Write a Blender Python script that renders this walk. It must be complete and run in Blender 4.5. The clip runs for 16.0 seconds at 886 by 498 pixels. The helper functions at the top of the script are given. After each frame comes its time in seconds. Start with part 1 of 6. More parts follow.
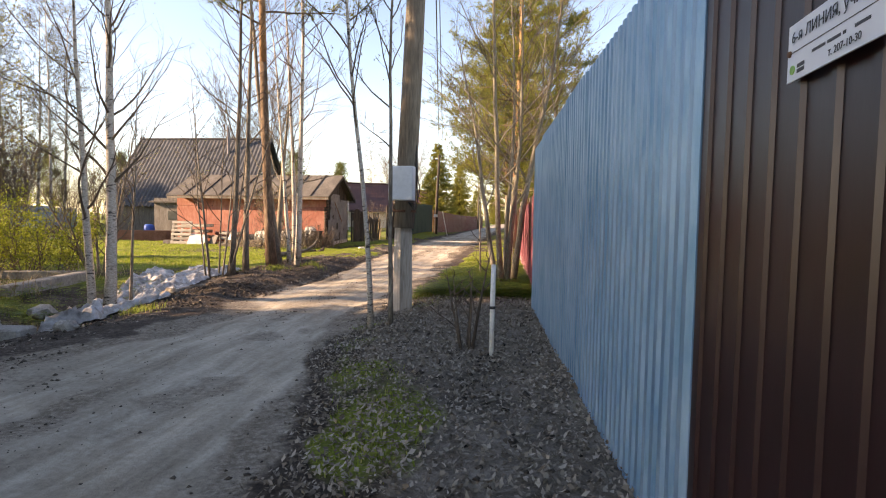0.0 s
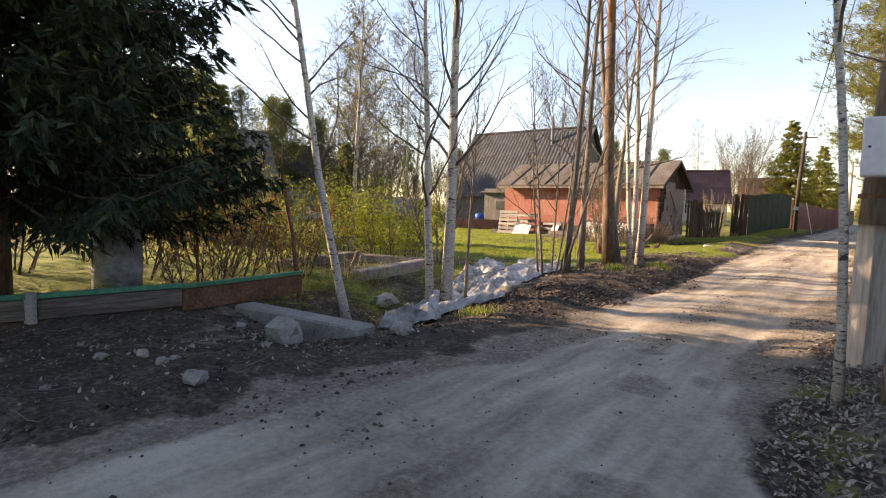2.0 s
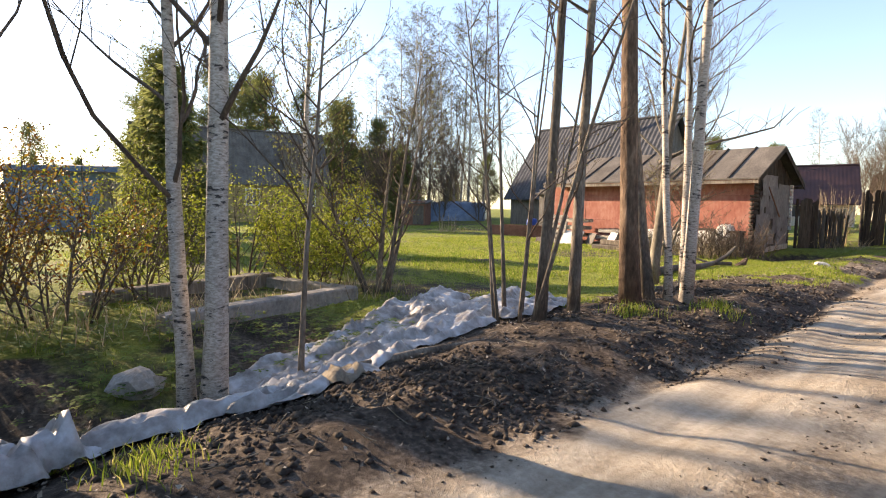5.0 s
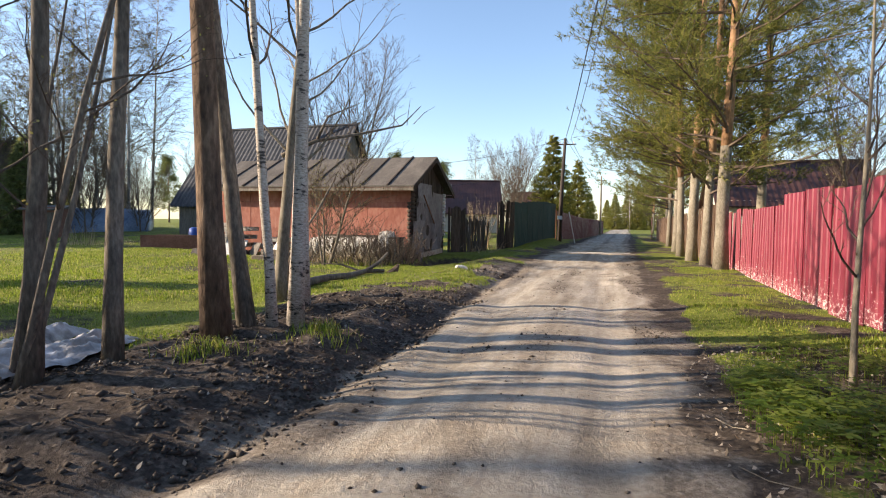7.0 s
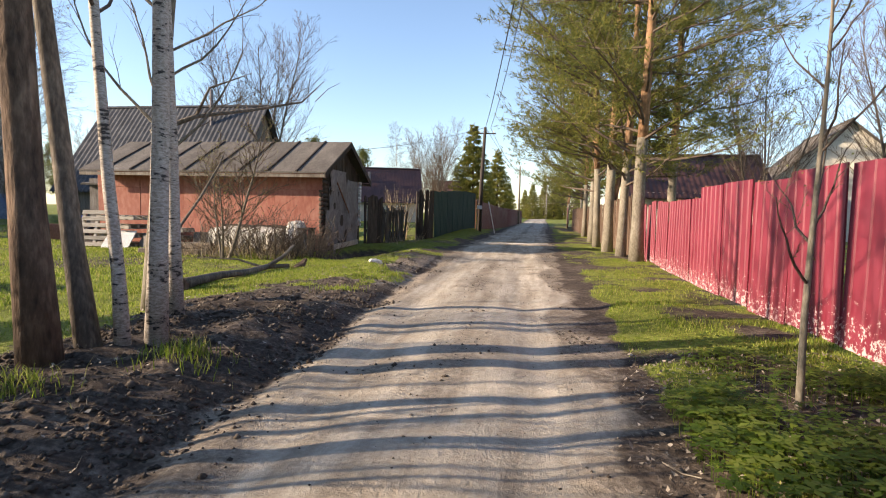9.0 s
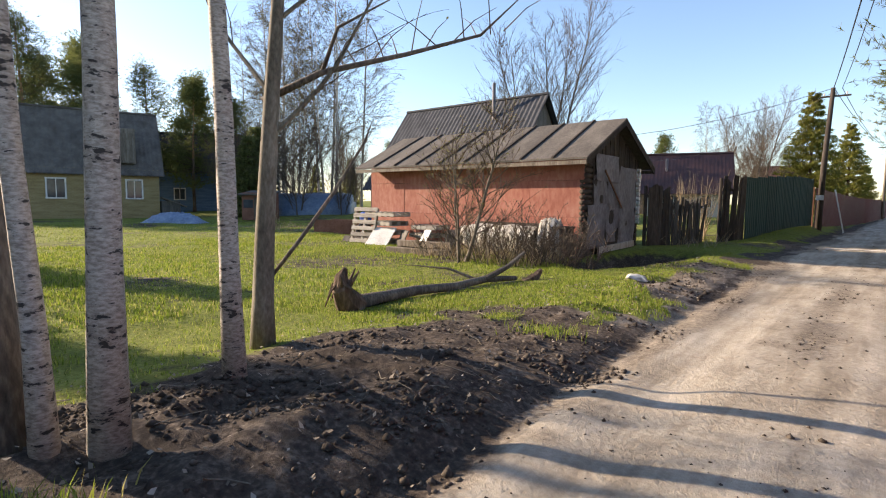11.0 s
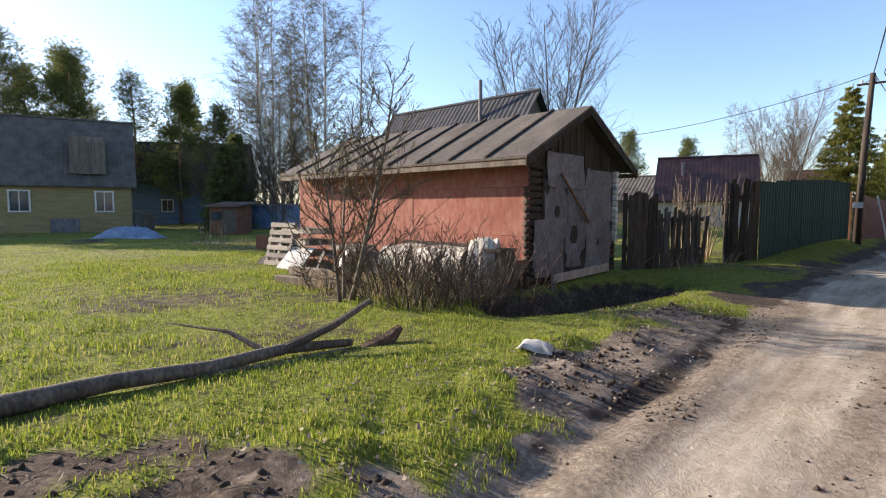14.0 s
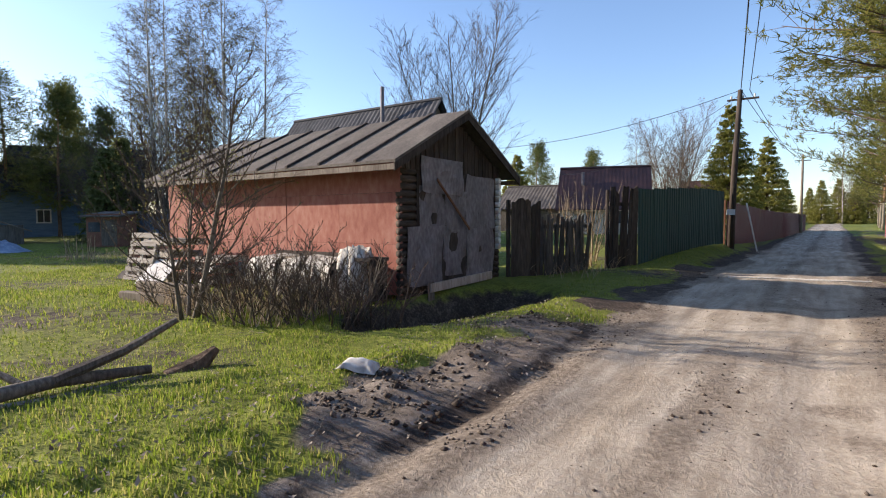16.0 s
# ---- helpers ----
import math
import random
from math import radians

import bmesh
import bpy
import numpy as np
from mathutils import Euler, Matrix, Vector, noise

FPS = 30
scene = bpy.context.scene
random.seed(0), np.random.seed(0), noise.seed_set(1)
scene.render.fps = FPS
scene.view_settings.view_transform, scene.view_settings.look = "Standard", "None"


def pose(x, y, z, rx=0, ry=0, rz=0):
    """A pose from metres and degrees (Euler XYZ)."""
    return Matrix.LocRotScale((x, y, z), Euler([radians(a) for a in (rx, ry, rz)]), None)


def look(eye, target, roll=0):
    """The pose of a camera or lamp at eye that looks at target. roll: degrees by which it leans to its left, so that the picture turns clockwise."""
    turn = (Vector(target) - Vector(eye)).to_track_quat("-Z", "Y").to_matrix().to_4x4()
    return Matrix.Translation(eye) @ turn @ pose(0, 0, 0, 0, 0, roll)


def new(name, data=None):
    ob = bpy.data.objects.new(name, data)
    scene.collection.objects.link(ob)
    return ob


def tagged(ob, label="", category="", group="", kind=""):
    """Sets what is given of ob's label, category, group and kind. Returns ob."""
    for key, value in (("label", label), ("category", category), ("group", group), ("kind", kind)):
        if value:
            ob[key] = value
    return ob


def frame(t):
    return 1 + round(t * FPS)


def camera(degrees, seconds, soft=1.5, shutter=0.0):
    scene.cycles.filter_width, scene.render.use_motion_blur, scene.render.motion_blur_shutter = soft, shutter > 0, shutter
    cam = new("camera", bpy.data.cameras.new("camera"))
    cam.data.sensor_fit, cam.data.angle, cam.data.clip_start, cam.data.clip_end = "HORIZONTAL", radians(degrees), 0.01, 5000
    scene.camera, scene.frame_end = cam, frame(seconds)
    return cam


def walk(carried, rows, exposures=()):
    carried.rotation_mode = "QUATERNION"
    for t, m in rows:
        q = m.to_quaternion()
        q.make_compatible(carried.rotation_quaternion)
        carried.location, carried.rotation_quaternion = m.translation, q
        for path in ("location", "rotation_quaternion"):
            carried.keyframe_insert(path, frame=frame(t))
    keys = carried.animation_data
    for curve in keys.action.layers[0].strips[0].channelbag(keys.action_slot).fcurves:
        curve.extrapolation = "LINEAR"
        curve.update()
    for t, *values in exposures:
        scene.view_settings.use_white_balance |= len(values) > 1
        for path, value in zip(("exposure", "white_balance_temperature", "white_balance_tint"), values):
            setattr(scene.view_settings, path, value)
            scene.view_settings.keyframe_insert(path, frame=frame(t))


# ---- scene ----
cam = camera(78.7, 16.0, soft=1.1)
PATH = [
    (0, (0.05, -0.041, 1.356), (-0.188, 1.942, 1.245), 0.9),
    (0.5, (-0.257, 0.154, 1.307), (-0.531, 2.132, 1.197), 1.6),
    (1, (-0.622, 0.535, 1.247), (-1.2, 2.445, 1.121), 1.9),
    (1.4, (-0.938, 0.956, 1.279), (-1.875, 2.719, 1.151), 1.6),
    (1.5, (-1.028, 1.087, 1.286), (-2.066, 2.79, 1.129), 1.6),
    (2, (-1.41, 1.758, 1.3), (-2.662, 3.309, 1.134), 1.5),
    (2.5, (-1.675, 2.46, 1.311), (-3.028, 3.923, 1.146), 1.3),
    (3, (-1.889, 3.197, 1.316), (-3.291, 4.613, 1.146), 1.3),
    (3.2, (-1.925, 3.517, 1.337), (-3.345, 4.915, 1.163), 1.3),
    (5.3, (-2.45, 7.269, 1.221), (-3.949, 8.585, 1.071), 0.9),
    (5.5, (-2.535, 7.653, 1.154), (-4.031, 8.971, 1.004), 1.0),
    (6, (-2.625, 8.564, 1.141), (-4.031, 9.979, 1.001), 0.6),
    (6.5, (-2.586, 9.034, 1.171), (-3.759, 10.648, 1.044), 0.9),
    (6.7, (-2.494, 8.932, 1.167), (-3.454, 10.683, 1.05), 0.6),
    (6.8, (-2.44, 8.927, 1.169), (-3.28, 10.739, 1.058), 0.9),
    (7, (-2.315, 8.923, 1.176), (-2.926, 10.825, 1.079), 0.9),
    (7.5, (-2.041, 8.634, 1.237), (-2.277, 10.619, 1.182), 0.8),
    (8, (-2.077, 8.751, 1.231), (-2.134, 10.748, 1.139), 1.3),
    (8.5, (-2.325, 9.216, 1.212), (-2.368, 11.211, 1.089), 2.0),
    (9, (-2.382, 9.784, 1.228), (-2.711, 11.752, 1.094), 1.3),
    (9.5, (-2.546, 10.486, 1.228), (-3.342, 12.315, 1.077), 1.2),
    (9.7, (-2.588, 10.791, 1.219), (-3.494, 12.567, 1.064), 1.1),
    (11.8, (-2.763, 14.312, 1.367), (-4.128, 15.764, 1.199), 0.2),
    (12, (-2.779, 14.577, 1.388), (-4.15, 16.024, 1.226), 0.1),
    (12.5, (-2.866, 15.301, 1.382), (-4.259, 16.728, 1.22), 0.0),
    (13, (-2.976, 16.039, 1.365), (-4.373, 17.46, 1.204), -0.1),
    (13.5, (-3.085, 16.707, 1.377), (-4.486, 18.125, 1.222), -0.1),
    (14, (-3.028, 17.137, 1.401), (-4.398, 18.587, 1.256), 0.1),
    (14.5, (-3.015, 17.314, 1.418), (-4.372, 18.777, 1.293), 0.5),
    (15, (-3.044, 17.43, 1.396), (-4.365, 18.927, 1.277), 0.8),
    (15.5, (-2.928, 17.728, 1.35), (-4.201, 19.267, 1.236), 0.3),
    (16, (-2.657, 18.106, 1.347), (-3.804, 19.74, 1.238), -0.2),
]
walk(cam, [(t, look(eye, target, roll)) for t, eye, target, roll in PATH], [(0.0, 1.74, 9600, 25), (1.5, 1.45, 9400, 24), (3.0, 1.9, 9200, 23), (5.5, 1.45, 8000, 18), (7.5, 1.08, 7300, 15), (9.5, 1.15, 7500, 17), (12.5, 1.15, 7200, 17), (16.0, 0.88, 6700, 17)])

# ---- world, sun ----
SUN_AZ, SUN_EL = radians(-108.5), radians(19.8)
world = bpy.data.worlds.new("sky")
scene.world = world
world.use_nodes = True
wn = world.node_tree.nodes
wn.clear()
sky = wn.new("ShaderNodeTexSky")
sky.sky_type, sky.sun_disc = "NISHITA", False
sky.sun_elevation, sky.sun_rotation = SUN_EL, SUN_AZ
sky.air_density, sky.dust_density, sky.ozone_density = 1.0, 0.4, 3.5
wbg, wout = wn.new("ShaderNodeBackground"), wn.new("ShaderNodeOutputWorld")
wbg.inputs["Strength"].default_value = 0.145
world.node_tree.links.new(sky.outputs[0], wbg.inputs[0])
world.node_tree.links.new(wbg.outputs[0], wout.inputs[0])
to_sun = Vector((math.sin(SUN_AZ) * math.cos(SUN_EL), math.cos(SUN_AZ) * math.cos(SUN_EL), math.sin(SUN_EL)))
sun = new("sun", bpy.data.lights.new("sun", "SUN"))
sun.data.energy, sun.data.angle, sun.data.color = 5.0, radians(0.6), (1.0, 0.89, 0.74)
sun.matrix_basis = look(tuple(to_sun * 60), (0, 0, 0))


# ---- materials ----
def node(nt, kind, **values):
    n = nt.nodes.new("ShaderNode" + kind)
    for key, value in values.items():
        n.inputs[key].default_value = value
    return n


def ramp(nt, fac, stops):
    r = node(nt, "ValToRGB")
    while len(r.color_ramp.elements) < len(stops):
        r.color_ramp.elements.new(0.5)
    for e, (p, c) in zip(r.color_ramp.elements, stops):
        e.position, e.color = p, (*c, 1)
    nt.links.new(fac, r.inputs[0])
    return r.outputs[0]


def mixed(nt, fac, a, b, blend="MIX"):
    m = nt.nodes.new("ShaderNodeMix")
    m.data_type, m.blend_type = "RGBA", blend
    for sock, v in ((m.inputs[0], fac), (m.inputs[6], a), (m.inputs[7], b)):
        if isinstance(v, (int, float)):
            sock.default_value = v
        elif isinstance(v, tuple):
            sock.default_value = (*v, 1)
        else:
            nt.links.new(v, sock)
    return m.outputs[2]


def maths(nt, op, a, b=0.0, c=0.0):
    m = nt.nodes.new("ShaderNodeMath")
    m.operation = op
    for sock, v in zip(m.inputs, (a, b, c)):
        if isinstance(v, (int, float)):
            sock.default_value = v
        else:
            nt.links.new(v, sock)
    return m.outputs[0]


def blank(name):
    m = bpy.data.materials.new(name)
    m.use_nodes = True
    nt = m.node_tree
    return m, nt, nt.nodes["Principled BSDF"]


def coords(nt, stretch=(1, 1, 1), space="Object"):
    tc, mp = node(nt, "TexCoord"), node(nt, "Mapping")
    mp.inputs["Scale"].default_value = stretch
    nt.links.new(tc.outputs[space], mp.inputs[0])
    info = node(nt, "ObjectInfo")
    off = nt.nodes.new("ShaderNodeVectorMath")
    off.operation = "SCALE"
    off.inputs[0].default_value = (37, 23, 61)
    nt.links.new(info.outputs["Random"], off.inputs["Scale"])
    add = nt.nodes.new("ShaderNodeVectorMath")
    nt.links.new(mp.outputs[0], add.inputs[0])
    nt.links.new(off.outputs[0], add.inputs[1])
    return add.outputs[0], info.outputs["Random"]


def noise_tex(nt, vec, scale, detail=5.0, rough=0.6):
    n = node(nt, "TexNoise", Scale=scale, Detail=detail, Roughness=rough)
    nt.links.new(vec, n.inputs["Vector"])
    return n.outputs["Fac"]


def bumped(nt, bsdf, height, strength, distance):
    b = node(nt, "Bump", Strength=strength, Distance=distance)
    nt.links.new(height, b.inputs["Height"])
    nt.links.new(b.outputs[0], bsdf.inputs["Normal"])


def surface(name, dark, mid, light, fine=40.0, coarse=2.5, rough=0.85, stretch=(1, 1, 1), bump=0.4, depth=0.01, metal=0.0, vary=0.25, through_light=0.0):
    """Two scales of noise between three tones, with a fine relief; each object is a little lighter or darker."""
    m, nt, b = blank(name)
    vec, rnd = coords(nt, stretch)
    n1, n2 = noise_tex(nt, vec, fine), noise_tex(nt, vec, coarse, 3.0)
    both = maths(nt, "MULTIPLY_ADD", n1, 0.55, maths(nt, "MULTIPLY", n2, 0.45))
    col = ramp(nt, both, [(0.32, dark), (0.5, mid), (0.68, light)])
    if vary:
        g = maths(nt, "MULTIPLY_ADD", rnd, vary, 1.0 - vary / 2)
        val = node(nt, "CombineColor")
        for k in range(3):
            nt.links.new(g, val.inputs[k])
        col = mixed(nt, 1.0, col, val.outputs[0], "MULTIPLY")
    nt.links.new(col, b.inputs["Base Color"])
    b.inputs["Roughness"].default_value, b.inputs["Metallic"].default_value = rough, metal
    if rough > 0.75:
        b.inputs["Specular IOR Level"].default_value = 0.25
    if through_light:
        b.inputs["Subsurface Weight"].default_value = 0.0
        t = node(nt, "BsdfTranslucent")
        nt.links.new(col, t.inputs[0])
        mx = node(nt, "MixShader", Fac=through_light)
        nt.links.new(b.outputs[0], mx.inputs[1])
        nt.links.new(t.outputs[0], mx.inputs[2])
        nt.links.new(mx.outputs[0], nt.nodes["Material Output"].inputs[0])
    if bump:
        bumped(nt, b, n1, bump, depth)
    return m


def leafy(name, tones, through_light=0.35, rough=0.6):
    """Foliage: the tone changes from clump to clump."""
    m, nt, b = blank(name)
    geo = node(nt, "NewGeometry")
    col = ramp(nt, geo.outputs["Random Per Island"], [(k / (len(tones) - 1), c) for k, c in enumerate(tones)])
    nt.links.new(col, b.inputs["Base Color"])
    b.inputs["Roughness"].default_value = rough
    b.inputs["Specular IOR Level"].default_value = 0.25
    t = node(nt, "BsdfTranslucent")
    nt.links.new(col, t.inputs[0])
    mx = node(nt, "MixShader", Fac=through_light)
    nt.links.new(b.outputs[0], mx.inputs[1])
    nt.links.new(t.outputs[0], mx.inputs[2])
    nt.links.new(mx.outputs[0], nt.nodes["Material Output"].inputs[0])
    return m


def ground_material():
    m, nt, b = blank("earth")
    tc, zone = node(nt, "TexCoord"), node(nt, "Attribute")
    zone.attribute_name = "zone"
    sep = node(nt, "SeparateColor")
    nt.links.new(zone.outputs["Color"], sep.inputs[0])
    vec = tc.outputs["Object"]
    big, mid, fine, grit = (noise_tex(nt, vec, s, d) for s, d in ((0.6, 4.0), (4.0, 6.0), (24.0, 6.0), (140.0, 3.0)))
    streak_map = node(nt, "Mapping")
    streak_map.inputs["Scale"].default_value = (3.2, 0.35, 1)
    nt.links.new(vec, streak_map.inputs[0])
    streak = noise_tex(nt, streak_map.outputs[0], 1.6, 5.0)
    f = maths(nt, "MULTIPLY_ADD", fine, 0.5, maths(nt, "MULTIPLY_ADD", mid, 0.3, maths(nt, "MULTIPLY", big, 0.2)))
    road = ramp(nt, maths(nt, "MULTIPLY_ADD", streak, 0.42, maths(nt, "MULTIPLY_ADD", big, 0.22, maths(nt, "MULTIPLY", f, 0.42))), [(0.36, (0.17, 0.138, 0.104)), (0.5, (0.36, 0.305, 0.235)), (0.64, (0.56, 0.495, 0.4))])
    crumb = ramp(nt, maths(nt, "MULTIPLY_ADD", grit, 0.3, maths(nt, "MULTIPLY_ADD", fine, 0.45, maths(nt, "MULTIPLY", mid, 0.25))), [(0.38, (0.08, 0.061, 0.045)), (0.5, (0.2, 0.16, 0.12)), (0.63, (0.4, 0.34, 0.265))])
    soil = ramp(nt, f, [(0.34, (0.02, 0.0145, 0.011)), (0.5, (0.074, 0.056, 0.043)), (0.65, (0.21, 0.168, 0.13))])
    litter = ramp(nt, maths(nt, "MULTIPLY_ADD", grit, 0.25, maths(nt, "MULTIPLY_ADD", mid, 0.35, maths(nt, "MULTIPLY", f, 0.4))), [(0.38, (0.06, 0.05, 0.038)), (0.5, (0.19, 0.155, 0.122)), (0.64, (0.36, 0.31, 0.255))])
    grass = ramp(nt, f, [(0.34, (0.07, 0.075, 0.018)), (0.5, (0.16, 0.185, 0.03)), (0.66, (0.29, 0.3, 0.07))])

    def edge(v):
        s = maths(nt, "ADD", v, maths(nt, "MULTIPLY_ADD", mid, 0.9, -0.45))
        n = node(nt, "MapRange")
        n.inputs["From Min"].default_value, n.inputs["From Max"].default_value = 0.36, 0.64
        nt.links.new(s, n.inputs["Value"])
        return n.outputs[0]

    col = mixed(nt, edge(sep.outputs[2]), soil, litter)
    col = mixed(nt, edge(sep.outputs[1]), col, grass)
    road = mixed(nt, maths(nt, "MULTIPLY", edge(zone.outputs["Alpha"]), 0.85), road, crumb)
    col = mixed(nt, edge(sep.outputs[0]), col, road)
    nt.links.new(col, b.inputs["Base Color"])
    b.inputs["Roughness"].default_value = 0.95
    b.inputs["Specular IOR Level"].default_value = 0.2
    bumped(nt, b, maths(nt, "MULTIPLY_ADD", fine, 0.65, maths(nt, "MULTIPLY_ADD", grit, 0.3, maths(nt, "MULTIPLY", mid, 0.5))), 0.85, 0.035)
    return m


def birch_bark():
    m, nt, b = blank("birch_bark")
    vec, rnd = coords(nt, (1, 1, 2.6))
    marks = maths(nt, "MULTIPLY_ADD", noise_tex(nt, vec, 15.0, 4.0), 0.62, maths(nt, "MULTIPLY", noise_tex(nt, vec, 2.2, 3.0), 0.38))
    base = noise_tex(nt, vec, 30.0)
    white = ramp(nt, base, [(0.35, (0.26, 0.215, 0.175)), (0.62, (0.56, 0.5, 0.43))])
    mask = ramp(nt, marks, [(0.55, (0, 0, 0)), (0.59, (1, 1, 1))])
    nt.links.new(mixed(nt, mask, white, (0.045, 0.037, 0.032)), b.inputs["Base Color"])
    b.inputs["Roughness"].default_value = 0.8
    bumped(nt, b, base, 0.4, 0.01)
    return m


def sheet_paint(name, tone, faded, scuff, amount, rough=0.45, metal=0.0):
    """Coated steel sheet: faded streaks down the sheet, and chips and scuffs low down where it was scraped."""
    m, nt, b = blank(name)
    vec, rnd = coords(nt, (1, 1, 0.22))
    streak, blot = noise_tex(nt, vec, 9.0, 6.0), noise_tex(nt, coords(nt)[0], 24.0, 8.0, 0.7)
    col = mixed(nt, ramp(nt, streak, [(0.35, (0, 0, 0)), (0.7, (1, 1, 1))]), tone, faded)
    tc = node(nt, "TexCoord")
    sep = node(nt, "SeparateXYZ")
    nt.links.new(tc.outputs["Object"], sep.inputs[0])
    low = node(nt, "MapRange")
    for k, v in (("From Min", 0.75), ("From Max", 0.0), ("To Min", 0.0), ("To Max", amount)):
        low.inputs[k].default_value = v
    nt.links.new(sep.outputs[2], low.inputs["Value"])
    chip = maths(nt, "GREATER_THAN", maths(nt, "ADD", blot, low.outputs[0]), 0.72)
    col = mixed(nt, chip, col, scuff)
    g = maths(nt, "MULTIPLY_ADD", rnd, 0.16, 0.92)
    val = node(nt, "CombineColor")
    for k in range(3):
        nt.links.new(g, val.inputs[k])
    nt.links.new(mixed(nt, 1.0, col, val.outputs[0], "MULTIPLY"), b.inputs["Base Color"])
    nt.links.new(maths(nt, "MULTIPLY_ADD", streak, 0.3, rough - 0.15), b.inputs["Roughness"])
    b.inputs["Metallic"].default_value = metal
    bumped(nt, b, streak, 0.08, 0.01)
    return m


def wood(name, dark, mid, light, along="z", vary=0.5, rough=0.85):
    stretch = {"x": (0.12, 1, 1), "y": (1, 0.12, 1), "z": (1, 1, 0.12)}[along]
    return surface(name, dark, mid, light, 38.0, 6.0, rough, stretch, 0.5, 0.006, 0.0, vary)


EARTH = ground_material()
BIRCH = birch_bark()
TWIG = surface("twig_bark", (0.05, 0.036, 0.027), (0.105, 0.078, 0.058), (0.19, 0.15, 0.115), 60, 6, 0.85, (1, 1, 0.3), 0.3)
GREY_BARK = surface("grey_bark", (0.06, 0.05, 0.04), (0.15, 0.125, 0.1), (0.3, 0.255, 0.2), 40, 5, 0.9, (1, 1, 0.3), 0.6, 0.012)
TAN_BARK = surface("tan_bark", (0.09, 0.077, 0.057), (0.19, 0.165, 0.125), (0.32, 0.285, 0.225), 40, 4, 0.85, (1, 1, 0.4), 0.3, 0.008)
PINE_BARK = surface("pine_bark", (0.035, 0.024, 0.018), (0.12, 0.08, 0.055), (0.26, 0.18, 0.125), 22, 5, 0.95, (1, 1, 0.3), 1.0, 0.03)
PINE_UPPER = surface("pine_upper_bark", (0.14, 0.08, 0.045), (0.29, 0.165, 0.09), (0.43, 0.28, 0.17), 30, 4, 0.85, (1, 1, 0.4), 0.5, 0.012)
NEEDLES = leafy("pine_needles", [(0.07, 0.09, 0.024), (0.13, 0.145, 0.034), (0.2, 0.2, 0.048), (0.28, 0.26, 0.07)], 0.45)
DARK_NEEDLES = leafy("spruce_needles", [(0.006, 0.012, 0.006), (0.013, 0.023, 0.01), (0.026, 0.04, 0.016), (0.05, 0.062, 0.022)], 0.12)
SPRING = leafy("young_leaves", [(0.13, 0.16, 0.02), (0.22, 0.25, 0.03), (0.33, 0.35, 0.06)], 0.45)
BUDS = leafy("buds", [(0.16, 0.13, 0.05), (0.26, 0.24, 0.08), (0.3, 0.31, 0.1)], 0.35)
RUSSET = leafy("russet_leaves", [(0.09, 0.03, 0.012), (0.2, 0.09, 0.02), (0.32, 0.2, 0.04), (0.3, 0.3, 0.06)], 0.4)
BLADES = leafy("grass_blades", [(0.09, 0.13, 0.018), (0.16, 0.23, 0.028), (0.23, 0.31, 0.035), (0.32, 0.36, 0.07), (0.42, 0.37, 0.14)], 0.45)
DRY = leafy("dry_stems", [(0.22, 0.16, 0.09), (0.42, 0.32, 0.2), (0.58, 0.48, 0.33)], 0.25)
FALLEN = leafy("fallen_leaves", [(0.12, 0.09, 0.065), (0.2, 0.16, 0.12), (0.3, 0.25, 0.19), (0.42, 0.36, 0.29)], 0.1, 0.8)
CLOD = surface("clods", (0.025, 0.019, 0.015), (0.07, 0.055, 0.043), (0.2, 0.165, 0.13), 18, 3, 0.95, (1, 1, 1), 0.8, 0.02)
BLUE_SHEET = sheet_paint("galvanised_blue_sheet", (0.1, 0.27, 0.42), (0.3, 0.47, 0.6), (0.07, 0.17, 0.28), 0.0, 0.42, 0.35)
BROWN_SHEET = sheet_paint("brown_coated_sheet", (0.024, 0.0075, 0.0075), (0.034, 0.011, 0.011), (0.07, 0.035, 0.034), 0.0, 0.33)
RED_SHEET = sheet_paint("red_coated_sheet", (0.15, 0.012, 0.026), (0.23, 0.035, 0.055), (0.55, 0.42, 0.4), 0.2, 0.5)
GREEN_SHEET = sheet_paint("green_coated_sheet", (0.008, 0.036, 0.028), (0.012, 0.05, 0.04), (0.1, 0.15, 0.12), 0.02, 0.75)
MAROON_SHEET = sheet_paint("maroon_coated_sheet", (0.1, 0.025, 0.025), (0.15, 0.045, 0.045), (0.3, 0.2, 0.18), 0.02, 0.5)
CONCRETE = surface("concrete", (0.17, 0.155, 0.135), (0.3, 0.28, 0.25), (0.42, 0.4, 0.36), 35, 3, 0.9, (1, 1, 1), 0.4, 0.01)
PICKET_WOOD = wood("grey_pickets", (0.035, 0.03, 0.027), (0.085, 0.075, 0.067), (0.17, 0.15, 0.135))
OLD_WOOD = wood("weathered_planks", (0.06, 0.048, 0.038), (0.15, 0.125, 0.1), (0.27, 0.235, 0.2))
DARK_WOOD = wood("dark_planks", (0.022, 0.017, 0.014), (0.055, 0.043, 0.035), (0.11, 0.088, 0.07))
LOG_WOOD = wood("dark_logs", (0.025, 0.018, 0.014), (0.06, 0.045, 0.034), (0.12, 0.09, 0.07), "y")
POLE_WOOD = wood("pole_wood", (0.1, 0.078, 0.06), (0.21, 0.17, 0.13), (0.34, 0.28, 0.22))
PALE_WOOD = wood("bleached_boards", (0.2, 0.17, 0.14), (0.36, 0.32, 0.27), (0.52, 0.48, 0.42), "x")
BROWN_FENCE = wood("brown_stained_boards", (0.06, 0.036, 0.022), (0.12, 0.075, 0.05), (0.2, 0.14, 0.1))
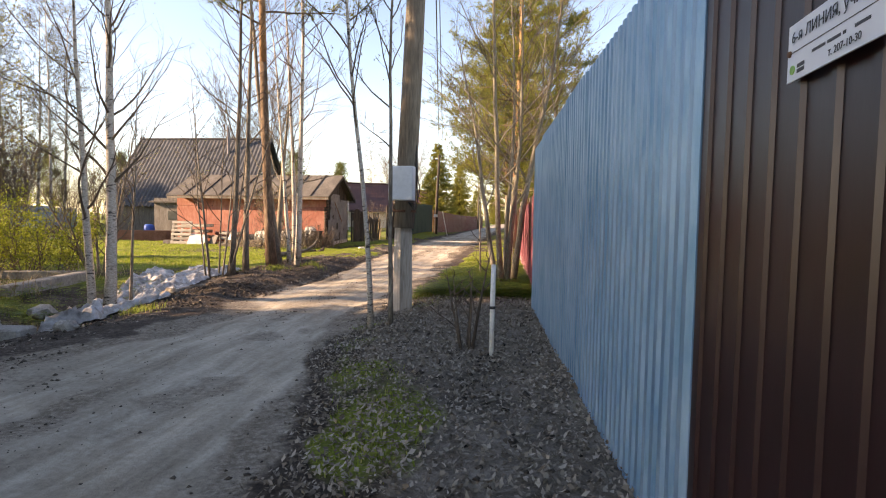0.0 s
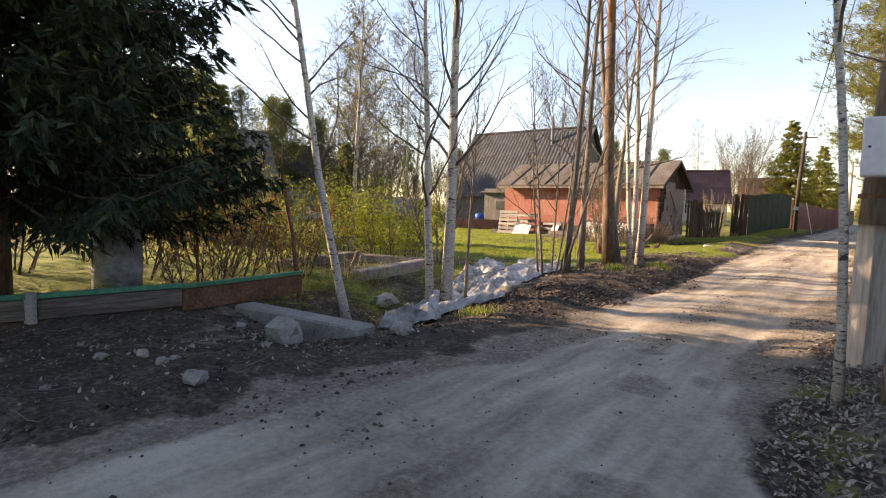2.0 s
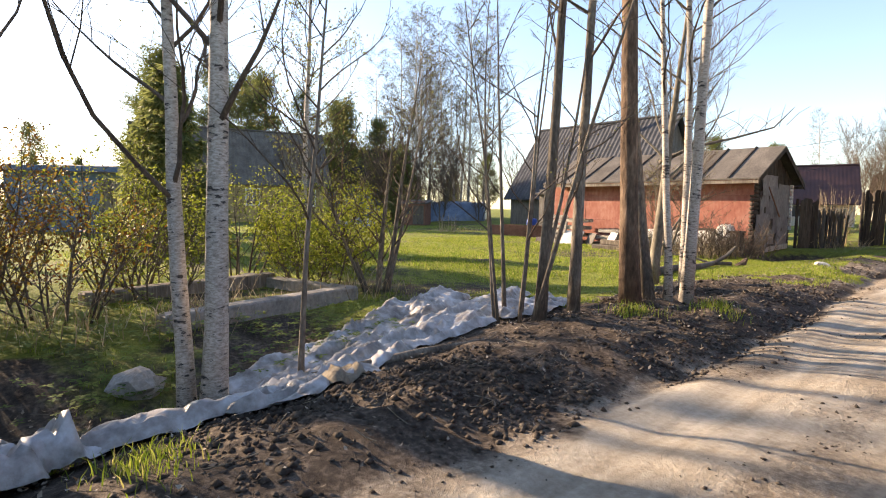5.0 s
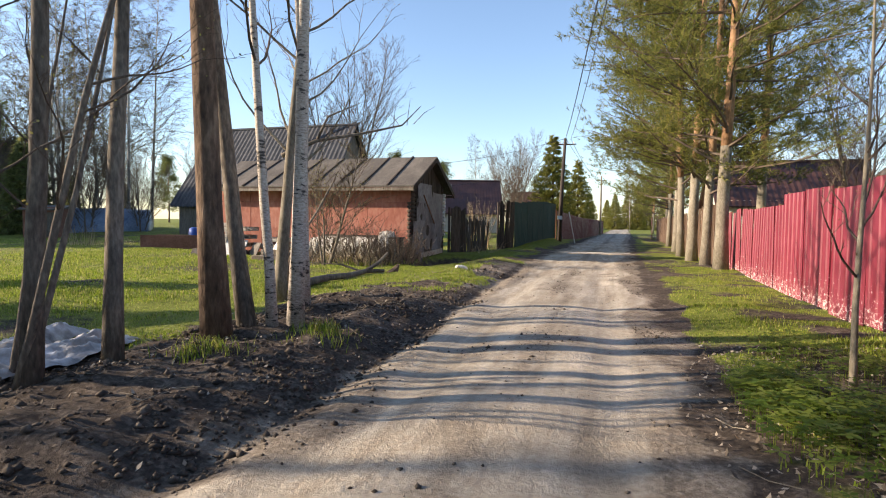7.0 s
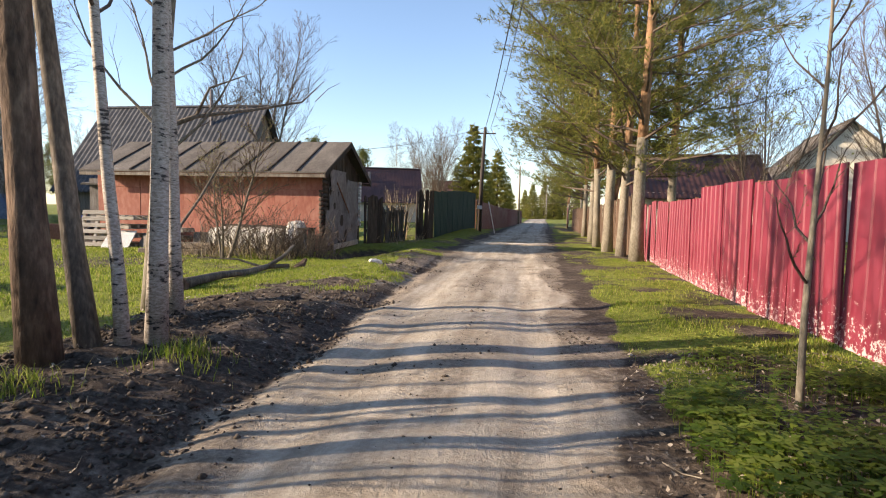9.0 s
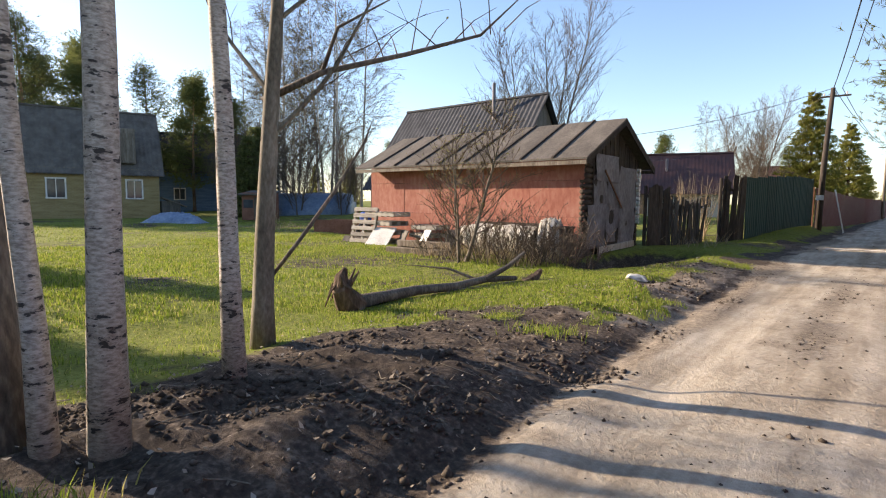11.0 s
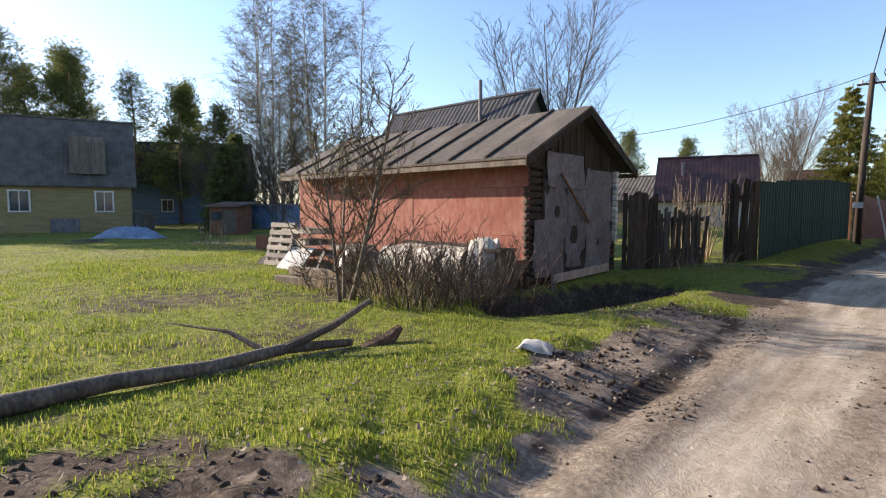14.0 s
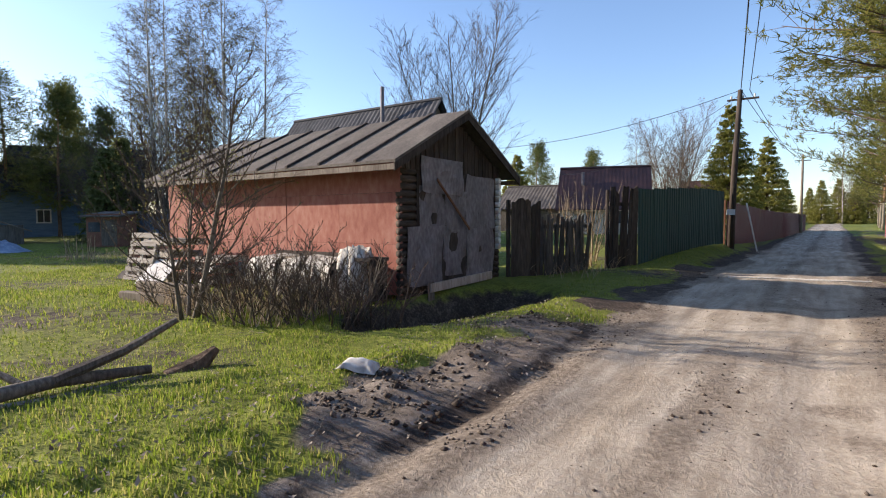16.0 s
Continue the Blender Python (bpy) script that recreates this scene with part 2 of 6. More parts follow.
WHITE_PAINT = surface("chipped_white_paint", (0.42, 0.4, 0.36), (0.66, 0.64, 0.6), (0.78, 0.76, 0.72), 25, 3, 0.7, (1, 1, 1), 0.2, 0.004)
GREY_BOX = surface("grey_steel_box", (0.48, 0.5, 0.51), (0.55, 0.57, 0.58), (0.62, 0.64, 0.65), 30, 3, 0.45, (1, 1, 1), 0.05, 0.002, 0.0, 0.0)
RUBBER = surface("black_rubber", (0.012, 0.012, 0.012), (0.022, 0.022, 0.022), (0.04, 0.04, 0.04), 30, 3, 0.6)
RUST = surface("rusty_steel", (0.06, 0.028, 0.018), (0.15, 0.07, 0.04), (0.26, 0.14, 0.085), 30, 4, 0.85)
GREEN_PAINT = surface("green_paint", (0.01, 0.12, 0.07), (0.02, 0.2, 0.11), (0.06, 0.28, 0.17), 25, 5, 0.6)
RED_PANEL = surface("red_asbestos_sheet", (0.24, 0.078, 0.055), (0.33, 0.128, 0.092), (0.42, 0.205, 0.155), 10, 1.4, 0.8, (1, 1, 0.5), 0.12, 0.006, 0.0, 0.12)
ROOF_FELT = surface("roofing_felt", (0.05, 0.043, 0.037), (0.11, 0.096, 0.082), (0.19, 0.168, 0.145), 30, 1.8, 0.85, (1, 0.3, 1), 0.3, 0.006)
TIN = surface("old_tin_sheet", (0.07, 0.062, 0.066), (0.155, 0.138, 0.146), (0.25, 0.228, 0.238), 16, 2, 0.6, (1, 1, 0.5), 0.15, 0.006)
SLATE = surface("old_slate_sheet", (0.022, 0.025, 0.029), (0.045, 0.048, 0.055), (0.085, 0.086, 0.09), 20, 1.5, 0.8, (1, 1, 1), 0.2)
ROOF_RED = surface("brown_red_metal_roof", (0.04, 0.018, 0.016), (0.06, 0.026, 0.023), (0.09, 0.042, 0.036), 20, 1.5, 0.55)
CREAM = surface("cream_wall", (0.5, 0.45, 0.36), (0.62, 0.57, 0.47), (0.7, 0.66, 0.56), 12, 1, 0.85, bump=0.1)
WHITE_WALL = surface("white_siding", (0.66, 0.63, 0.57), (0.76, 0.73, 0.67), (0.82, 0.8, 0.75), 12, 1, 0.7, bump=0.1)
YELLOW_WALL = surface("yellow_boards", (0.2, 0.14, 0.06), (0.34, 0.25, 0.12), (0.44, 0.34, 0.19), 10, 1, 0.85, (1, 1, 6), 0.3)
GREY_WALL = wood("grey_boards", (0.07, 0.06, 0.052), (0.14, 0.122, 0.105), (0.22, 0.2, 0.175))
BLUE_WALL = surface("blue_boards", (0.08, 0.13, 0.2), (0.13, 0.2, 0.3), (0.2, 0.28, 0.38), 10, 1, 0.8, (1, 1, 6), 0.3)
HERB = leafy("herb_leaves", [(0.05, 0.09, 0.012), (0.09, 0.15, 0.02), (0.15, 0.21, 0.03), (0.22, 0.26, 0.05)], 0.4)
LARCH = leafy("larch_needles", [(0.12, 0.14, 0.03), (0.22, 0.22, 0.05), (0.33, 0.3, 0.08)], 0.65)
DIRTY_WHITE = surface("dirty_white_cloth", (0.2, 0.18, 0.15), (0.5, 0.475, 0.42), (0.7, 0.68, 0.62), 8, 2.5, 0.9, (1, 1, 1), 0.3, 0.01)
TAN_CLOTH = surface("tan_sacking", (0.15, 0.12, 0.085), (0.26, 0.215, 0.16), (0.36, 0.31, 0.24), 30, 3, 0.9)
BRICKISH = surface("brown_shed_wall", (0.12, 0.05, 0.03), (0.2, 0.09, 0.06), (0.28, 0.14, 0.1), 20, 2, 0.85)
PLASTIC = surface("dirty_plastic_sheet", (0.05, 0.04, 0.03), (0.34, 0.32, 0.3), (0.68, 0.69, 0.71), 7, 2.2, 0.4, (1, 1, 1), 0.5, 0.03, 0.0, 0.15)
BLUE_FILM = surface("blue_film", (0.09, 0.14, 0.22), (0.15, 0.22, 0.32), (0.28, 0.36, 0.45), 10, 2, 0.4)
BARREL_PAINT = surface("grey_blue_barrel", (0.09, 0.085, 0.085), (0.2, 0.21, 0.23), (0.33, 0.34, 0.36), 12, 3, 0.6)
GLASS = surface("window_glass", (0.03, 0.035, 0.04), (0.05, 0.058, 0.065), (0.08, 0.09, 0.1), 3, 1, 0.08, bump=0.0)
STONE = surface("grey_stone", (0.14, 0.125, 0.11), (0.25, 0.23, 0.205), (0.36, 0.34, 0.31), 20, 3, 0.9, bump=0.6)
PALE_POST = wood("pale_post", (0.22, 0.18, 0.14), (0.4, 0.34, 0.28), (0.55, 0.49, 0.42))
SIGN_WHITE = surface("enamel_white", (0.7, 0.72, 0.76), (0.76, 0.78, 0.82), (0.8, 0.82, 0.85), 10, 2, 0.4, bump=0.0, vary=0.0)
SIGN_BLACK = surface("enamel_black", (0.02, 0.02, 0.025), (0.03, 0.03, 0.035), (0.04, 0.04, 0.05), 10, 2, 0.5, bump=0.0, vary=0.0)
LOGO_GREEN = surface("logo_green", (0.2, 0.45, 0.08), (0.25, 0.5, 0.1), (0.3, 0.55, 0.14), 10, 2, 0.5, bump=0.0, vary=0.0)


# ---- mesh helpers ----
class Shape:
    """Vertices and faces of one mesh in the making."""

    def __init__(self):
        self.v, self.f = [], []

    def add(self, verts, faces):
        n = len(self.v)
        self.v.extend(verts)
        self.f.extend(tuple(n + i for i in face) for face in faces)
        return self

    def tube(self, pts, radii, sides=6, cap=True):
        pts = [Vector(p) for p in pts]
        verts, side = [], None
        for k, p in enumerate(pts):
            way = (pts[min(k + 1, len(pts) - 1)] - pts[max(k - 1, 0)]).normalized()
            if side is None:
                side = way.orthogonal().normalized()
            side = (side - way * side.dot(way)).normalized()
            up = way.cross(side)
            for j in range(sides):
                a = 2 * math.pi * j / sides
                verts.append(tuple(p + (side * math.cos(a) + up * math.sin(a)) * radii[k]))
        faces = [(k * sides + j, k * sides + (j + 1) % sides, (k + 1) * sides + (j + 1) % sides, (k + 1) * sides + j) for k in range(len(pts) - 1) for j in range(sides)]
        if cap:
            faces += [tuple(reversed(range(sides))), tuple((len(pts) - 1) * sides + j for j in range(sides))]
        return self.add(verts, faces)

    def box(self, m, sx, sy, sz, cut=0.0):
        """A block with its base's centre at m, its upright and top edges cut."""
        c = min(cut, sx * 0.45, sy * 0.45, sz * 0.45)
        hx, hy = sx / 2, sy / 2
        if c <= 0:
            verts = [(x, y, z) for z in (0, sz) for x, y in ((-hx, -hy), (hx, -hy), (hx, hy), (-hx, hy))]
            faces = [(3, 2, 1, 0), (4, 5, 6, 7), (0, 1, 5, 4), (1, 2, 6, 5), (2, 3, 7, 6), (3, 0, 4, 7)]
        else:
            def ring(i, z):
                a, b = hx - i, hy - i
                return [(-a + c, -b, z), (a - c, -b, z), (a, -b + c, z), (a, b - c, z), (a - c, b, z), (-a + c, b, z), (-a, b - c, z), (-a, -b + c, z)]
            verts = ring(c * 0.5, 0) + ring(0, c * 0.5) + ring(0, sz - c * 0.7) + ring(c * 0.7, sz)
            faces = [tuple(reversed(range(8))), tuple(range(24, 32))]
            faces += [(k * 8 + j, k * 8 + (j + 1) % 8, k * 8 + 8 + (j + 1) % 8, k * 8 + 8 + j) for k in range(3) for j in range(8)]
        return self.add([tuple(m @ Vector(p)) for p in verts], faces)

    def mesh(self, name, smooth=False):
        me = bpy.data.meshes.new(name)
        me.from_pydata(self.v, [], self.f)
        if smooth:
            me.polygons.foreach_set("use_smooth", [True] * len(me.polygons))
        me.update()
        return me


def thing(name, m, label, category, group="", kind=""):
    ob = new(name)
    ob.matrix_basis = m
    return tagged(ob, label, category, group, kind)


def part(name, data, material, parent, label="", m=None, smooth=False):
    me = data.mesh(name, smooth) if isinstance(data, Shape) else data
    if material and not me.materials:
        me.materials.append(material)
    ob = new(name, me)
    ob.parent = parent
    if m is not None:
        ob.matrix_basis = m
    return tagged(ob, label) if label else ob


def block(sx, sy, sz, cut=0.01):
    return Shape().box(Matrix(), sx, sy, sz, cut)


def smoothstep(a, b, v):
    t = np.clip((np.asarray(v, float) - a) / (b - a), 0, 1)
    return t * t * (3 - 2 * t)


def bump_at(x, y, cx, cy, rx, ry):
    return np.exp(-(((x - cx) / rx) ** 2) - ((y - cy) / ry) ** 2)


# ---- ground ----
def lattice(seed):
    r = np.random.default_rng(seed)
    return r.random((64, 64))


LATTICES = [lattice(k) for k in range(6)]


def value_noise(x, y, size, k=0):
    """Smooth noise from -1 to 1 with lumps of that size, in metres."""
    u, v = np.asarray(x, float) / size, np.asarray(y, float) / size
    i, j = np.floor(u).astype(int), np.floor(v).astype(int)
    a, b = u - i, v - j
    a, b = a * a * (3 - 2 * a), b * b * (3 - 2 * b)
    g = LATTICES[k % 6]
    p = lambda s, t: g[(i + s) % 64, (j + t) % 64]
    return 2 * ((p(0, 0) * (1 - a) + p(1, 0) * a) * (1 - b) + (p(0, 1) * (1 - a) + p(1, 1) * a) * b) - 1


def road_left(y):
    return np.interp(y, [-30, 0, 3, 4.5, 5.8, 10, 14, 19, 25, 32, 45, 90, 300], [-5.8, -5.2, -4.7, -4.5, -4.2, -4.35, -4.4, -4.65, -4.85, -5.0, -4.7, -4.2, -3.0])


def road_right(y):
    return np.interp(y, [-30, -1, 1.5, 3, 5.7, 9, 14, 27, 45, 90, 300], [0.6, 0.0, -0.75, -1.25, -1.95, -1.75, -1.7, -1.8, -1.5, -0.6, 3.0])


def height(x, y):
    x, y = np.asarray(x, float), np.asarray(y, float)
    left, right = road_left(y), road_right(y)
    on_left, on_right = smoothstep(0.0, 0.7, left - x), smoothstep(0.0, 0.8, x - right)
    on_road = (1 - on_left) * (1 - on_right)
    z = 0.02 * value_noise(x, y, 1.7, 0) + 0.012 * value_noise(x, y, 0.5, 1)
    # ruts and cross ripples of the dirt road
    mid = (left + right) / 2
    for off in (-0.75, 0.7):
        z = z - 0.03 * on_road * np.exp(-(((x - mid - off - 0.12 * value_noise(y * 0 + off, y, 3.0, 2)) / 0.24) ** 2))
    z = z + on_road * 0.014 * value_noise(x * 0.25, y, 0.35, 3)
    # scraped bank and the strip of trees
    bank = on_left * smoothstep(6.5, 9, y) * (1 - smoothstep(15.5, 18.5, y)) * np.exp(-((np.maximum(0, (left - 1.3) - x) / 1.0) ** 2))
    z = z + bank * (0.11 + 0.025 * value_noise(x, y, 0.5, 4) + 0.05 * value_noise(x, y, 0.16, 5))
    mud = on_left * np.exp(-((left - 0.7 - x) / 0.9) ** 2) * smoothstep(16.5, 18.5, y) * (1 - smoothstep(23, 26, y))
    z = z + mud * (0.07 + 0.06 * value_noise(x, y, 0.4, 1) + 0.04 * value_noise(x, y, 0.16, 2))
    z = z - 0.06 * np.exp(-((left + 0.05 - x) / 0.16) ** 2) * smoothstep(9, 11, y) * (1 - smoothstep(23, 25, y))
    z = z - 0.07 * np.exp(-(((y - 10.5) / 4.5) ** 2))
    # yard by the spruce, ditch with the slab, mound under the sheets
    z = z + on_left * 0.05 * (1 - smoothstep(5, 7, y)) * (1 + value_noise(x, y, 0.6, 4))
    z = z - 0.46 * bump_at(x, y, -6.75, 6.5, 1.0, 0.9) - 0.2 * bump_at(x, y, -6.1, 5.15, 1.0, 0.6) - 0.26 * bump_at(x, y, -6.7, 8.1, 0.9, 0.9) - 0.2 * bump_at(x, y, -7.0, 9.3, 1.3, 1.6)
    # lawn
    z = z + smoothstep(6.5, 8.5, -x) * (-0.06 + 0.05 * value_noise(x, y, 2.3, 3) + 0.02 * value_noise(x, y, 0.7, 0)) * smoothstep(9, 12, y)
    # pit beside the garage, bank further on
    z = z - 0.85 * (1 - smoothstep(0.5, 1.0, np.hypot((x + 7.5) / 1.35, (y - 25.7) / 3.0)))
    z = z + 0.08 * bump_at(x, y, -5.9, 26.0, 0.6, 2.5)
    z = z + smoothstep(-5.0, -6.3, x) * 0.42 * smoothstep(28, 42, y)
    # verge by the fences
    z = z + on_right * (0.13 - 0.1 * smoothstep(9, 15, y) + 0.03 * value_noise(x, y, 0.6, 2))
    return z


def ground_z(x, y):
    return float(height(x, y))


def zones(x, y):
    """Shares of road, grass and leaf litter; the rest is bare soil."""
    left, right = road_left(y), road_right(y)
    wob = 0.19 * value_noise(x, y, 0.8, 1) + 0.12 * value_noise(x, y, 0.3, 2)
    road = smoothstep(-0.3, 0.28, np.minimum(x - left, right - x) + wob)
    road = np.where(y < 4.5, np.maximum(road, 0.0), road)
    lawn = np.maximum(smoothstep(6.3, 7.0, -x + wob * 2) * smoothstep(6.5, 8.0, y), smoothstep(7.9, 8.5, -x + wob)) * (1 - 0.9 * bump_at(x, y, -7.2, 9.3, 1.9, 1.8))
    front = smoothstep(0.3, 0.85, (left - x) + wob * 3) * smoothstep(17.3, 18.6, y + 3 * wob)
    verge = smoothstep(0.1, 0.4, x - right + wob) * smoothstep(8.3, 9.6, y + 2 * wob) * (1 - 0.95 * bump_at(x, y, -0.3, 11.6, 1.3, 2.6)) * np.clip(0.78 + 0.55 * value_noise(x, y, 0.55, 5) + 0.3 * value_noise(x, y, 1.9, 2), 0, 1)
    tuft = (0.42 + 0.75 * value_noise(x, y, 0.55, 3)) * smoothstep(0.0, 0.2, x - right + wob) * (1 - 0.6 * smoothstep(0.5, 1.1, x - right + wob)) * (1 - smoothstep(8.3, 9.6, y))
    bankgrass = smoothstep(0.2, 0.6, left - x) * smoothstep(26, 28, y) * (0.12 + 0.55 * smoothstep(33.5, 36, y))
    grass = np.clip(np.maximum.reduce([lawn, front, verge, tuft, bankgrass]), 0, 1) * (1 - np.clip(1.4 * (1 - smoothstep(0.6, 1.05, np.hypot((x + 7.5) / 1.35, (y - 25.7) / 3.0))), 0, 1))
    grass = grass * (0.75 + 0.4 * value_noise(x, y, 1.5, 4))
    yard = smoothstep(0.2, 0.8, left - x) * (1 - smoothstep(5.5, 7.5, y)) * 0.2
    litter = np.clip(np.maximum(smoothstep(0.2, 0.7, x - right + wob) * (1 - smoothstep(8.5, 10.0, y)), yard) + 0.35 * value_noise(x, y, 0.9, 5) * smoothstep(0.3, 0.9, left - x), 0, 1)
    litter = np.maximum(litter, 1.3 * smoothstep(17.6, 19.0, y + 2 * wob) * (1 - smoothstep(23.5, 25.0, y)) * smoothstep(-6.9, -6.4, x) * smoothstep(0.0, 0.3, left - x) * (1 - grass))
    litter = np.clip(litter, 0, 1.2)
    far = smoothstep(60, 120, np.abs(y)) * (1 - road)
    grass = np.maximum(grass, far)
    return road, np.clip(grass, 0, 1), litter


def dirt_and_shade(x, y):
    """Share of loose crumbly dirt on the road, between the tracks and along both edges, plus shade painted at the
    lane's start.
    """
    left, right = road_left(y), road_right(y)
    mid = (left + right) / 2 + 0.12 * value_noise(y * 0, y, 3.0, 2)
    crown = np.exp(-(((x - mid) / 0.3) ** 2)) * (0.55 + 0.45 * value_noise(x * 0.7, y, 1.6, 1))
    edges = 1 - smoothstep(0.05, 0.6, np.minimum(x - left, right - x) + 0.3 * value_noise(x, y * 0.6, 0.9, 4))
    spots = smoothstep(0.25, 0.75, value_noise(x, y * 0.6, 0.8, 5) * 0.7 + value_noise(x, y, 0.3, 0) * 0.45)
    # tree shade over the lane's first metres, put into the colour in patches
    start_shade = 0.75 * (1 - smoothstep(2.0, 7.0, y)) * smoothstep(-0.5, 0.5, value_noise(x, y * 0.5, 1.2, 3))
    return np.clip(np.maximum.reduce([crown, edges, spots * 0.55, start_shade]), 0, 1)


def spaced(stops):
    out = []
    for a, b, step in stops:
        out += list(np.arange(a, b - 1e-6, step))
    return np.array(out + [stops[-1][1]])


def build_ground():
    xs = spaced([(-900, -120, 60), (-120, -40, 8), (-40, -16, 1.2), (-16, -9, 0.3), (-9, 1.6, 0.075), (1.6, 6, 0.5), (6, 60, 6), (60, 900, 70)])
    ys = spaced([(-900, -40, 80), (-40, -6, 4), (-6, 0.5, 0.3), (0.5, 28, 0.075), (28, 46, 0.3), (46, 120, 2.5), (120, 1500, 60)])
    X, Y = np.meshgrid(xs, ys)
    Z = height(X, Y)
    road, grass, litter = zones(X, Y)
    n, k = len(xs), len(ys)
    idx = np.arange(n * k).reshape(k, n)
    quads = np.stack([idx[:-1, :-1], idx[:-1, 1:], idx[1:, 1:], idx[1:, :-1]], -1).reshape(-1, 4)
    share = road.ravel()[quads].mean(1)
    P = np.stack([X, Y, Z], -1).reshape(-1, 3)
    C = np.stack([road, grass, litter, dirt_and_shade(X, Y)], -1).reshape(-1, 4)
    for name, pick, label in (("ground", share <= 0.5, "bare dark soil, leaf litter and spring grass beside the lane"), ("road", share > 0.5, "pale rutted dirt lane with dry tyre tracks")):
        q = quads[pick]
        used, inv = np.unique(q, return_inverse=True)
        me = bpy.data.meshes.new(name)
        me.vertices.add(len(used))
        me.vertices.foreach_set("co", P[used].ravel())
        me.loops.add(q.size)
        me.loops.foreach_set("vertex_index", inv.ravel().astype(np.int32))
        me.polygons.add(len(q))
        me.polygons.foreach_set("loop_start", np.arange(0, q.size, 4, dtype=np.int32))
        me.polygons.foreach_set("use_smooth", np.ones(len(q), bool))
        me.update(calc_edges=True)
        at = me.attributes.new("zone", "FLOAT_COLOR", "POINT")
        at.data.foreach_set("color", C[used].ravel())
        me.materials.append(EARTH)
        tagged(new(name, me), label, name, kind="structure")


build_ground()


# ---- fences of sheet metal ----
def sheet_mesh(name, width, tall, pitch, rib, deep, material, sag=0.0, top_cut=0.0):
    """One profiled steel sheet along +x from 0, its face towards -y, ribs proud by deep."""
    us = []
    k = 0.0
    while k < width - 1e-6:
        us += [(k, 0), (k + (pitch - rib) * 0.5, 0), (k + (pitch - rib) * 0.5 + rib * 0.22, -deep), (k + (pitch - rib) * 0.5 + rib * 0.78, -deep), (k + (pitch + rib) * 0.5, 0)]
        k += pitch
    us = [(min(u, width), d) for u, d in us] + [(width, 0)]
    rows = [0.0, 0.5, 1.0]
    s = Shape()
    for back in (0.0, 0.005):
        verts = [(u, d + back + sag * math.sin(math.pi * r) * math.sin(3 * u), r * (tall + top_cut * u)) for r in rows for u, d in us]
        n = len(us)
        faces = [(a * n + j, a * n + j + 1, a * n + n + j + 1, a * n + n + j) for a in range(2) for j in range(n - 1)]
        s.add(verts, faces if not back else [tuple(reversed(f)) for f in faces])
    me = s.mesh(name)
    me.materials.append(material)
    return me


def along(p0, p1, d, z):
    a = Vector(p0).to_2d() if len(p0) == 3 else Vector(p0)
    b = Vector(p1)
    way = (b - a).normalized()
    q = a + way * d
    return pose(q.x, q.y, z, 0, 0, math.degrees(math.atan2(way.y, way.x))), q


def sheet_fence(name, points, sheet, tall, pitch, rib, deep, material, label, base=0.03, group="", tilt=0.6, flip=False, jitter=0.0, rail_material=RUST, seed=1):
    rng = random.Random(seed)
    x0, y0 = points[0]
    root = thing(name, pose(x0, y0, 0), label, "fence", group)
    meshes = [sheet_mesh("sheet", sheet, tall, pitch, rib, deep, material, 0.004 * k) for k in range(2)]
    post = block(0.06, 0.06, tall + 0.15, 0.005).mesh("post")
    post.materials.append(rail_material)
    for p, q in zip(points, points[1:]):
        length = (Vector(q) - Vector(p)).length
        count = max(1, round(length / sheet))
        for k in range(count):
            m, at = along(p, q, k * length / count, 0)
            z = ground_z(at.x, at.y) + base + rng.uniform(-jitter, jitter)
            turn = pose(0, 0, z, rng.uniform(-tilt, tilt), rng.uniform(-tilt, tilt) * 0.5, 0)
            side = Matrix.Diagonal((1, -1, 1, 1)) if flip else Matrix()
            ob = part("sheet", meshes[k % 2], None, root)
            ob.matrix_basis = pose(-x0, -y0, 0) @ m @ turn @ side @ Matrix.Diagonal((length / count / sheet * 1.004, 1, 1, 1))
            if k % 2 == 0:
                part("post", post, None, root, m=pose(-x0, -y0, 0) @ m @ pose(0.03, -0.07 if flip else 0.07, z - 0.1 - base))
    return root


sheet_fence("corrugated_fence", [(0.42, 7.75), (0.68, 1.86)], 1.0, 2.27, 0.1, 0.075, 0.02, BLUE_SHEET, "tall blue-grey galvanised corrugated steel fence beside the verge", 0.0, flip=False, tilt=0.3, seed=3)
sheet_fence("profiled_fence", [(0.675, 1.84), (0.86, -4.5)], 1.16, 2.45, 0.116, 0.034, 0.01, BROWN_SHEET, "tall dark brown coated profiled steel fence carrying an address sign", 0.0, tilt=0.1, seed=4)
sheet_fence("profiled_fence", [(0.47, 19.8), (0.5, 16.5), (0.5, 12.0), (0.47, 7.8)], 1.05, 1.72, 0.2, 0.05, 0.014, RED_SHEET, "faded crimson profiled steel fence with scraped paint near the ground", 0.02, tilt=1.0, jitter=0.03, seed=5)
sheet_fence("gate_fence", [(0.66, 25.9), (0.5, 19.85)], 0.68, 1.55, 0.22, 0.04, 0.012, RED_SHEET, "low dark crimson steel panels behind the pine trunks", 0.02, tilt=1.0, seed=6)
sheet_fence("profiled_fence", [(-6.68, 32.9), (-5.88, 42.0)], 1.1, 2.05, 0.2, 0.05, 0.014, GREEN_SHEET, "dark green profiled steel fence in shade beside the lane", 0.0, tilt=0.4, rail_material=DARK_WOOD, seed=7)
sheet_fence("profiled_fence", [(-5.8, 42.3), (-4.9, 62.0), (-4.2, 90)], 1.5, 1.75, 0.25, 0.06, 0.016, MAROON_SHEET, "dull maroon profiled steel fence far along the lane", 0.0, tilt=0.4, seed=8)
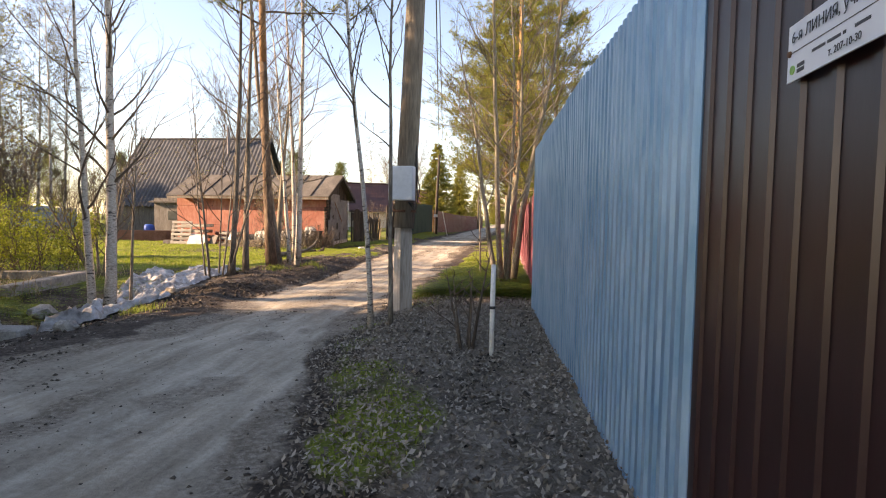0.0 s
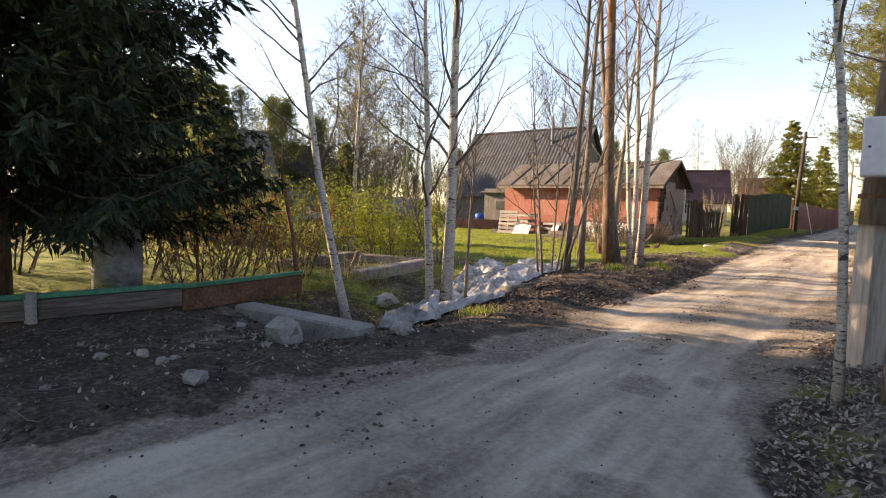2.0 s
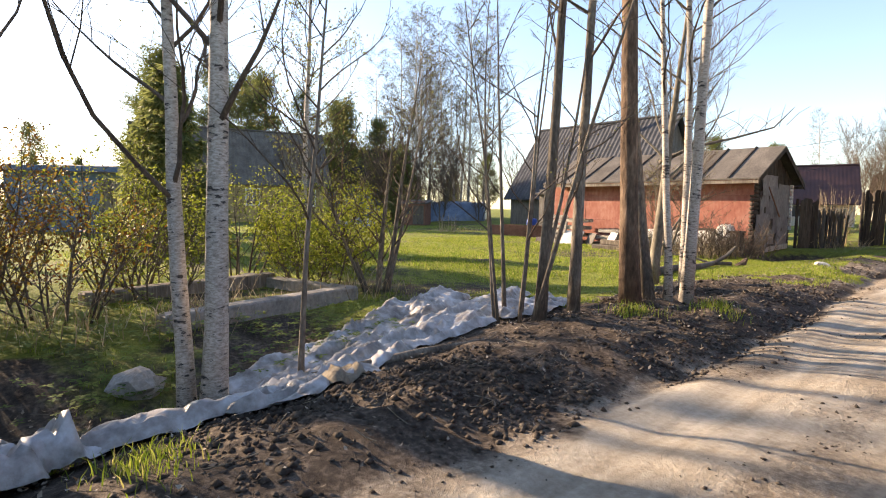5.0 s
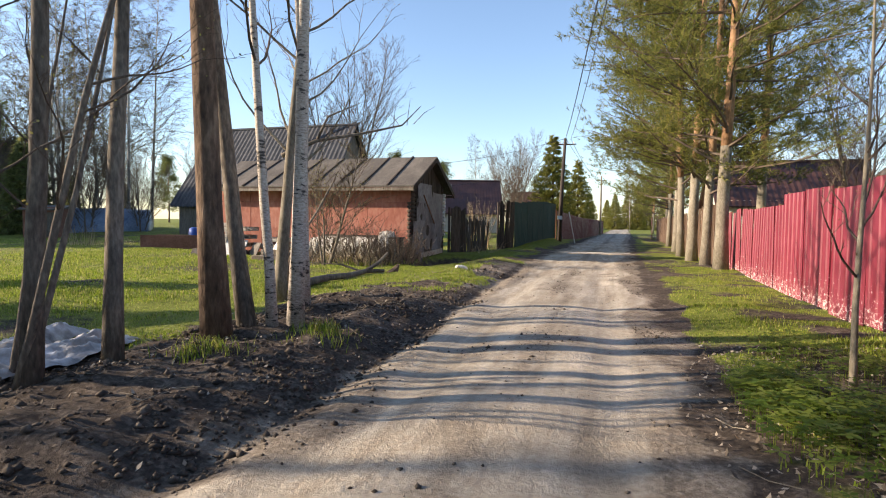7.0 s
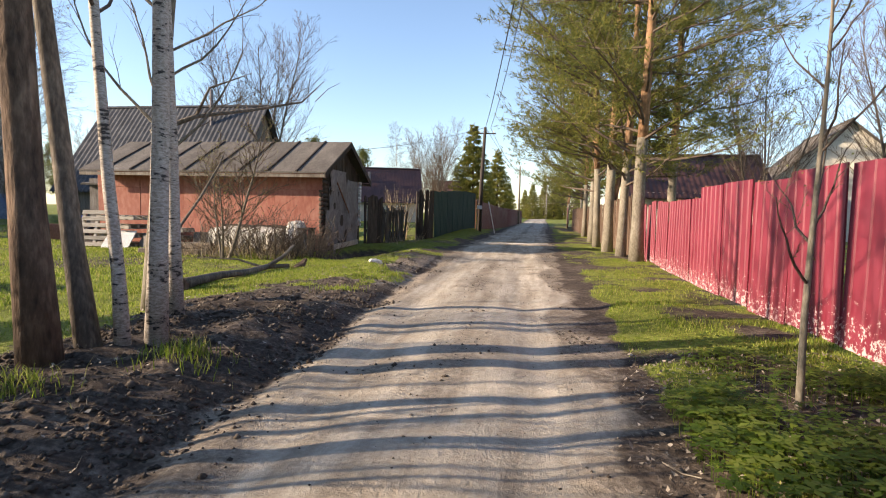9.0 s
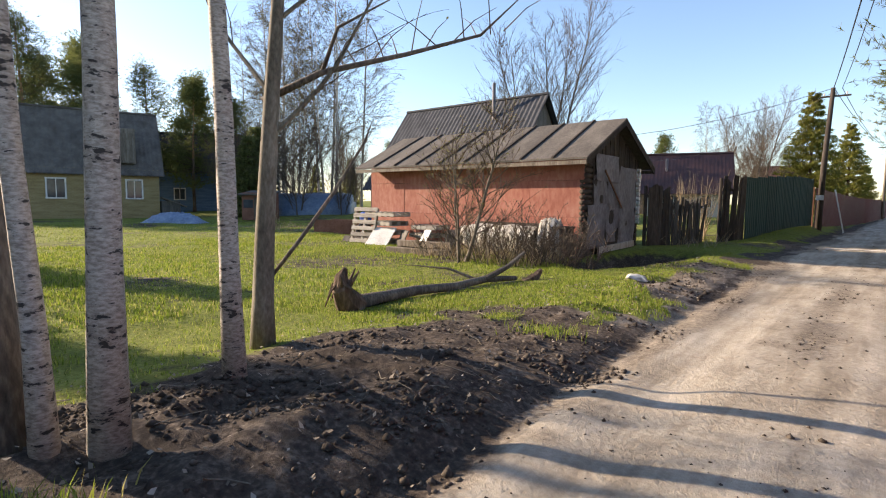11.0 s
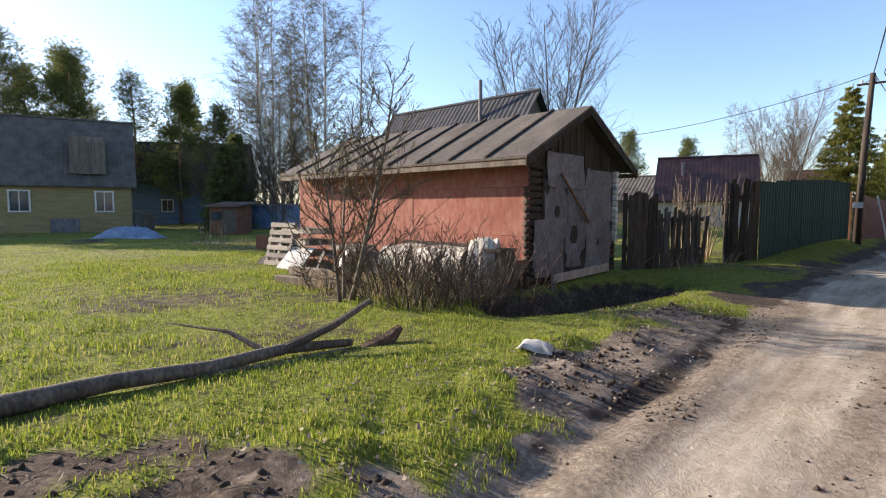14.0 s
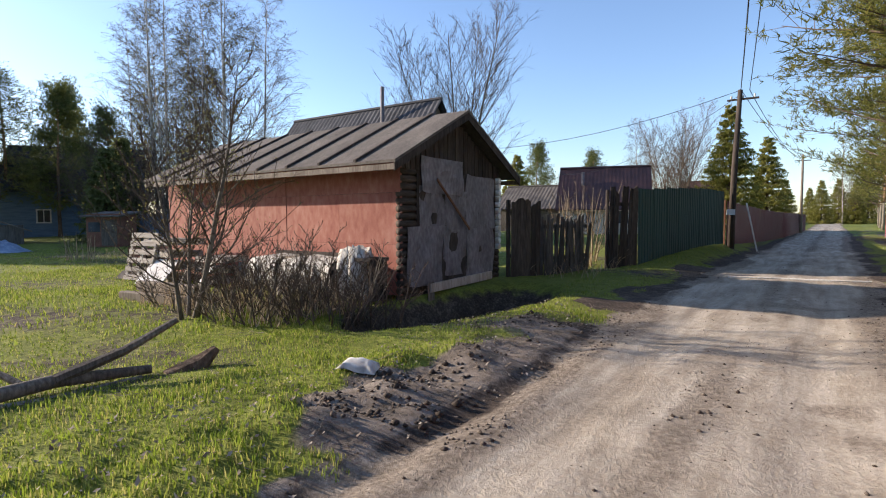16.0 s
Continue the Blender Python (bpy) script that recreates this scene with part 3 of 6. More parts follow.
sheet_fence("gate_fence", [(0.9, 66), (0.45, 58.0)], 1.0, 1.9, 0.25, 0.06, 0.016, RED_SHEET, "crimson sheet metal gate far along the lane", 0.0, tilt=0.4, seed=9)


# ---- fences of boards ----
def plank_fence(name, points, tall, step, wide, material, label, rough=0.1, lean=1.5, gap_at=(), base=0.0, seed=1, rails=2, tops=0.06, flip=1):
    rng = random.Random(seed)
    x0, y0 = points[0]
    root = thing(name, pose(x0, y0, 0), label, "fence")
    shapes = []
    for k in range(4):
        s = Shape()
        cut = (-0.5, 0.5, 0.2, 0.0)[k] * tops
        hw = wide / 2
        s.add([(-hw, -0.011, 0), (hw, -0.011, 0), (hw, 0.011, 0), (-hw, 0.011, 0), (-hw, -0.011, tall - cut), (0.01 * k, -0.011, tall + abs(cut)), (hw, -0.011, tall + cut), (hw, 0.011, tall + cut), (0.01 * k, 0.011, tall + abs(cut)), (-hw, 0.011, tall - cut)],
              [(3, 2, 1, 0), (0, 1, 6, 5, 4), (2, 3, 9, 8, 7), (1, 2, 7, 6), (3, 0, 4, 9), (4, 5, 8, 9), (5, 6, 7, 8)])
        me = s.mesh("plank")
        me.materials.append(material)
        shapes.append(me)
    for p, q in zip(points, points[1:]):
        length = (Vector(q) - Vector(p)).length
        n = int(length / step)
        for k in range(n):
            d = (k + 0.5) * length / n
            if any(a < d < b for a, b in gap_at):
                continue
            m, at = along(p, q, d, ground_z(*((Vector(p) + (Vector(q) - Vector(p)) * d / length))) + base)
            part("plank", shapes[rng.randrange(4)], None, root, m=pose(-x0, -y0, 0) @ m @ pose(0, 0, -0.05, rng.uniform(-lean, lean), rng.uniform(-lean, lean)) @ Matrix.Diagonal((rng.uniform(0.8, 1.1), 1, 1 + rng.uniform(-rough, rough), 1)))
        for k in range(rails):
            m, at = along(p, q, 0, ground_z(*p) + base + tall * (0.25 + 0.55 * k))
            part("rail", Shape().box(pose(length / 2, 0.035 * flip, 0), length, 0.045, 0.09, 0.006), material, root, m=pose(-x0, -y0, 0) @ m)
        for k in range(int(length / 2.4) + 1):
            m, at = along(p, q, min(k * 2.4, length), ground_z(*p) + base - 0.15)
            part("post", Shape().tube([(0, 0.1 * flip, 0), (0, 0.1 * flip, tall + 0.15)], [0.055, 0.05], 7), material, root, m=pose(-x0, -y0, 0) @ m)
    return root


plank_fence("plank_fence", [(-8.5, 29.15), (-8.15, 29.95)], 1.78, 0.14, 0.15, DARK_WOOD, "tall dark close-boarded fence joined to the garage", 0.04, 0.6, seed=11)
plank_fence("picket_fence", [(-8.05, 30.0), (-7.74, 32.0)], 1.4, 0.095, 0.14, PICKET_WOOD, "leaning grey weathered board fence with uneven tops", 0.1, 5.0, seed=12)
plank_fence("plank_fence", [(-7.2, 32.15), (-6.72, 32.85)], 2.05, 0.09, 0.14, DARK_WOOD, "tall dark rough boards at the end of the green fence", 0.08, 2.5, seed=13)
plank_fence("plank_fence", [(0.85, 57.5), (0.75, 44.0), (0.62, 33.0)], 1.75, 0.2, 0.17, BROWN_FENCE, "long brown stained board fence along the lane", 0.02, 0.6, seed=14, flip=1)
plank_fence("plank_fence", [(0.62, 32.8), (0.5, 26.3)], 1.85, 0.16, 0.14, BROWN_FENCE, "brown close-boarded fence behind the pine trunks", 0.03, 0.8, seed=15)

# ---- low board edging with a green rail, by the spruce ----
edging = thing("board_edging", pose(-7.55, 3.9, ground_z(-7.5, 3.9)), "low weathered board edging with a bright green top rail", "fence")
for k, (a, b, z) in enumerate((((-8.7, 0.4), (-7.66, 3.3), 0.0), ((-7.66, 3.3), (-7.45, 4.6), 0.0))):
    m, _ = along(a, b, 0, 0)
    length = (Vector(b) - Vector(a)).length
    for j in range(2):
        part("board", Shape().box(pose(length / 2, 0.01 * j, 0.0 + 0.1 * j), length - 0.01, 0.035, 0.097, 0.008), wood("edging_boards_x", (0.05, 0.04, 0.032), (0.12, 0.098, 0.08), (0.22, 0.19, 0.16), "x") if k == 0 and j == 0 else bpy.data.materials["edging_boards_x"], edging, m=edging.matrix_basis.inverted() @ m @ pose(0, 0, ground_z(-7.7, 3.5)))
    part("top_rail", Shape().box(pose(length / 2, 0.0, 0.205), length, 0.07, 0.05, 0.012), GREEN_PAINT, edging, "bright green painted top rail", m=edging.matrix_basis.inverted() @ m @ pose(0, 0, ground_z(-7.7, 3.5)))
m, _ = along((-7.45, 4.6), (-7.62, 6.35), 0, 0)
part("panel", Shape().box(pose(0.87, 0, 0.0), 1.74, 0.03, 0.25, 0.006), RUST, edging, "rusty sheet panel", m=edging.matrix_basis.inverted() @ m @ pose(0, 0, 0.02))
part("top_rail", Shape().box(pose(0.87, 0, 0.255), 1.76, 0.07, 0.05, 0.012), GREEN_PAINT, edging, "bright green painted top rail", m=edging.matrix_basis.inverted() @ m @ pose(0, 0, 0.02))
part("stake", Shape().box(Matrix(), 0.13, 0.07, 0.36, 0.02), CONCRETE, edging, m=edging.matrix_basis.inverted() @ pose(-7.66, 3.25, ground_z(-7.6, 3.2) - 0.06, 0, 0, 15))

rail_post = thing("rail_post", pose(-7.8, 6.45, ground_z(-7.8, 6.45)), "rusty leaning steel post with a green rail and a white cap", "post")
part("pole", Shape().tube([(0, 0, -0.1), (-0.06, -0.1, 1.0), (-0.16, -0.2, 1.82)], [0.03, 0.03, 0.03], 8), RUST, rail_post)
part("rail", Shape().tube([(-0.14, -0.18, 1.62), (-1.2, -1.0, 1.64), (-2.6, -2.1, 1.6)], [0.028] * 3, 6), GREEN_PAINT, rail_post, "bright green painted rail")
part("back_post", Shape().tube([(-1.1, -0.95, -0.1), (-1.1, -0.95, 1.68)], [0.022] * 2, 6), RUST, rail_post)
part("cap", Shape().tube([(-1.1, -0.95, 1.5), (-1.1, -0.95, 1.56), (-1.1, -0.95, 1.66), (-1.1, -0.95, 1.7)], [0.04, 0.055, 0.055, 0.03], 10), WHITE_PAINT, rail_post, "white jar used as a post cap")


# ---- trees ----
def branch_line(rng, start, way, length, bend, steps, lift):
    """A wandering line that bends upwards (lift) from start."""
    pts, p, w = [Vector(start)], Vector(start), Vector(way).normalized()
    for k in range(steps):
        w = (w + Vector((rng.uniform(-bend, bend), rng.uniform(-bend, bend), rng.uniform(-bend, bend) + lift))).normalized()
        p = p + w * (length / steps)
        pts.append(p.copy())
    return pts, w


def taper(r0, r1, n):
    return [r0 + (r1 - r0) * k / (n - 1) for k in range(n)]


def at_share(pts, s):
    f = s * (len(pts) - 1)
    k = min(int(f), len(pts) - 2)
    return pts[k].lerp(pts[k + 1], f - k), (pts[k + 1] - pts[k]).normalized()


def leaf_quads(s, rng, p, size, count, spread):
    for _ in range(count):
        c = p + Vector((rng.gauss(0, spread), rng.gauss(0, spread), rng.gauss(0, spread)))
        a = Vector((rng.uniform(-1, 1), rng.uniform(-1, 1), rng.uniform(-1, 1))).normalized()
        b = a.orthogonal().normalized()
        l = size * rng.uniform(0.6, 1.3)
        s.add([tuple(c), tuple(c + a * l * 0.5 + b * l * 0.32), tuple(c + a * l), tuple(c + a * l * 0.5 - b * l * 0.32)], [(0, 1, 2, 3)])


def bare_tree(name, x, y, label, tall, r, bark, seed, trunks=1, lean=(0, 0), first=0.3, branches=16, reach=0.3, twigs=6, twigs2=3, open_angle=0.9, lift=0.06, buds=None, bud_size=0.025, bud_count=1, wobble=0.035, crown_bark=TWIG, spread=0.12, z=None, steps=10, shared=None, category="tree", lean_away=0.18, group="", droop=0.0, twig_r=1.0, bend=0.2):
    """A bare spring tree: trunk, limbs, fine twigs and a few buds."""
    root = thing(name, pose(x, y, (ground_z(x, y) if z is None else z)), label, category, group)
    if shared:
        for o in shared.children:
            tagged(part(o.name.split(".")[0], o.data, None, root), o.get("label", ""), kind=o.get("kind", ""))
        return root
    rng = random.Random(seed)
    limb, twig, leaf = Shape(), Shape(), Shape()
    for q in range(trunks):
        a = 2 * math.pi * (q + rng.random() * 0.5) / trunks
        off = Vector((math.cos(a), math.sin(a), 0)) * (spread if trunks > 1 else 0)
        way = Vector((lean[0], lean[1], 1)) + (off.normalized() * lean_away * rng.uniform(0.5, 1.2) if trunks > 1 else Vector())
        h = tall * (1 if q == 0 else rng.uniform(0.7, 0.97))
        rr = r * (1 if q == 0 else rng.uniform(0.65, 0.95))
        pts, _ = branch_line(rng, off + Vector((0, 0, -0.12)), way, h, wobble, steps, 0.02)
        radii = taper(rr, rr * 0.12, len(pts))
        radii[0] *= 1.2
        part("trunk", Shape().tube(pts, radii, 9), bark, root, smooth=True)
        n = max(3, int(1.4 * branches * (1 if q == 0 else 0.75)))
        for k in range(n):
            s = first + (0.97 - first) * (k + rng.random()) / n
            p, w = at_share(pts, s)
            b = rng.uniform(0, 2 * math.pi)
            out = Vector((math.cos(b), math.sin(b), 0))
            way = w * math.cos(open_angle) + out * math.sin(open_angle)
            length = tall * reach * (1.1 - 0.75 * (s - first) / (1 - first)) * rng.uniform(0.6, 1.25)
            br = max(0.004, rr * (1 - s) * 0.3 + 0.005)
            bp, _ = branch_line(rng, p, way, length, bend, 7, lift)
            limb.tube(bp, taper(br, 0.003 * twig_r, len(bp)), 5, False)
            for j in range(twigs):
                p2, w2 = at_share(bp, 0.2 + 0.8 * (j + rng.random()) / twigs)
                w3 = (w2 + Vector((rng.uniform(-0.9, 0.9), rng.uniform(-0.9, 0.9), rng.uniform(-0.3, 0.7) - droop))).normalized()
                tl = length * rng.uniform(0.2, 0.42)
                tp, _ = branch_line(rng, p2, w3, tl, 0.16, 3, lift * 0.6 - droop * 0.4)
                twig.tube(tp, taper(max(0.003 * twig_r, br * 0.3), 0.002 * twig_r, 4), 3, False)
                for i in range(twigs2):
                    p4, w4 = at_share(tp, rng.uniform(0.3, 1))
                    w5 = (w4 + Vector((rng.uniform(-0.9, 0.9), rng.uniform(-0.9, 0.9), rng.uniform(-0.4, 0.6) - droop * 1.5))).normalized()
                    end = p4 + w5 * tl * rng.uniform(0.25, 0.55)
                    twig.tube([p4, p4.lerp(end, 0.5) + Vector((0, 0, 0.01)), end], [0.0022 * twig_r, 0.0018 * twig_r, 0.0012 * twig_r], 3, False)
                    if buds:
                        leaf_quads(leaf, rng, end, bud_size, bud_count, bud_size * 1.4)
    tagged(part("branchwork", limb, crown_bark, root), kind="stuff")
    if twig.v:
        tagged(part("twig_mass", twig, crown_bark if twig_r > 3 else TWIG, root), kind="stuff")
    if leaf.v:
        tagged(part("foliage", leaf, buds, root, "freshly opened young leaves"), kind="stuff")
    return root


def needle_tuft(s, rng, p, way, size, count):
    """A tuft of long needles round a twig's end."""
    way = way.normalized()
    for _ in range(count):
        d = (way + Vector((rng.gauss(0, 0.75), rng.gauss(0, 0.75), rng.gauss(0, 0.75)))).normalized()
        side = d.orthogonal().normalized() * size * 0.055
        q = p + way * rng.uniform(-0.4, 0.2) * size
        e = q + d * size * rng.uniform(0.7, 1.2)
        s.add([tuple(q - side), tuple(q + side), tuple(e)], [(0, 1, 2)])


def pine_tree(name, x, y, label, tall, r, seed, first=0.35, limbs=26, reach=0.22, tufts=11, needles=14, size=0.17, lean=(0, 0), z=None, lower=0.45, shared=None, group="", turn=0.0, low_bark=None, crown=None, puff=0.0):
    root = thing(name, pose(x, y, (ground_z(x, y) if z is None else z), 0, 0, turn), label, "tree", group)
    if shared:
        for o in shared.children:
            tagged(part(o.name.split(".")[0], o.data, None, root), o.get("label", ""), kind=o.get("kind", ""))
        return root
    rng = random.Random(seed)
    pts, _ = branch_line(rng, (0, 0, -0.15), Vector((lean[0], lean[1], 1)), tall, 0.02, 12, 0.03)
    radii = taper(r, r * 0.2, 13)
    radii[0] *= 1.25
    cut = max(2, int(lower * 12))
    part("lower_trunk", Shape().tube(pts[: cut + 1], radii[: cut + 1], 12), low_bark or PINE_BARK, root, "thick grey-brown plated bark", smooth=True)
    part("upper_trunk", Shape().tube(pts[cut:], radii[cut:], 10), PINE_UPPER, root, "orange flaky bark", smooth=True)
    limb, leaf = Shape(), Shape()
    for k in range(limbs):
        s = first + (0.98 - first) * (k + rng.random()) / limbs
        p, w = at_share(pts, s)
        b = rng.uniform(0, 2 * math.pi)
        length = tall * reach * (1.05 - 0.8 * max(0, (s - 0.5)) / 0.5) * rng.uniform(0.55, 1.2)
        bp, _ = branch_line(rng, p, Vector((math.cos(b), math.sin(b), rng.uniform(-0.1, 0.35))), length, 0.14, 7, 0.05)
        limb.tube(bp, taper(0.012 + 0.25 * r * (1 - s), 0.006, 8), 5, False)
        for j in range(tufts):
            p2, w2 = at_share(bp, 0.3 + 0.7 * (j + rng.random()) / tufts)
            w3 = (w2 + Vector((rng.uniform(-1, 1), rng.uniform(-1, 1), rng.uniform(-0.2, 0.7)))).normalized()
            end = p2 + w3 * length * rng.uniform(0.12, 0.3)
            limb.tube([p2, end], [0.006, 0.003], 3, False)
            for i in range(9):
                needle_tuft(leaf, rng, p2.lerp(end, rng.uniform(0.35, 1)) + Vector((rng.gauss(0, 0.13 + puff), rng.gauss(0, 0.13 + puff), rng.gauss(0, 0.08 + puff))), w3, size, needles // 2)
    tagged(part("branchwork", limb, TWIG, root), kind="stuff")
    tagged(part("crown", leaf, crown or NEEDLES, root, "long yellow-green needles in tufts"), kind="stuff")
    return root


def spruce_tree(name, x, y, label, tall, r, seed, wide, first=0.06, whorls=40, per=9, density=1.0, material=None, shared=None, scale=1.0, z=None, needle=0.06):
    root = thing(name, pose(x, y, (ground_z(x, y) if z is None else z)) @ Matrix.Diagonal((scale, scale, scale, 1)), label, "tree")
    if shared:
        for o in shared.children:
            tagged(part(o.name.split(".")[0], o.data, None, root), o.get("label", ""), kind=o.get("kind", ""))
        return root
    rng = random.Random(seed)
    part("trunk", Shape().tube([(0, 0, -0.1), (0.02, 0, tall * 0.5), (0, 0, tall)], [r, r * 0.6, 0.01], 9), PINE_BARK, root, smooth=True)
    limb, leaf = Shape(), Shape()
    for k in range(whorls):
        s = first + (0.985 - first) * k / whorls
        for j in range(per):
            b = 2 * math.pi * (j + rng.random()) / per
            length = wide * (1 - s) ** 0.8 * rng.uniform(0.7, 1.12) + 0.15
            z0 = s * tall + rng.uniform(-0.6, 0.6) * tall / whorls
            out = Vector((math.cos(b), math.sin(b), 0))
            side = Vector((-out.y, out.x, 0))
            pts = [out * length * t + Vector((0, 0, z0 - length * (0.32 * t - 0.26 * t * t * t) * (1.3 - s))) for t in (0, 0.25, 0.5, 0.75, 1)]
            limb.tube(pts, taper(0.008 + 0.018 * (1 - s), 0.004, 5), 4, False)
            n = int(length * 9 * density) + 3
            for i in range(n):
                t = 0.18 + 0.82 * (i + rng.random()) / n
                p, w = at_share(pts, t)
                for sgn in (-1, 1):
                    sl = (0.2 + 0.34 * (1 - t)) * min(1.0, length) * rng.uniform(0.6, 1.25)
                    way = (w * 0.6 + side * sgn * 0.7 + Vector((0, 0, -1.7 * rng.random()))).normalized()
                    m = 8 if needle < 0.08 else 4
                    for q in range(m):
                        c = p + way * sl * (q + 0.3) / m
                        nn = way.cross(Vector((rng.gauss(0, 1), rng.gauss(0, 1), rng.gauss(0, 1)))).normalized()
                        wq = needle * rng.uniform(0.25, 0.6)
                        leaf.add([tuple(c - nn * wq), tuple(c + (way + 0.5 * nn) * needle * 2.2), tuple(c + nn * wq), tuple(c + way * needle * 0.2)], [(0, 1, 3), (1, 2, 3)])
    tagged(part("branchwork", limb, PINE_BARK, root), kind="stuff")
    tagged(part("crown", leaf, material or DARK_NEEDLES, root), kind="stuff")
    return root

# ---- trees by the lane ----
spruce_tree("spruce", -8.9, 3.2, "large dark dense spruce with drooping branches behind the board edging", 15.0, 0.2, 21, 2.9, 0.095, 68, 11, 1.1, needle=0.055)
bare_tree("birch", -6.55, 8.02, "twin-stemmed young birch with white black-marked bark by the sheets", 8.5, 0.095, BIRCH, 31, trunks=2, spread=0.13, first=0.25, branches=17, reach=0.27, buds=BUDS, lean=(0.02, 0.02), lean_away=0.05)
bare_tree("birch", -6.8, 6.55, "slender birch leaning over the ditch", 8.0, 0.065, BIRCH, 32, lean=(-0.17, -0.12), first=0.3, branches=16, reach=0.22, buds=BUDS)
bare_tree("sapling", -6.65, 8.85, "thin grey sapling growing among plastic sheets", 4.4, 0.03, GREY_BARK, 33, first=0.35, branches=9, reach=0.3, buds=BUDS, twigs=4)
bare_tree("alder", -6.2, 11.6, "slim dark-barked alder on the soil bank", 8.5, 0.07, GREY_BARK, 34, lean=(0.03, 0.0), first=0.35, branches=14, reach=0.22, buds=BUDS)
bare_tree("alder", -6.2, 12.25, "slim dark-barked alder on the soil bank", 9.0, 0.075, GREY_BARK, 35, lean=(-0.01, 0.0), first=0.35, branches=14, reach=0.22, buds=BUDS)
bare_tree("alder_shrub", -6.5, 11.5, "clump of thin bare alder stems on the soil bank", 5.5, 0.032, GREY_BARK, 36, trunks=7, spread=0.22, lean_away=0.22, first=0.25, branches=7, reach=0.2, twigs=4, buds=BUDS, category="shrub")
bank_pine = pine_tree("pine", -5.97, 13.2, "tall pine with a thick trunk beside the lane", 16.0, 0.125, 41, first=0.38, limbs=34, reach=0.15, tufts=10, lower=0.34, lean=(-0.05, 0.0))
bare_tree("aspen", -5.92, 13.6, "grey-barked leaning tree beside the pine", 10.0, 0.09, GREY_BARK, 37, lean=(-0.13, 0.0), first=0.5, branches=12, reach=0.2, buds=BUDS)
bare_tree("birch", -5.65, 13.82, "twin-stemmed birch with white black-marked bark on the bank", 10.0, 0.085, BIRCH, 38, trunks=2, spread=0.13, lean_away=0.05, first=0.35, branches=16, reach=0.2, buds=BUDS)
bare_tree("birch", -6.02, 14.82, "slender birch with a long arching branch", 9.0, 0.07, BIRCH, 39, lean=(0.0, 0.0), first=0.3, branches=14, reach=0.26, buds=BUDS, crown_bark=GREY_BARK)
bare_tree("bird_cherry", -6.9, 15.55, "grey forked tree with a broken hanging branch", 5.5, 0.1, TAN_BARK, 40, crown_bark=TAN_BARK, lean=(0.03, 0.02), first=0.34, branches=9, reach=0.42, buds=BUDS, twigs=5)
bare_tree("willow_bush", -9.5, 11.6, "bare many-stemmed bush at the lawn's edge", 3.8, 0.045, GREY_BARK, 42, trunks=6, spread=0.15, lean_away=0.4, first=0.2, branches=12, reach=0.3, buds=BUDS, category="shrub")
bare_tree("currant_bush", -10.6, 11.2, "low bush in fresh yellow-green leaf", 1.7, 0.016, TWIG, 43, trunks=12, spread=0.5, lean_away=0.5, first=0.12, branches=10, reach=0.3, twigs=4, buds=SPRING, bud_size=0.05, bud_count=4, category="shrub")
bare_tree("apple_tree", -10.1, 22.3, "small bare fruit tree before the red wall", 3.7, 0.05, GREY_BARK, 44, trunks=3, spread=0.1, lean_away=0.36, first=0.2, branches=20, reach=0.33, twigs=9, twig_r=1.6, buds=BUDS, category="tree")
bare_tree("sapling", -1.55, 6.2, "thin birch sapling beside the utility pole", 6.5, 0.034, BIRCH, 45, lean=(-0.02, 0), first=0.35, branches=13, reach=0.2, buds=BUDS, twigs=5)
bare_tree("sapling", -1.3, 6.15, "thin dark sapling beside the utility pole", 6.2, 0.03, GREY_BARK, 46, lean=(0.0, 0), first=0.35, branches=11, reach=0.2, buds=BUDS, twigs=5)
bare_tree("dark_bush", -0.33, 5.15, "small leafless dark bush beside a white stake", 1.15, 0.022, TWIG, 47, trunks=5, spread=0.04, lean_away=0.22, first=0.35, branches=4, reach=0.25, twigs=2, twigs2=1, category="shrub")
bare_tree("maple", 0.0, 10.45, "many-stemmed sunlit tree with tan bark by the red fence", 7.5, 0.068, TAN_BARK, 48, trunks=5, spread=0.13, lean_away=0.22, first=0.28, branches=13, reach=0.3, twigs=7, buds=SPRING, bud_size=0.03, bud_count=2, crown_bark=TAN_BARK, wobble=0.06)
bare_tree("sapling", -0.62, 13.6, "thin pale sapling on the grass verge", 3.6, 0.026, TAN_BARK, 49, lean=(-0.03, 0.0), first=0.25, branches=10, reach=0.24, twigs=3, buds=BUDS)
bare_tree("sapling", 0.18, 12.6, "thin bare sapling against the red fence", 3.6, 0.022, GREY_BARK, 50, first=0.22, branches=10, reach=0.26, twigs=4, buds=BUDS)
bare_tree("willow", 2.1, 13.1, "spreading bare tree with long arching limbs behind the red fence", 5.4, 0.06, GREY_BARK, 58, lean=(-0.2, 0.05), first=0.3, branches=9, reach=0.5, twigs=9, twigs2=4, open_angle=1.15, lift=0.03, buds=BUDS, bud_size=0.03, crown_bark=TAN_BARK, bend=0.16)
for x, y, h, seed, low in ((-13.2, 12.2, 8.0, 55, 0.22),):
    bare_tree("birch", x, y, "leafless young birch with hazy twigs in the garden", h, 0.08, BIRCH, seed, first=low, branches=24, reach=0.2, twigs=8, twigs2=4, twig_r=1.6, buds=BUDS, bud_size=0.05, bud_count=3)

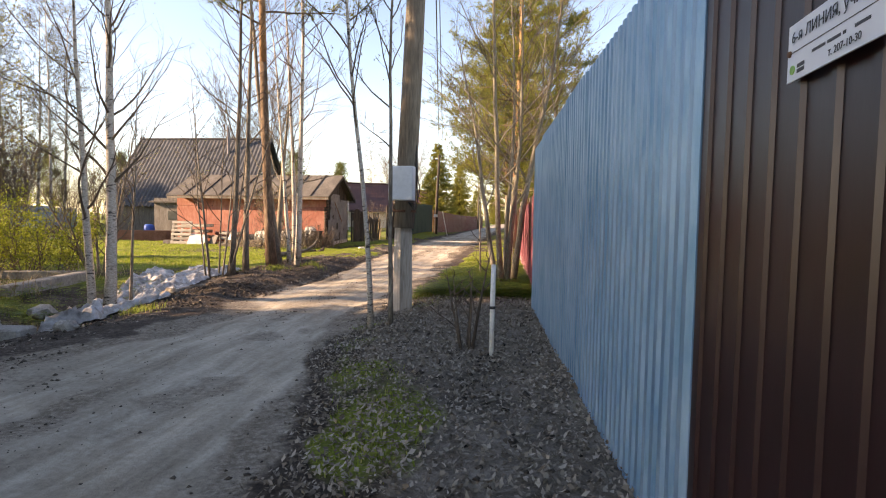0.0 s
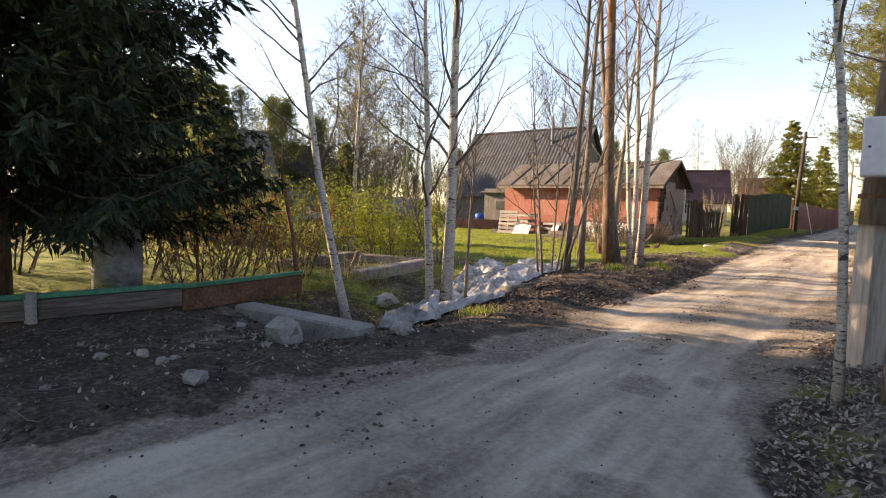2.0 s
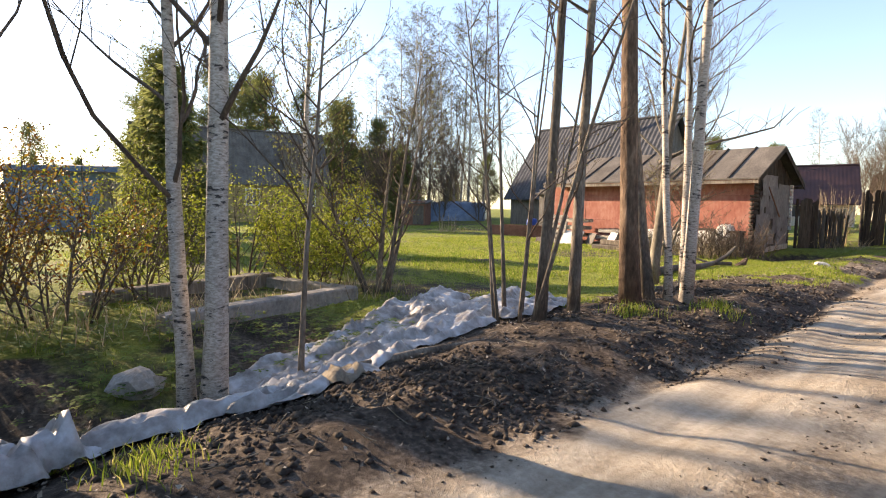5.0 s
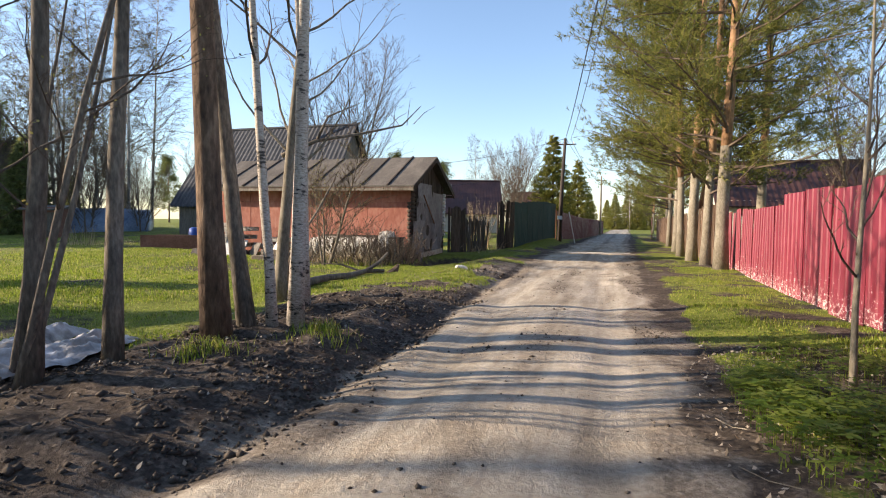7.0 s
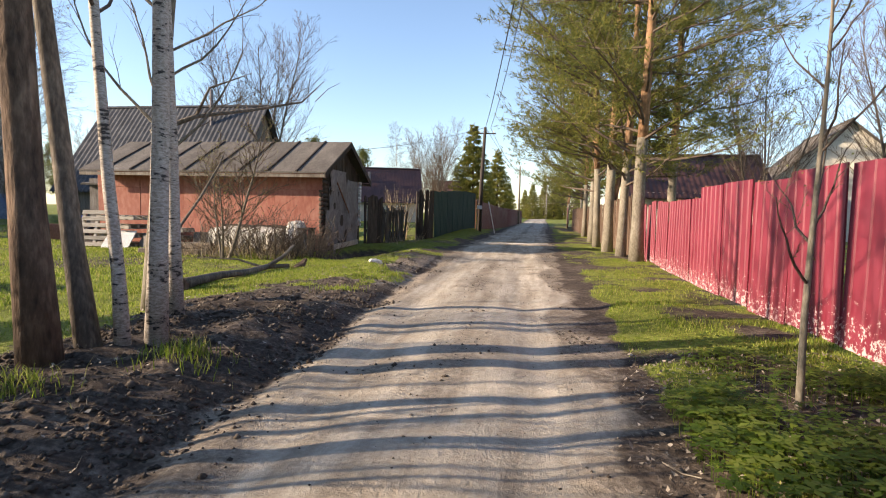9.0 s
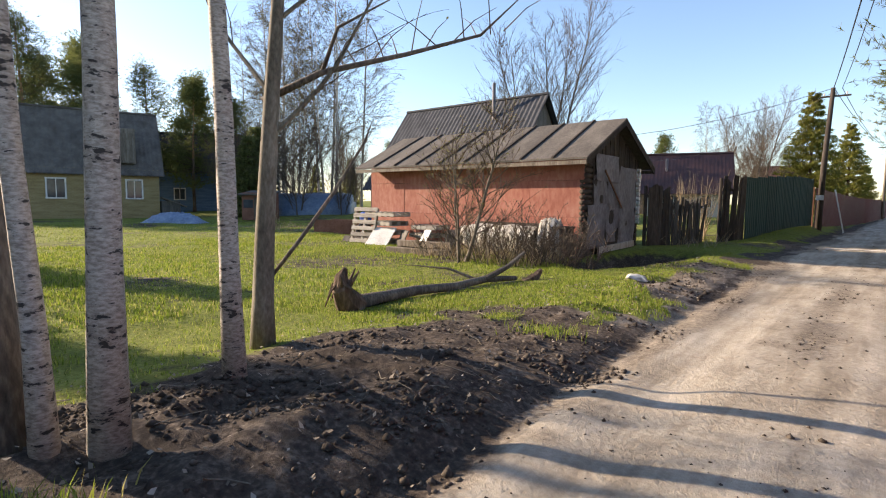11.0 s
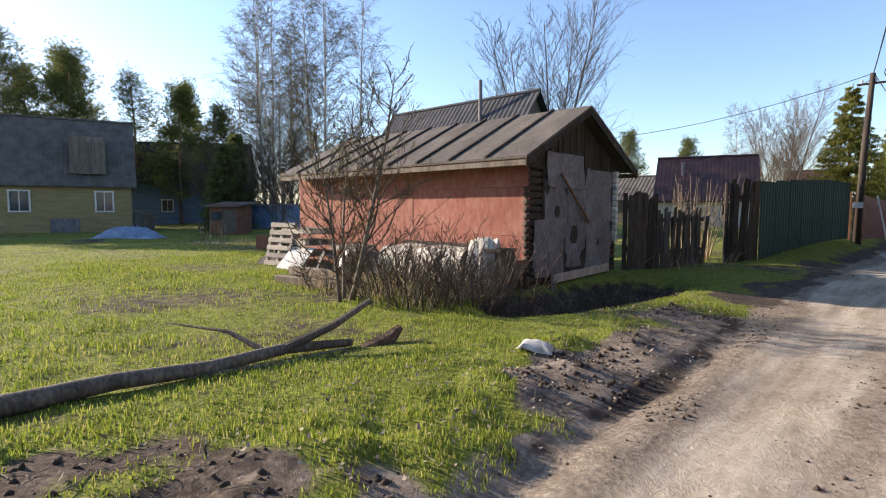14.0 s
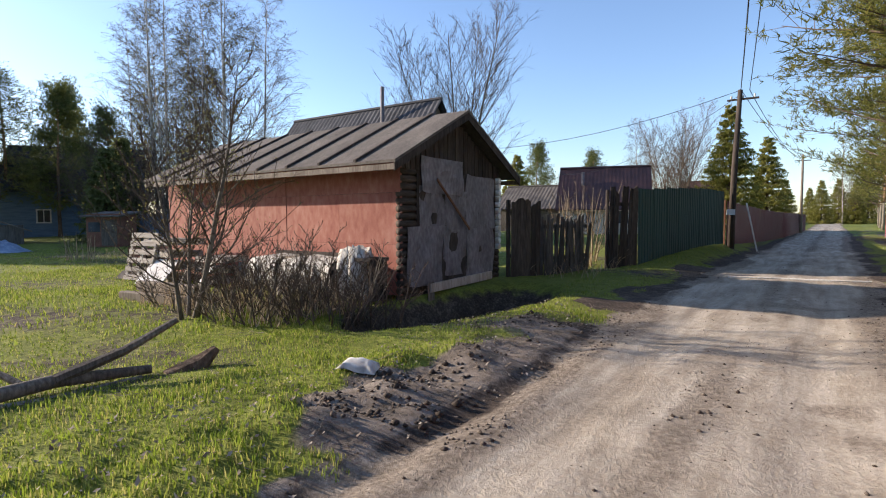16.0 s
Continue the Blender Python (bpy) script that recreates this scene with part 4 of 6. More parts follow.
pine_a = pine_tree("pine", 0.3, 24.6, "tall pine with a straight sunlit trunk behind the verge", 13.5, 0.17, 51, first=0.2, limbs=62, reach=0.28, tufts=12, needles=13, size=0.19, lower=0.3, group="pines along the lane", low_bark=TAN_BARK)
pine_b = pine_tree("pine", 0.2, 26.6, "tall pine with a straight sunlit trunk behind the verge", 12.5, 0.14, 52, first=0.17, limbs=62, reach=0.29, tufts=12, needles=13, size=0.19, lower=0.3, group="pines along the lane", low_bark=TAN_BARK)
for k, (x, y, turn, s) in enumerate(((0.1, 28.8, 70, pine_a), (0.0, 31.2, 200, pine_b), (0.3, 36, 130, pine_a), (0.5, 42, 300, pine_b), (1.2, 50, 20, pine_a), (2.2, 60, 160, pine_b), (3.0, 75, 250, pine_a), (2.5, 30.5, 310, pine_a), (2.6, 92, 90, pine_b), (3.5, 108, 10, pine_a), (4.6, 128, 170, pine_b))):
    pine_tree("pine", x, y, "tall pine with a straight sunlit trunk behind the verge", 0, 0, 0, shared=s, group="pines along the lane", turn=turn)


# ---- utility poles ----
def utility_pole(x, y, tall, label):
    root = thing("utility_pole", pose(x, y, ground_z(x, y)), label, "pole")
    return root


pole = utility_pole(-1.42, 7.52, 7, "weathered wooden utility pole strapped to a pale concrete stub")
part("stub", Shape().tube([(0, 0.02, -0.3), (0, 0.02, 1.0), (0, 0.02, 1.75)], [0.145, 0.132, 0.115], 4), PALE_POST, pole, "tapered pale concrete stub", m=pose(0, 0, 0, 0, 0, 40))
part("mast", Shape().tube([(0.0, -0.02, 1.2), (0.08, 0, 3), (0.24, 0.02, 7.4)], [0.145, 0.14, 0.11], 12), POLE_WOOD, pole, smooth=True)
for z in (1.42, 1.66):
    part("strap", Shape().tube([(0, 0, z), (0, 0, z + 0.035)], [0.165, 0.165], 12), RUST, pole)
cable = Shape()
for k in range(3):
    cable.tube([(0.13 + 0.01 * k, -0.05, 2.55), (0.16 + 0.02 * k, -0.08, 2.1), (0.24 - 0.03 * k, -0.12, 1.75 - 0.08 * k), (0.2, -0.14, 1.52 - 0.05 * k), (0.08, -0.14, 1.56)], [0.008] * 5, 5)
cable.tube([(0.12, 0, 1.95), (0.15, 0, 3.0), (0.13, 0.02, 4.6), (0.1, 0.02, 7.2)], [0.014] * 4, 6)
part("cables", cable, RUBBER, pole, "black cables looping from the box")
meter = thing("meter_box", pose(-1.4, 7.24, ground_z(-1.42, 7.5) + 1.58), "pale grey steel electricity meter box on a pole", "meter box")
part("case", block(0.34, 0.18, 0.46, 0.008), GREY_BOX, meter)
part("door", Shape().box(pose(0, -0.096, 0.012), 0.32, 0.012, 0.435, 0.004), GREY_BOX, meter)
part("lock", Shape().tube([(-0.12, -0.1, 0.23), (-0.12, -0.116, 0.23)], [0.011, 0.011], 10), RUBBER, meter)
part("bracket", Shape().box(pose(0, 0.14, 0.1), 0.2, 0.13, 0.04, 0.004), RUST, meter)

stake = thing("marker_stake", pose(-0.08, 4.95, ground_z(-0.08, 4.95)), "white plastic pipe stake standing in leaf litter", "stake")
part("pipe", Shape().tube([(0, 0, -0.1), (0, 0.01, 0.4), (0.005, 0.02, 0.84), (0.005, 0.02, 0.85)], [0.024, 0.024, 0.024, 0.016], 12), WHITE_PAINT, stake, smooth=True)
part("wire_tie", Shape().tube([(0, 0, 0.44), (0, 0, 0.465)], [0.03, 0.03], 10), RUBBER, stake)

far_pole = utility_pole(-5.62, 42.2, 7, "leaning dark wooden utility pole with wires and a small sign")
part("mast", Shape().tube([(0, 0, -0.3), (0.06, 0, 3), (0.2, 0, 6.15)], [0.13, 0.11, 0.085], 10), DARK_WOOD, far_pole, smooth=True)
part("cross_arm", Shape().box(pose(0.3, 0, 5.75), 1.1, 0.07, 0.07, 0.01), DARK_WOOD, far_pole)
for k in range(3):
    part("insulator", Shape().tube([(-0.1 + 0.4 * k, 0, 5.82), (-0.1 + 0.4 * k, 0, 5.88), (-0.1 + 0.4 * k, 0, 5.95)], [0.02, 0.04, 0.025], 8), WHITE_PAINT, far_pole)
part("plate", Shape().box(pose(0, -0.15, 1.3), 0.3, 0.02, 0.22, 0.003), SIGN_WHITE, far_pole, "small pale warning plate")
part("brace", Shape().tube([(0.95, -0.4, -0.1), (0.55, -0.3, 1.75)], [0.03, 0.03], 6), WHITE_PAINT, far_pole, "pale leaning stake")
last_pole = utility_pole(-4.3, 78.0, 7, "distant wooden utility pole with a cross arm")
part("mast", Shape().tube([(0, 0, -0.3), (0, 0, 7.2)], [0.13, 0.09], 8), POLE_WOOD, last_pole, smooth=True)
part("cross_arm", Shape().box(pose(0, 0, 6.6), 1.3, 0.07, 0.07, 0.01), DARK_WOOD, last_pole)


def wire(a, b, sag, radius=0.011):
    a, b = Vector(a), Vector(b)
    pts = [a.lerp(b, t / 12) - Vector((0, 0, sag * 4 * (t / 12) * (1 - t / 12))) for t in range(13)]
    root = thing("overhead_wire", pose(*a), "black overhead electric wire strung between poles", "wire", "overhead wires")
    part("strand", Shape().tube([p - a for p in pts], [radius] * 13, 5), RUBBER, root)


wire((-1.1, 7.52, 7.4), (-5.4, 42.2, 6.35), 0.7, 0.017)
wire((-1.05, 7.52, 7.2), (-5.1, 42.2, 6.3), 0.8, 0.012)
wire((-5.4, 42.2, 6.35), (-4.3, 78, 6.9), 0.6, 0.014)
wire((-5.1, 42.2, 6.3), (-4.0, 78, 6.7), 0.8, 0.014)
wire((-5.5, 42.2, 6.3), (-22.0, 42.0, 5.4), 0.9, 0.012)
wire((-5.5, 42.2, 6.1), (-18.0, 54.0, 4.5), 0.9, 0.01)


# ---- garage ----
GX0, GX1, GY0, GY1 = -16.6, -8.8, 25.55, 29.1
EAVE, RIDGE, RY = 2.52, 3.44, 27.35
gz = 0.08
garage = thing("garage", pose(GX1, GY0, 0), "old garage with faded red cladding, felt roof and tin-patched gate", "garage")
G = pose(-GX1, -GY0, 0)
wide, deep = GX1 - GX0, GY1 - GY0
for k in range(5):
    for j in range(3):
        w = wide / 5
        zz, hh = ((gz - 0.1, 0.92), (gz + 0.825, 0.93), (gz + 1.76, EAVE - gz - 1.77))[j]
        part("wall_sheet", Shape().box(pose(GX0 + w * (k + 0.5), GY0 + 0.03 + 0.008 * j * (k % 2) - 0.012 * (j == 2), zz), w - 0.006, 0.05, hh, 0.004), RED_PANEL, garage, m=G)
part("wall_back", Shape().box(pose((GX0 + GX1) / 2, GY1 - 0.05, gz - 0.1), wide, 0.1, EAVE - gz + 0.1), DARK_WOOD, garage, m=G)
part("wall_end", Shape().box(pose(GX0 + 0.06, (GY0 + GY1) / 2, gz - 0.1), 0.1, deep - 0.2, EAVE - gz + 0.1), DARK_WOOD, garage, m=G)
log_mesh = Shape().tube([(0, -0.06, 0), (0, 0.44, 0)], [0.07, 0.068], 9).mesh("log", True)
log_mesh.materials.append(LOG_WOOD)
log_white = Shape().tube([(0, 0.0, 0), (0, 0.3, 0)], [0.07, 0.068], 9).mesh("log", True)
log_white.materials.append(LOG_WOOD)
cut_mesh = Shape().tube([(0, 0, 0), (0.1, 0, 0)], [0.066, 0.066], 10).mesh("log_end")
cut_mesh.materials.append(WHITE_PAINT)
for k in range(17):
    z = gz - 0.02 + 0.135 * k
    part("log", log_mesh, None, garage, m=G @ pose(GX1 - 0.05, GY0 + 0.06, z))
    part("log", log_white, None, garage, m=G @ pose(GX1 - 0.05, GY1 - 0.3, z))
    if k > 4:
        part("log_end", cut_mesh, None, garage, m=G @ pose(GX1 + 0.0, GY1 - 0.12, z))
# gable boards
rng = random.Random(5)
for k in range(24):
    y = GY0 + 0.07 + k * (deep - 0.12) / 23
    top = EAVE + (RIDGE - EAVE) * (1 - abs(y - RY) / (RY - GY0 if y < RY else GY1 - RY)) - 0.08
    if top - 2.2 > 0.08:
        part("gable_board", Shape().box(pose(GX1 - 0.02 + rng.uniform(-0.012, 0.012), y, 2.2), 0.025, 0.135, top - 2.2), DARK_WOOD, garage, m=G)
part("inner_wall", Shape().box(pose(GX1 - 0.14, (GY0 + GY1) / 2, gz - 0.1), 0.06, deep - 0.2, EAVE), DARK_WOOD, garage, m=G)
# two wide leaves of the gate, patched with tin
leafs = ((GY0 + 0.68, 1.15, 0.1, 1.12, 0.05), (GY0 + 0.92, 0.86, 1.12, 0.86, 0.035), (GY0 + 1.24, 1.48, 1.84, 0.68, 0.07), (GY0 + 1.75, 1.0, 0.22, 0.98, 0.03), (GY0 + 1.8, 0.95, 1.14, 0.78, 0.045), (GY0 + 2.68, 1.2, 0.12, 1.12, 0.04), (GY0 + 2.66, 1.24, 1.16, 1.1, 0.055))
gate = part("gate", Shape().box(pose(GX1 + 0.005, GY0 + 1.85, 0.12), 0.035, 2.8, 2.15, 0.006), DARK_WOOD, garage, "wide double gate patched with dented tin sheets", m=G)
for y, w, z, h, o in leafs:
    s = Shape()
    n = 7
    verts = []
    for a in range(n):
        for b in range(n):
            u, v = a / (n - 1), b / (n - 1)
            edge = 0.035 * math.sin(9 * u + 5 * v + y)
            verts.append((0.022 * math.sin(7 * u + z * 9) * math.cos(6 * v + y), -w * 0.475 + w * 0.95 * u + (edge if b in (0, n - 1) else 0), h * v + (edge if a in (0, n - 1) else 0)))
    faces = [(a * n + b, (a + 1) * n + b, (a + 1) * n + b + 1, a * n + b + 1) for a in range(n - 1) for b in range(n - 1)]
    s.add(verts, faces).add([(p[0] - 0.012, p[1], p[2]) for p in verts], [tuple(reversed(f)) for f in faces])
    part("tin_patch", s, TIN, gate, "dented grey tin sheet", m=pose(GX1 + o - 0.0, y, z))
part("bar", Shape().box(pose(GX1 + 0.12, GY0 + 2.1, 1.15, 50, 0, 0), 0.03, 0.05, 1.5, 0.006), RUST, gate)
part("sill_board", Shape().box(pose(GX1 + 0.13, GY0 + 1.85, 0.0, 1.5), 0.05, 2.3, 0.17, 0.01), PALE_POST, garage, "pale board nailed under the gate", m=G)
part("drop_board", Shape().box(pose(GX1 + 0.12, GY0 + 0.75, -0.2, 3), 0.025, 0.2, 0.36, 0.01), OLD_WOOD, garage, m=G)
for k in range(6):
    part("foundation_log", Shape().tube([(GX1 - 0.1, GY0 + 0.05, -0.75 + 0.13 * k), (GX1 - 0.1, GY1, -0.75 + 0.13 * k)], [0.08, 0.08], 8), LOG_WOOD, garage, m=G)
# roof: two slopes with felt strips and battens
for side, y_out in ((0, GY0 - 0.49), (1, GY1 + 0.53)):
    run = abs(y_out - RY)
    drop = (RIDGE - EAVE) * run / (RY - GY0 if side == 0 else GY1 - RY)
    x0, x1 = GX0 - 0.25, GX1 + 0.3
    n = 9
    for k in range(n):
        a, b = x0 + (x1 - x0) * k / n, x0 + (x1 - x0) * (k + 1) / n
        s = Shape()
        zr, ze = RIDGE + 0.09, RIDGE + 0.09 - drop
        s.add([(a, y_out, ze), (b - 0.004, y_out, ze), (b - 0.004, RY, zr), (a, RY, zr), (a, y_out, ze - 0.05), (b - 0.004, y_out, ze - 0.05), (b - 0.004, RY, zr - 0.05), (a, RY, zr - 0.05)], [(0, 1, 2, 3), (7, 6, 5, 4), (0, 4, 5, 1), (1, 5, 6, 2), (3, 2, 6, 7), (0, 3, 7, 4)])
        part("roof_strip", s, ROOF_FELT, garage, m=G)
        if k:
            s = Shape()
            w = 0.035
            s.add([(a - w, y_out - 0.01, ze + 0.004), (a + w, y_out - 0.01, ze + 0.004), (a + w, RY, zr + 0.004), (a - w, RY, zr + 0.004), (a - w * 0.7, y_out - 0.01, ze + 0.045), (a + w * 0.7, y_out - 0.01, ze + 0.045), (a + w * 0.7, RY, zr + 0.045), (a - w * 0.7, RY, zr + 0.045)], [(4, 5, 6, 7), (0, 1, 5, 4), (1, 2, 6, 5), (3, 0, 4, 7), (2, 3, 7, 6)])
            part("batten", s, DARK_WOOD, garage, m=G)
    part("eave_board", Shape().box(pose((x0 + x1) / 2, y_out + (0.03 if side == 0 else -0.03), RIDGE + 0.02 - drop - 0.1), x1 - x0 - 0.02, 0.03, 0.1, 0.004), OLD_WOOD, garage, m=G)
    s = Shape()
    zr, ze = RIDGE + 0.035, RIDGE + 0.035 - drop
    for a in (GX1 + 0.26,):
        s.add([(a, y_out, ze - 0.14), (a + 0.03, y_out, ze - 0.14), (a + 0.03, RY, zr - 0.14), (a, RY, zr - 0.14), (a, y_out, ze), (a + 0.03, y_out, ze), (a + 0.03, RY, zr), (a, RY, zr)], [(4, 5, 6, 7), (3, 2, 1, 0), (0, 1, 5, 4), (1, 2, 6, 5), (3, 0, 4, 7), (2, 3, 7, 6)])
    part("barge_board", s, DARK_WOOD, garage, m=G)


# ---- houses ----
def wavy_slope(x0, x1, eave, ridge, pitch, deep, thick=0.03):
    """A sloping sheet whose waves run down the slope. eave, ridge: (y, z)."""
    n = int((x1 - x0) / pitch * 4)
    s = Shape()
    top, low = [], []
    for k in range(n + 1):
        x = x0 + (x1 - x0) * k / n
        d = deep * math.sin(2 * math.pi * k / 4)
        top += [(x, eave[0], eave[1] + d), (x, ridge[0], ridge[1] + d)]
        low += [(x, eave[0], eave[1] + d - thick), (x, ridge[0], ridge[1] + d - thick)]
    faces = [(2 * k, 2 * k + 2, 2 * k + 3, 2 * k + 1) for k in range(n)]
    s.add(top, faces).add(low, [tuple(reversed(f)) for f in faces])
    s.add([top[0], top[1], low[0], low[1], top[-2], top[-1], low[-2], low[-1]], [(0, 1, 3, 2), (4, 6, 7, 5)])
    return s


def house(name, m, length, width, eave, ridge, wall, roof, label, over=0.4, waves=0.0, windows=(), gable_wall=None, roof_pitch=0.3):
    """Ridge along local x, centred; windows: (side, x, z, w, h) on the -y (0) or +x (1) or -x (2) side."""
    root = thing(name, m, label, "house")
    hl, hw = length / 2, width / 2
    for sgn, nm in ((-1, "wall"), (1, "wall")):
        part(nm, Shape().box(pose(0, sgn * (hw - 0.1), -0.6), length, 0.2, eave + 0.6), wall, root)
        s = Shape()
        x = sgn * hl
        pts = [(-hw + 0.02, -0.6), (hw - 0.02, -0.6), (hw - 0.02, eave), (0, ridge - 0.06), (-hw + 0.02, eave)]
        s.add([(x, a, b) for a, b in pts] + [(x - sgn * 0.2, a, b) for a, b in pts], [(0, 1, 2, 3, 4), (9, 8, 7, 6, 5)] + [(k, k + 5, (k + 1) % 5 + 5, (k + 1) % 5) for k in range(5)])
        part("gable", s, gable_wall or wall, root)
        drop = (ridge - eave) * over / hw
        part("roof", wavy_slope(-hl - over, hl + over, (sgn * (hw + over), eave - drop), (0, ridge), roof_pitch, waves, 0.06), roof, root)
    part("ridge_cap", Shape().tube([(-hl - over, 0, ridge + 0.02), (hl + over, 0, ridge + 0.02)], [0.09, 0.09], 7), roof, root)
    for side, x, z, w, h in windows:
        base = {0: pose(x, -hw, z), 1: pose(hl, x, z, 0, 0, 90), 2: pose(-hl, x, z, 0, 0, -90)}[side]
        win = part("window", Shape().box(pose(0, -0.02, 0.0), w, 0.03, h, 0.0), GLASS, root, "dark glazed window", m=base)
        for a, b, c, d in ((-w / 2, 0, 0.09, h), (w / 2, 0, 0.09, h), (0, 0, 0.05, h)):
            part("frame", Shape().box(pose(a, -0.04, b), c, 0.05, d, 0.005), WHITE_PAINT, win)
        for zz in (-0.04, h - 0.04):
            part("frame", Shape().box(pose(0, -0.043, zz), w + 0.12, 0.055, 0.09, 0.005), WHITE_PAINT, win)
    return root


slate_house = house("slate_house", pose(-23.7, 40.2, 0), 10.2, 7.4, 2.5, 7.3, GREY_WALL, SLATE, "weathered house with a steep grey slate roof and metal flue", 0.4, 0.035, [(1, -1.0, 3.6, 0.8, 1.0)], roof_pitch=0.3)
part("flue", Shape().tube([(2.4, -0.9, 5.6), (2.4, -0.9, 8.1), (2.4, -0.9, 8.15)], [0.1, 0.1, 0.06], 10), TIN, slate_house, "thin pale metal flue")
red_house = house("red_roof_house", pose(-15.5, 56.5, 0, 0, 0, 17), 5.5, 6.0, 2.3, 5.0, CREAM, ROOF_RED, "small cream house with a dark red metal roof", 0.35, 0.008, [(0, 1.3, 1.0, 0.7, 0.9), (0, -0.8, 1.0, 0.7, 0.9), (1, -0.8, 1.2, 0.7, 0.9)], roof_pitch=0.25)
part("vent", Shape().tube([(-1.4, -1.4, 3.6), (-1.4, -1.4, 4.6)], [0.1, 0.1], 8), TIN, red_house)
white_house = house("white_house", pose(13.5, 26.7, 0, 0, 0, 0), 8.0, 7.4, 3.2, 5.75, WHITE_WALL, ROOF_RED, "white house with a brown roof behind the red fence", 0.4, 0.02, [(2, 0.8, 3.2, 0.8, 1.0)], roof_pitch=0.25)
brown_house = house("brown_house", pose(16.6, 50.0, 0, 0, 0, 80), 9, 9, 3.2, 7.2, CREAM, ROOF_FELT, "distant house with a dull brown roof behind the fence", 0.4, 0.02)
back_house = house("brown_house", pose(6.5, 44.0, 0, 0, 0, 0), 7, 6, 2.6, 4.9, CREAM, ROOF_RED, "low house with a brown roof behind the pines", 0.4, 0.02)
far_house = house("brown_house", pose(-19, 118.0, 0, 0, 0, 0), 7, 8, 2.8, 7.6, CREAM, ROOF_RED, "distant house with a brown-red roof beyond the green fence", 0.4, 0.02)
low_house = house("brown_house", pose(-22.0, 62.0, 0, 0, 0, 10), 7, 7, 2.4, 4.2, GREY_WALL, ROOF_FELT, "low distant house with a dull brown roof", 0.4, 0.02)
yellow_house = house("yellow_house", pose(-46.9, 23.0, -0.1, 0, 0, 74), 14.0, 6.5, 3.3, 7.4, YELLOW_WALL, ROOF_FELT, "hazy yellow board house with a dark steep roof across the lawn", 0.3, 0.02, [(0, -2.8, 1.3, 1.5, 1.3), (0, 1.2, 1.35, 1.0, 1.25), (0, 5.5, 1.35, 0.95, 1.25)], roof_pitch=0.25)
part("dormer", Shape().box(pose(4.7, -2.2, 3.7), 1.9, 2.0, 2.3, 0.02), OLD_WOOD, yellow_house, "unfinished boarded dormer")
for k in range(5):
    part("dormer_board", Shape().box(pose(4.0 + 0.35 * k, -3.23, 3.8), 0.2, 0.03, 1.9), OLD_WOOD, yellow_house)
part("cellar_door", Shape().box(pose(3.4, -3.35, -0.3), 1.5, 0.1, 1.2, 0.02), TIN, yellow_house, "grey metal cellar hatch")
part("porch_roof", Shape().box(pose(7.9, -2.4, 1.1, 0, 22, 0), 1.7, 1.8, 0.07, 0.01), GREY_WALL, yellow_house)
part("porch", Shape().box(pose(7.7, -2.4, -0.4), 1.2, 1.5, 1.6, 0.02), GREY_WALL, yellow_house)
dark_house = house("dark_house", pose(-54.0, 38.0, 0, 0, 0, 55), 9, 7, 4.0, 7.4, BLUE_WALL, SLATE, "blue-grey house half hidden behind birch trunks", 0.4, 0.03, [(0, -1.6, 1.2, 0.9, 1.0)])


def shed(x, y, turn, length, width, tall, wall, label, name="shed"):
    root = thing(name, pose(x, y, ground_z(x, y), 0, 0, turn), label, "shed")
    part("wall", block(length, width, tall, 0.01), wall, root)
    part("roof", Shape().box(pose(0, 0, tall - 0.05, 7, 0, 0), length + 0.4, width + 0.5, 0.08, 0.01), ROOF_FELT, root)
    part("door", Shape().box(pose(length * 0.2, -width / 2 - 0.02, 0.05), 0.8, 0.03, tall * 0.8, 0.005), OLD_WOOD, root)
    part("window", Shape().box(pose(-length * 0.25, -width / 2 - 0.015, tall * 0.45), 0.6, 0.02, 0.5, 0.0), GLASS, root)
    return root


shed(-18.6, 31.5, 4, 4.6, 3.2, 2.3, GREY_WALL, "low grey board lean-to shed beside the garage")
shed(-33.5, 31.5, 35, 1.7, 1.6, 1.7, BRICKISH, "small brown shed with a pointed roof across the lawn")
rabbit = thing("brick_bed", pose(-20.0, 27.5, ground_z(-20, 27.5), 0, 0, 8), "low reddish wall of a raised bed", "raised bed")
part("front_board", Shape().box(pose(0, -0.5, 0), 3.2, 0.06, 0.55, 0.01), BRICKISH, rabbit)
part("back_board", Shape().box(pose(0, 0.5, 0), 3.2, 0.06, 0.55, 0.01), BRICKISH, rabbit)
shed(-33.0, 11.5, 60, 6.0, 4.0, 3.0, BLUE_WALL, "blue board outbuilding behind young conifers")
green_house = thing("greenhouse", pose(-36.5, 37.5, 0, 0, 0, 40), "rounded greenhouse covered in blue-tinted film", "greenhouse")
part("film", Shape().tube([(-3, 0, 0.1), (-2.98, 0, 0.1), (2.98, 0, 0.1), (3, 0, 0.1)], [0.2, 1.7, 1.7, 0.2], 20), BLUE_FILM, green_house, smooth=True)

# ---- yard by the spruce ----
barrel = thing("barrel", pose(-9.0, 4.5, ground_z(-9, 4.5) - 0.02), "dented grey-blue steel barrel under spruce branches", "barrel")
part("body", Shape().tube([(0, 0, 0), (0, 0, 0.02), (0, 0, 0.28), (0, 0, 0.3), (0, 0, 0.32), (0, 0, 0.58), (0, 0, 0.6), (0, 0, 0.62), (0, 0, 0.88), (0, 0, 0.9)], [0.27, 0.29, 0.285, 0.3, 0.285, 0.285, 0.3, 0.285, 0.285, 0.28], 20), BARREL_PAINT, barrel, smooth=True)
part("rim", Shape().tube([(0, 0, 0.885), (0, 0, 0.915)], [0.297, 0.297], 20), RUST, barrel)

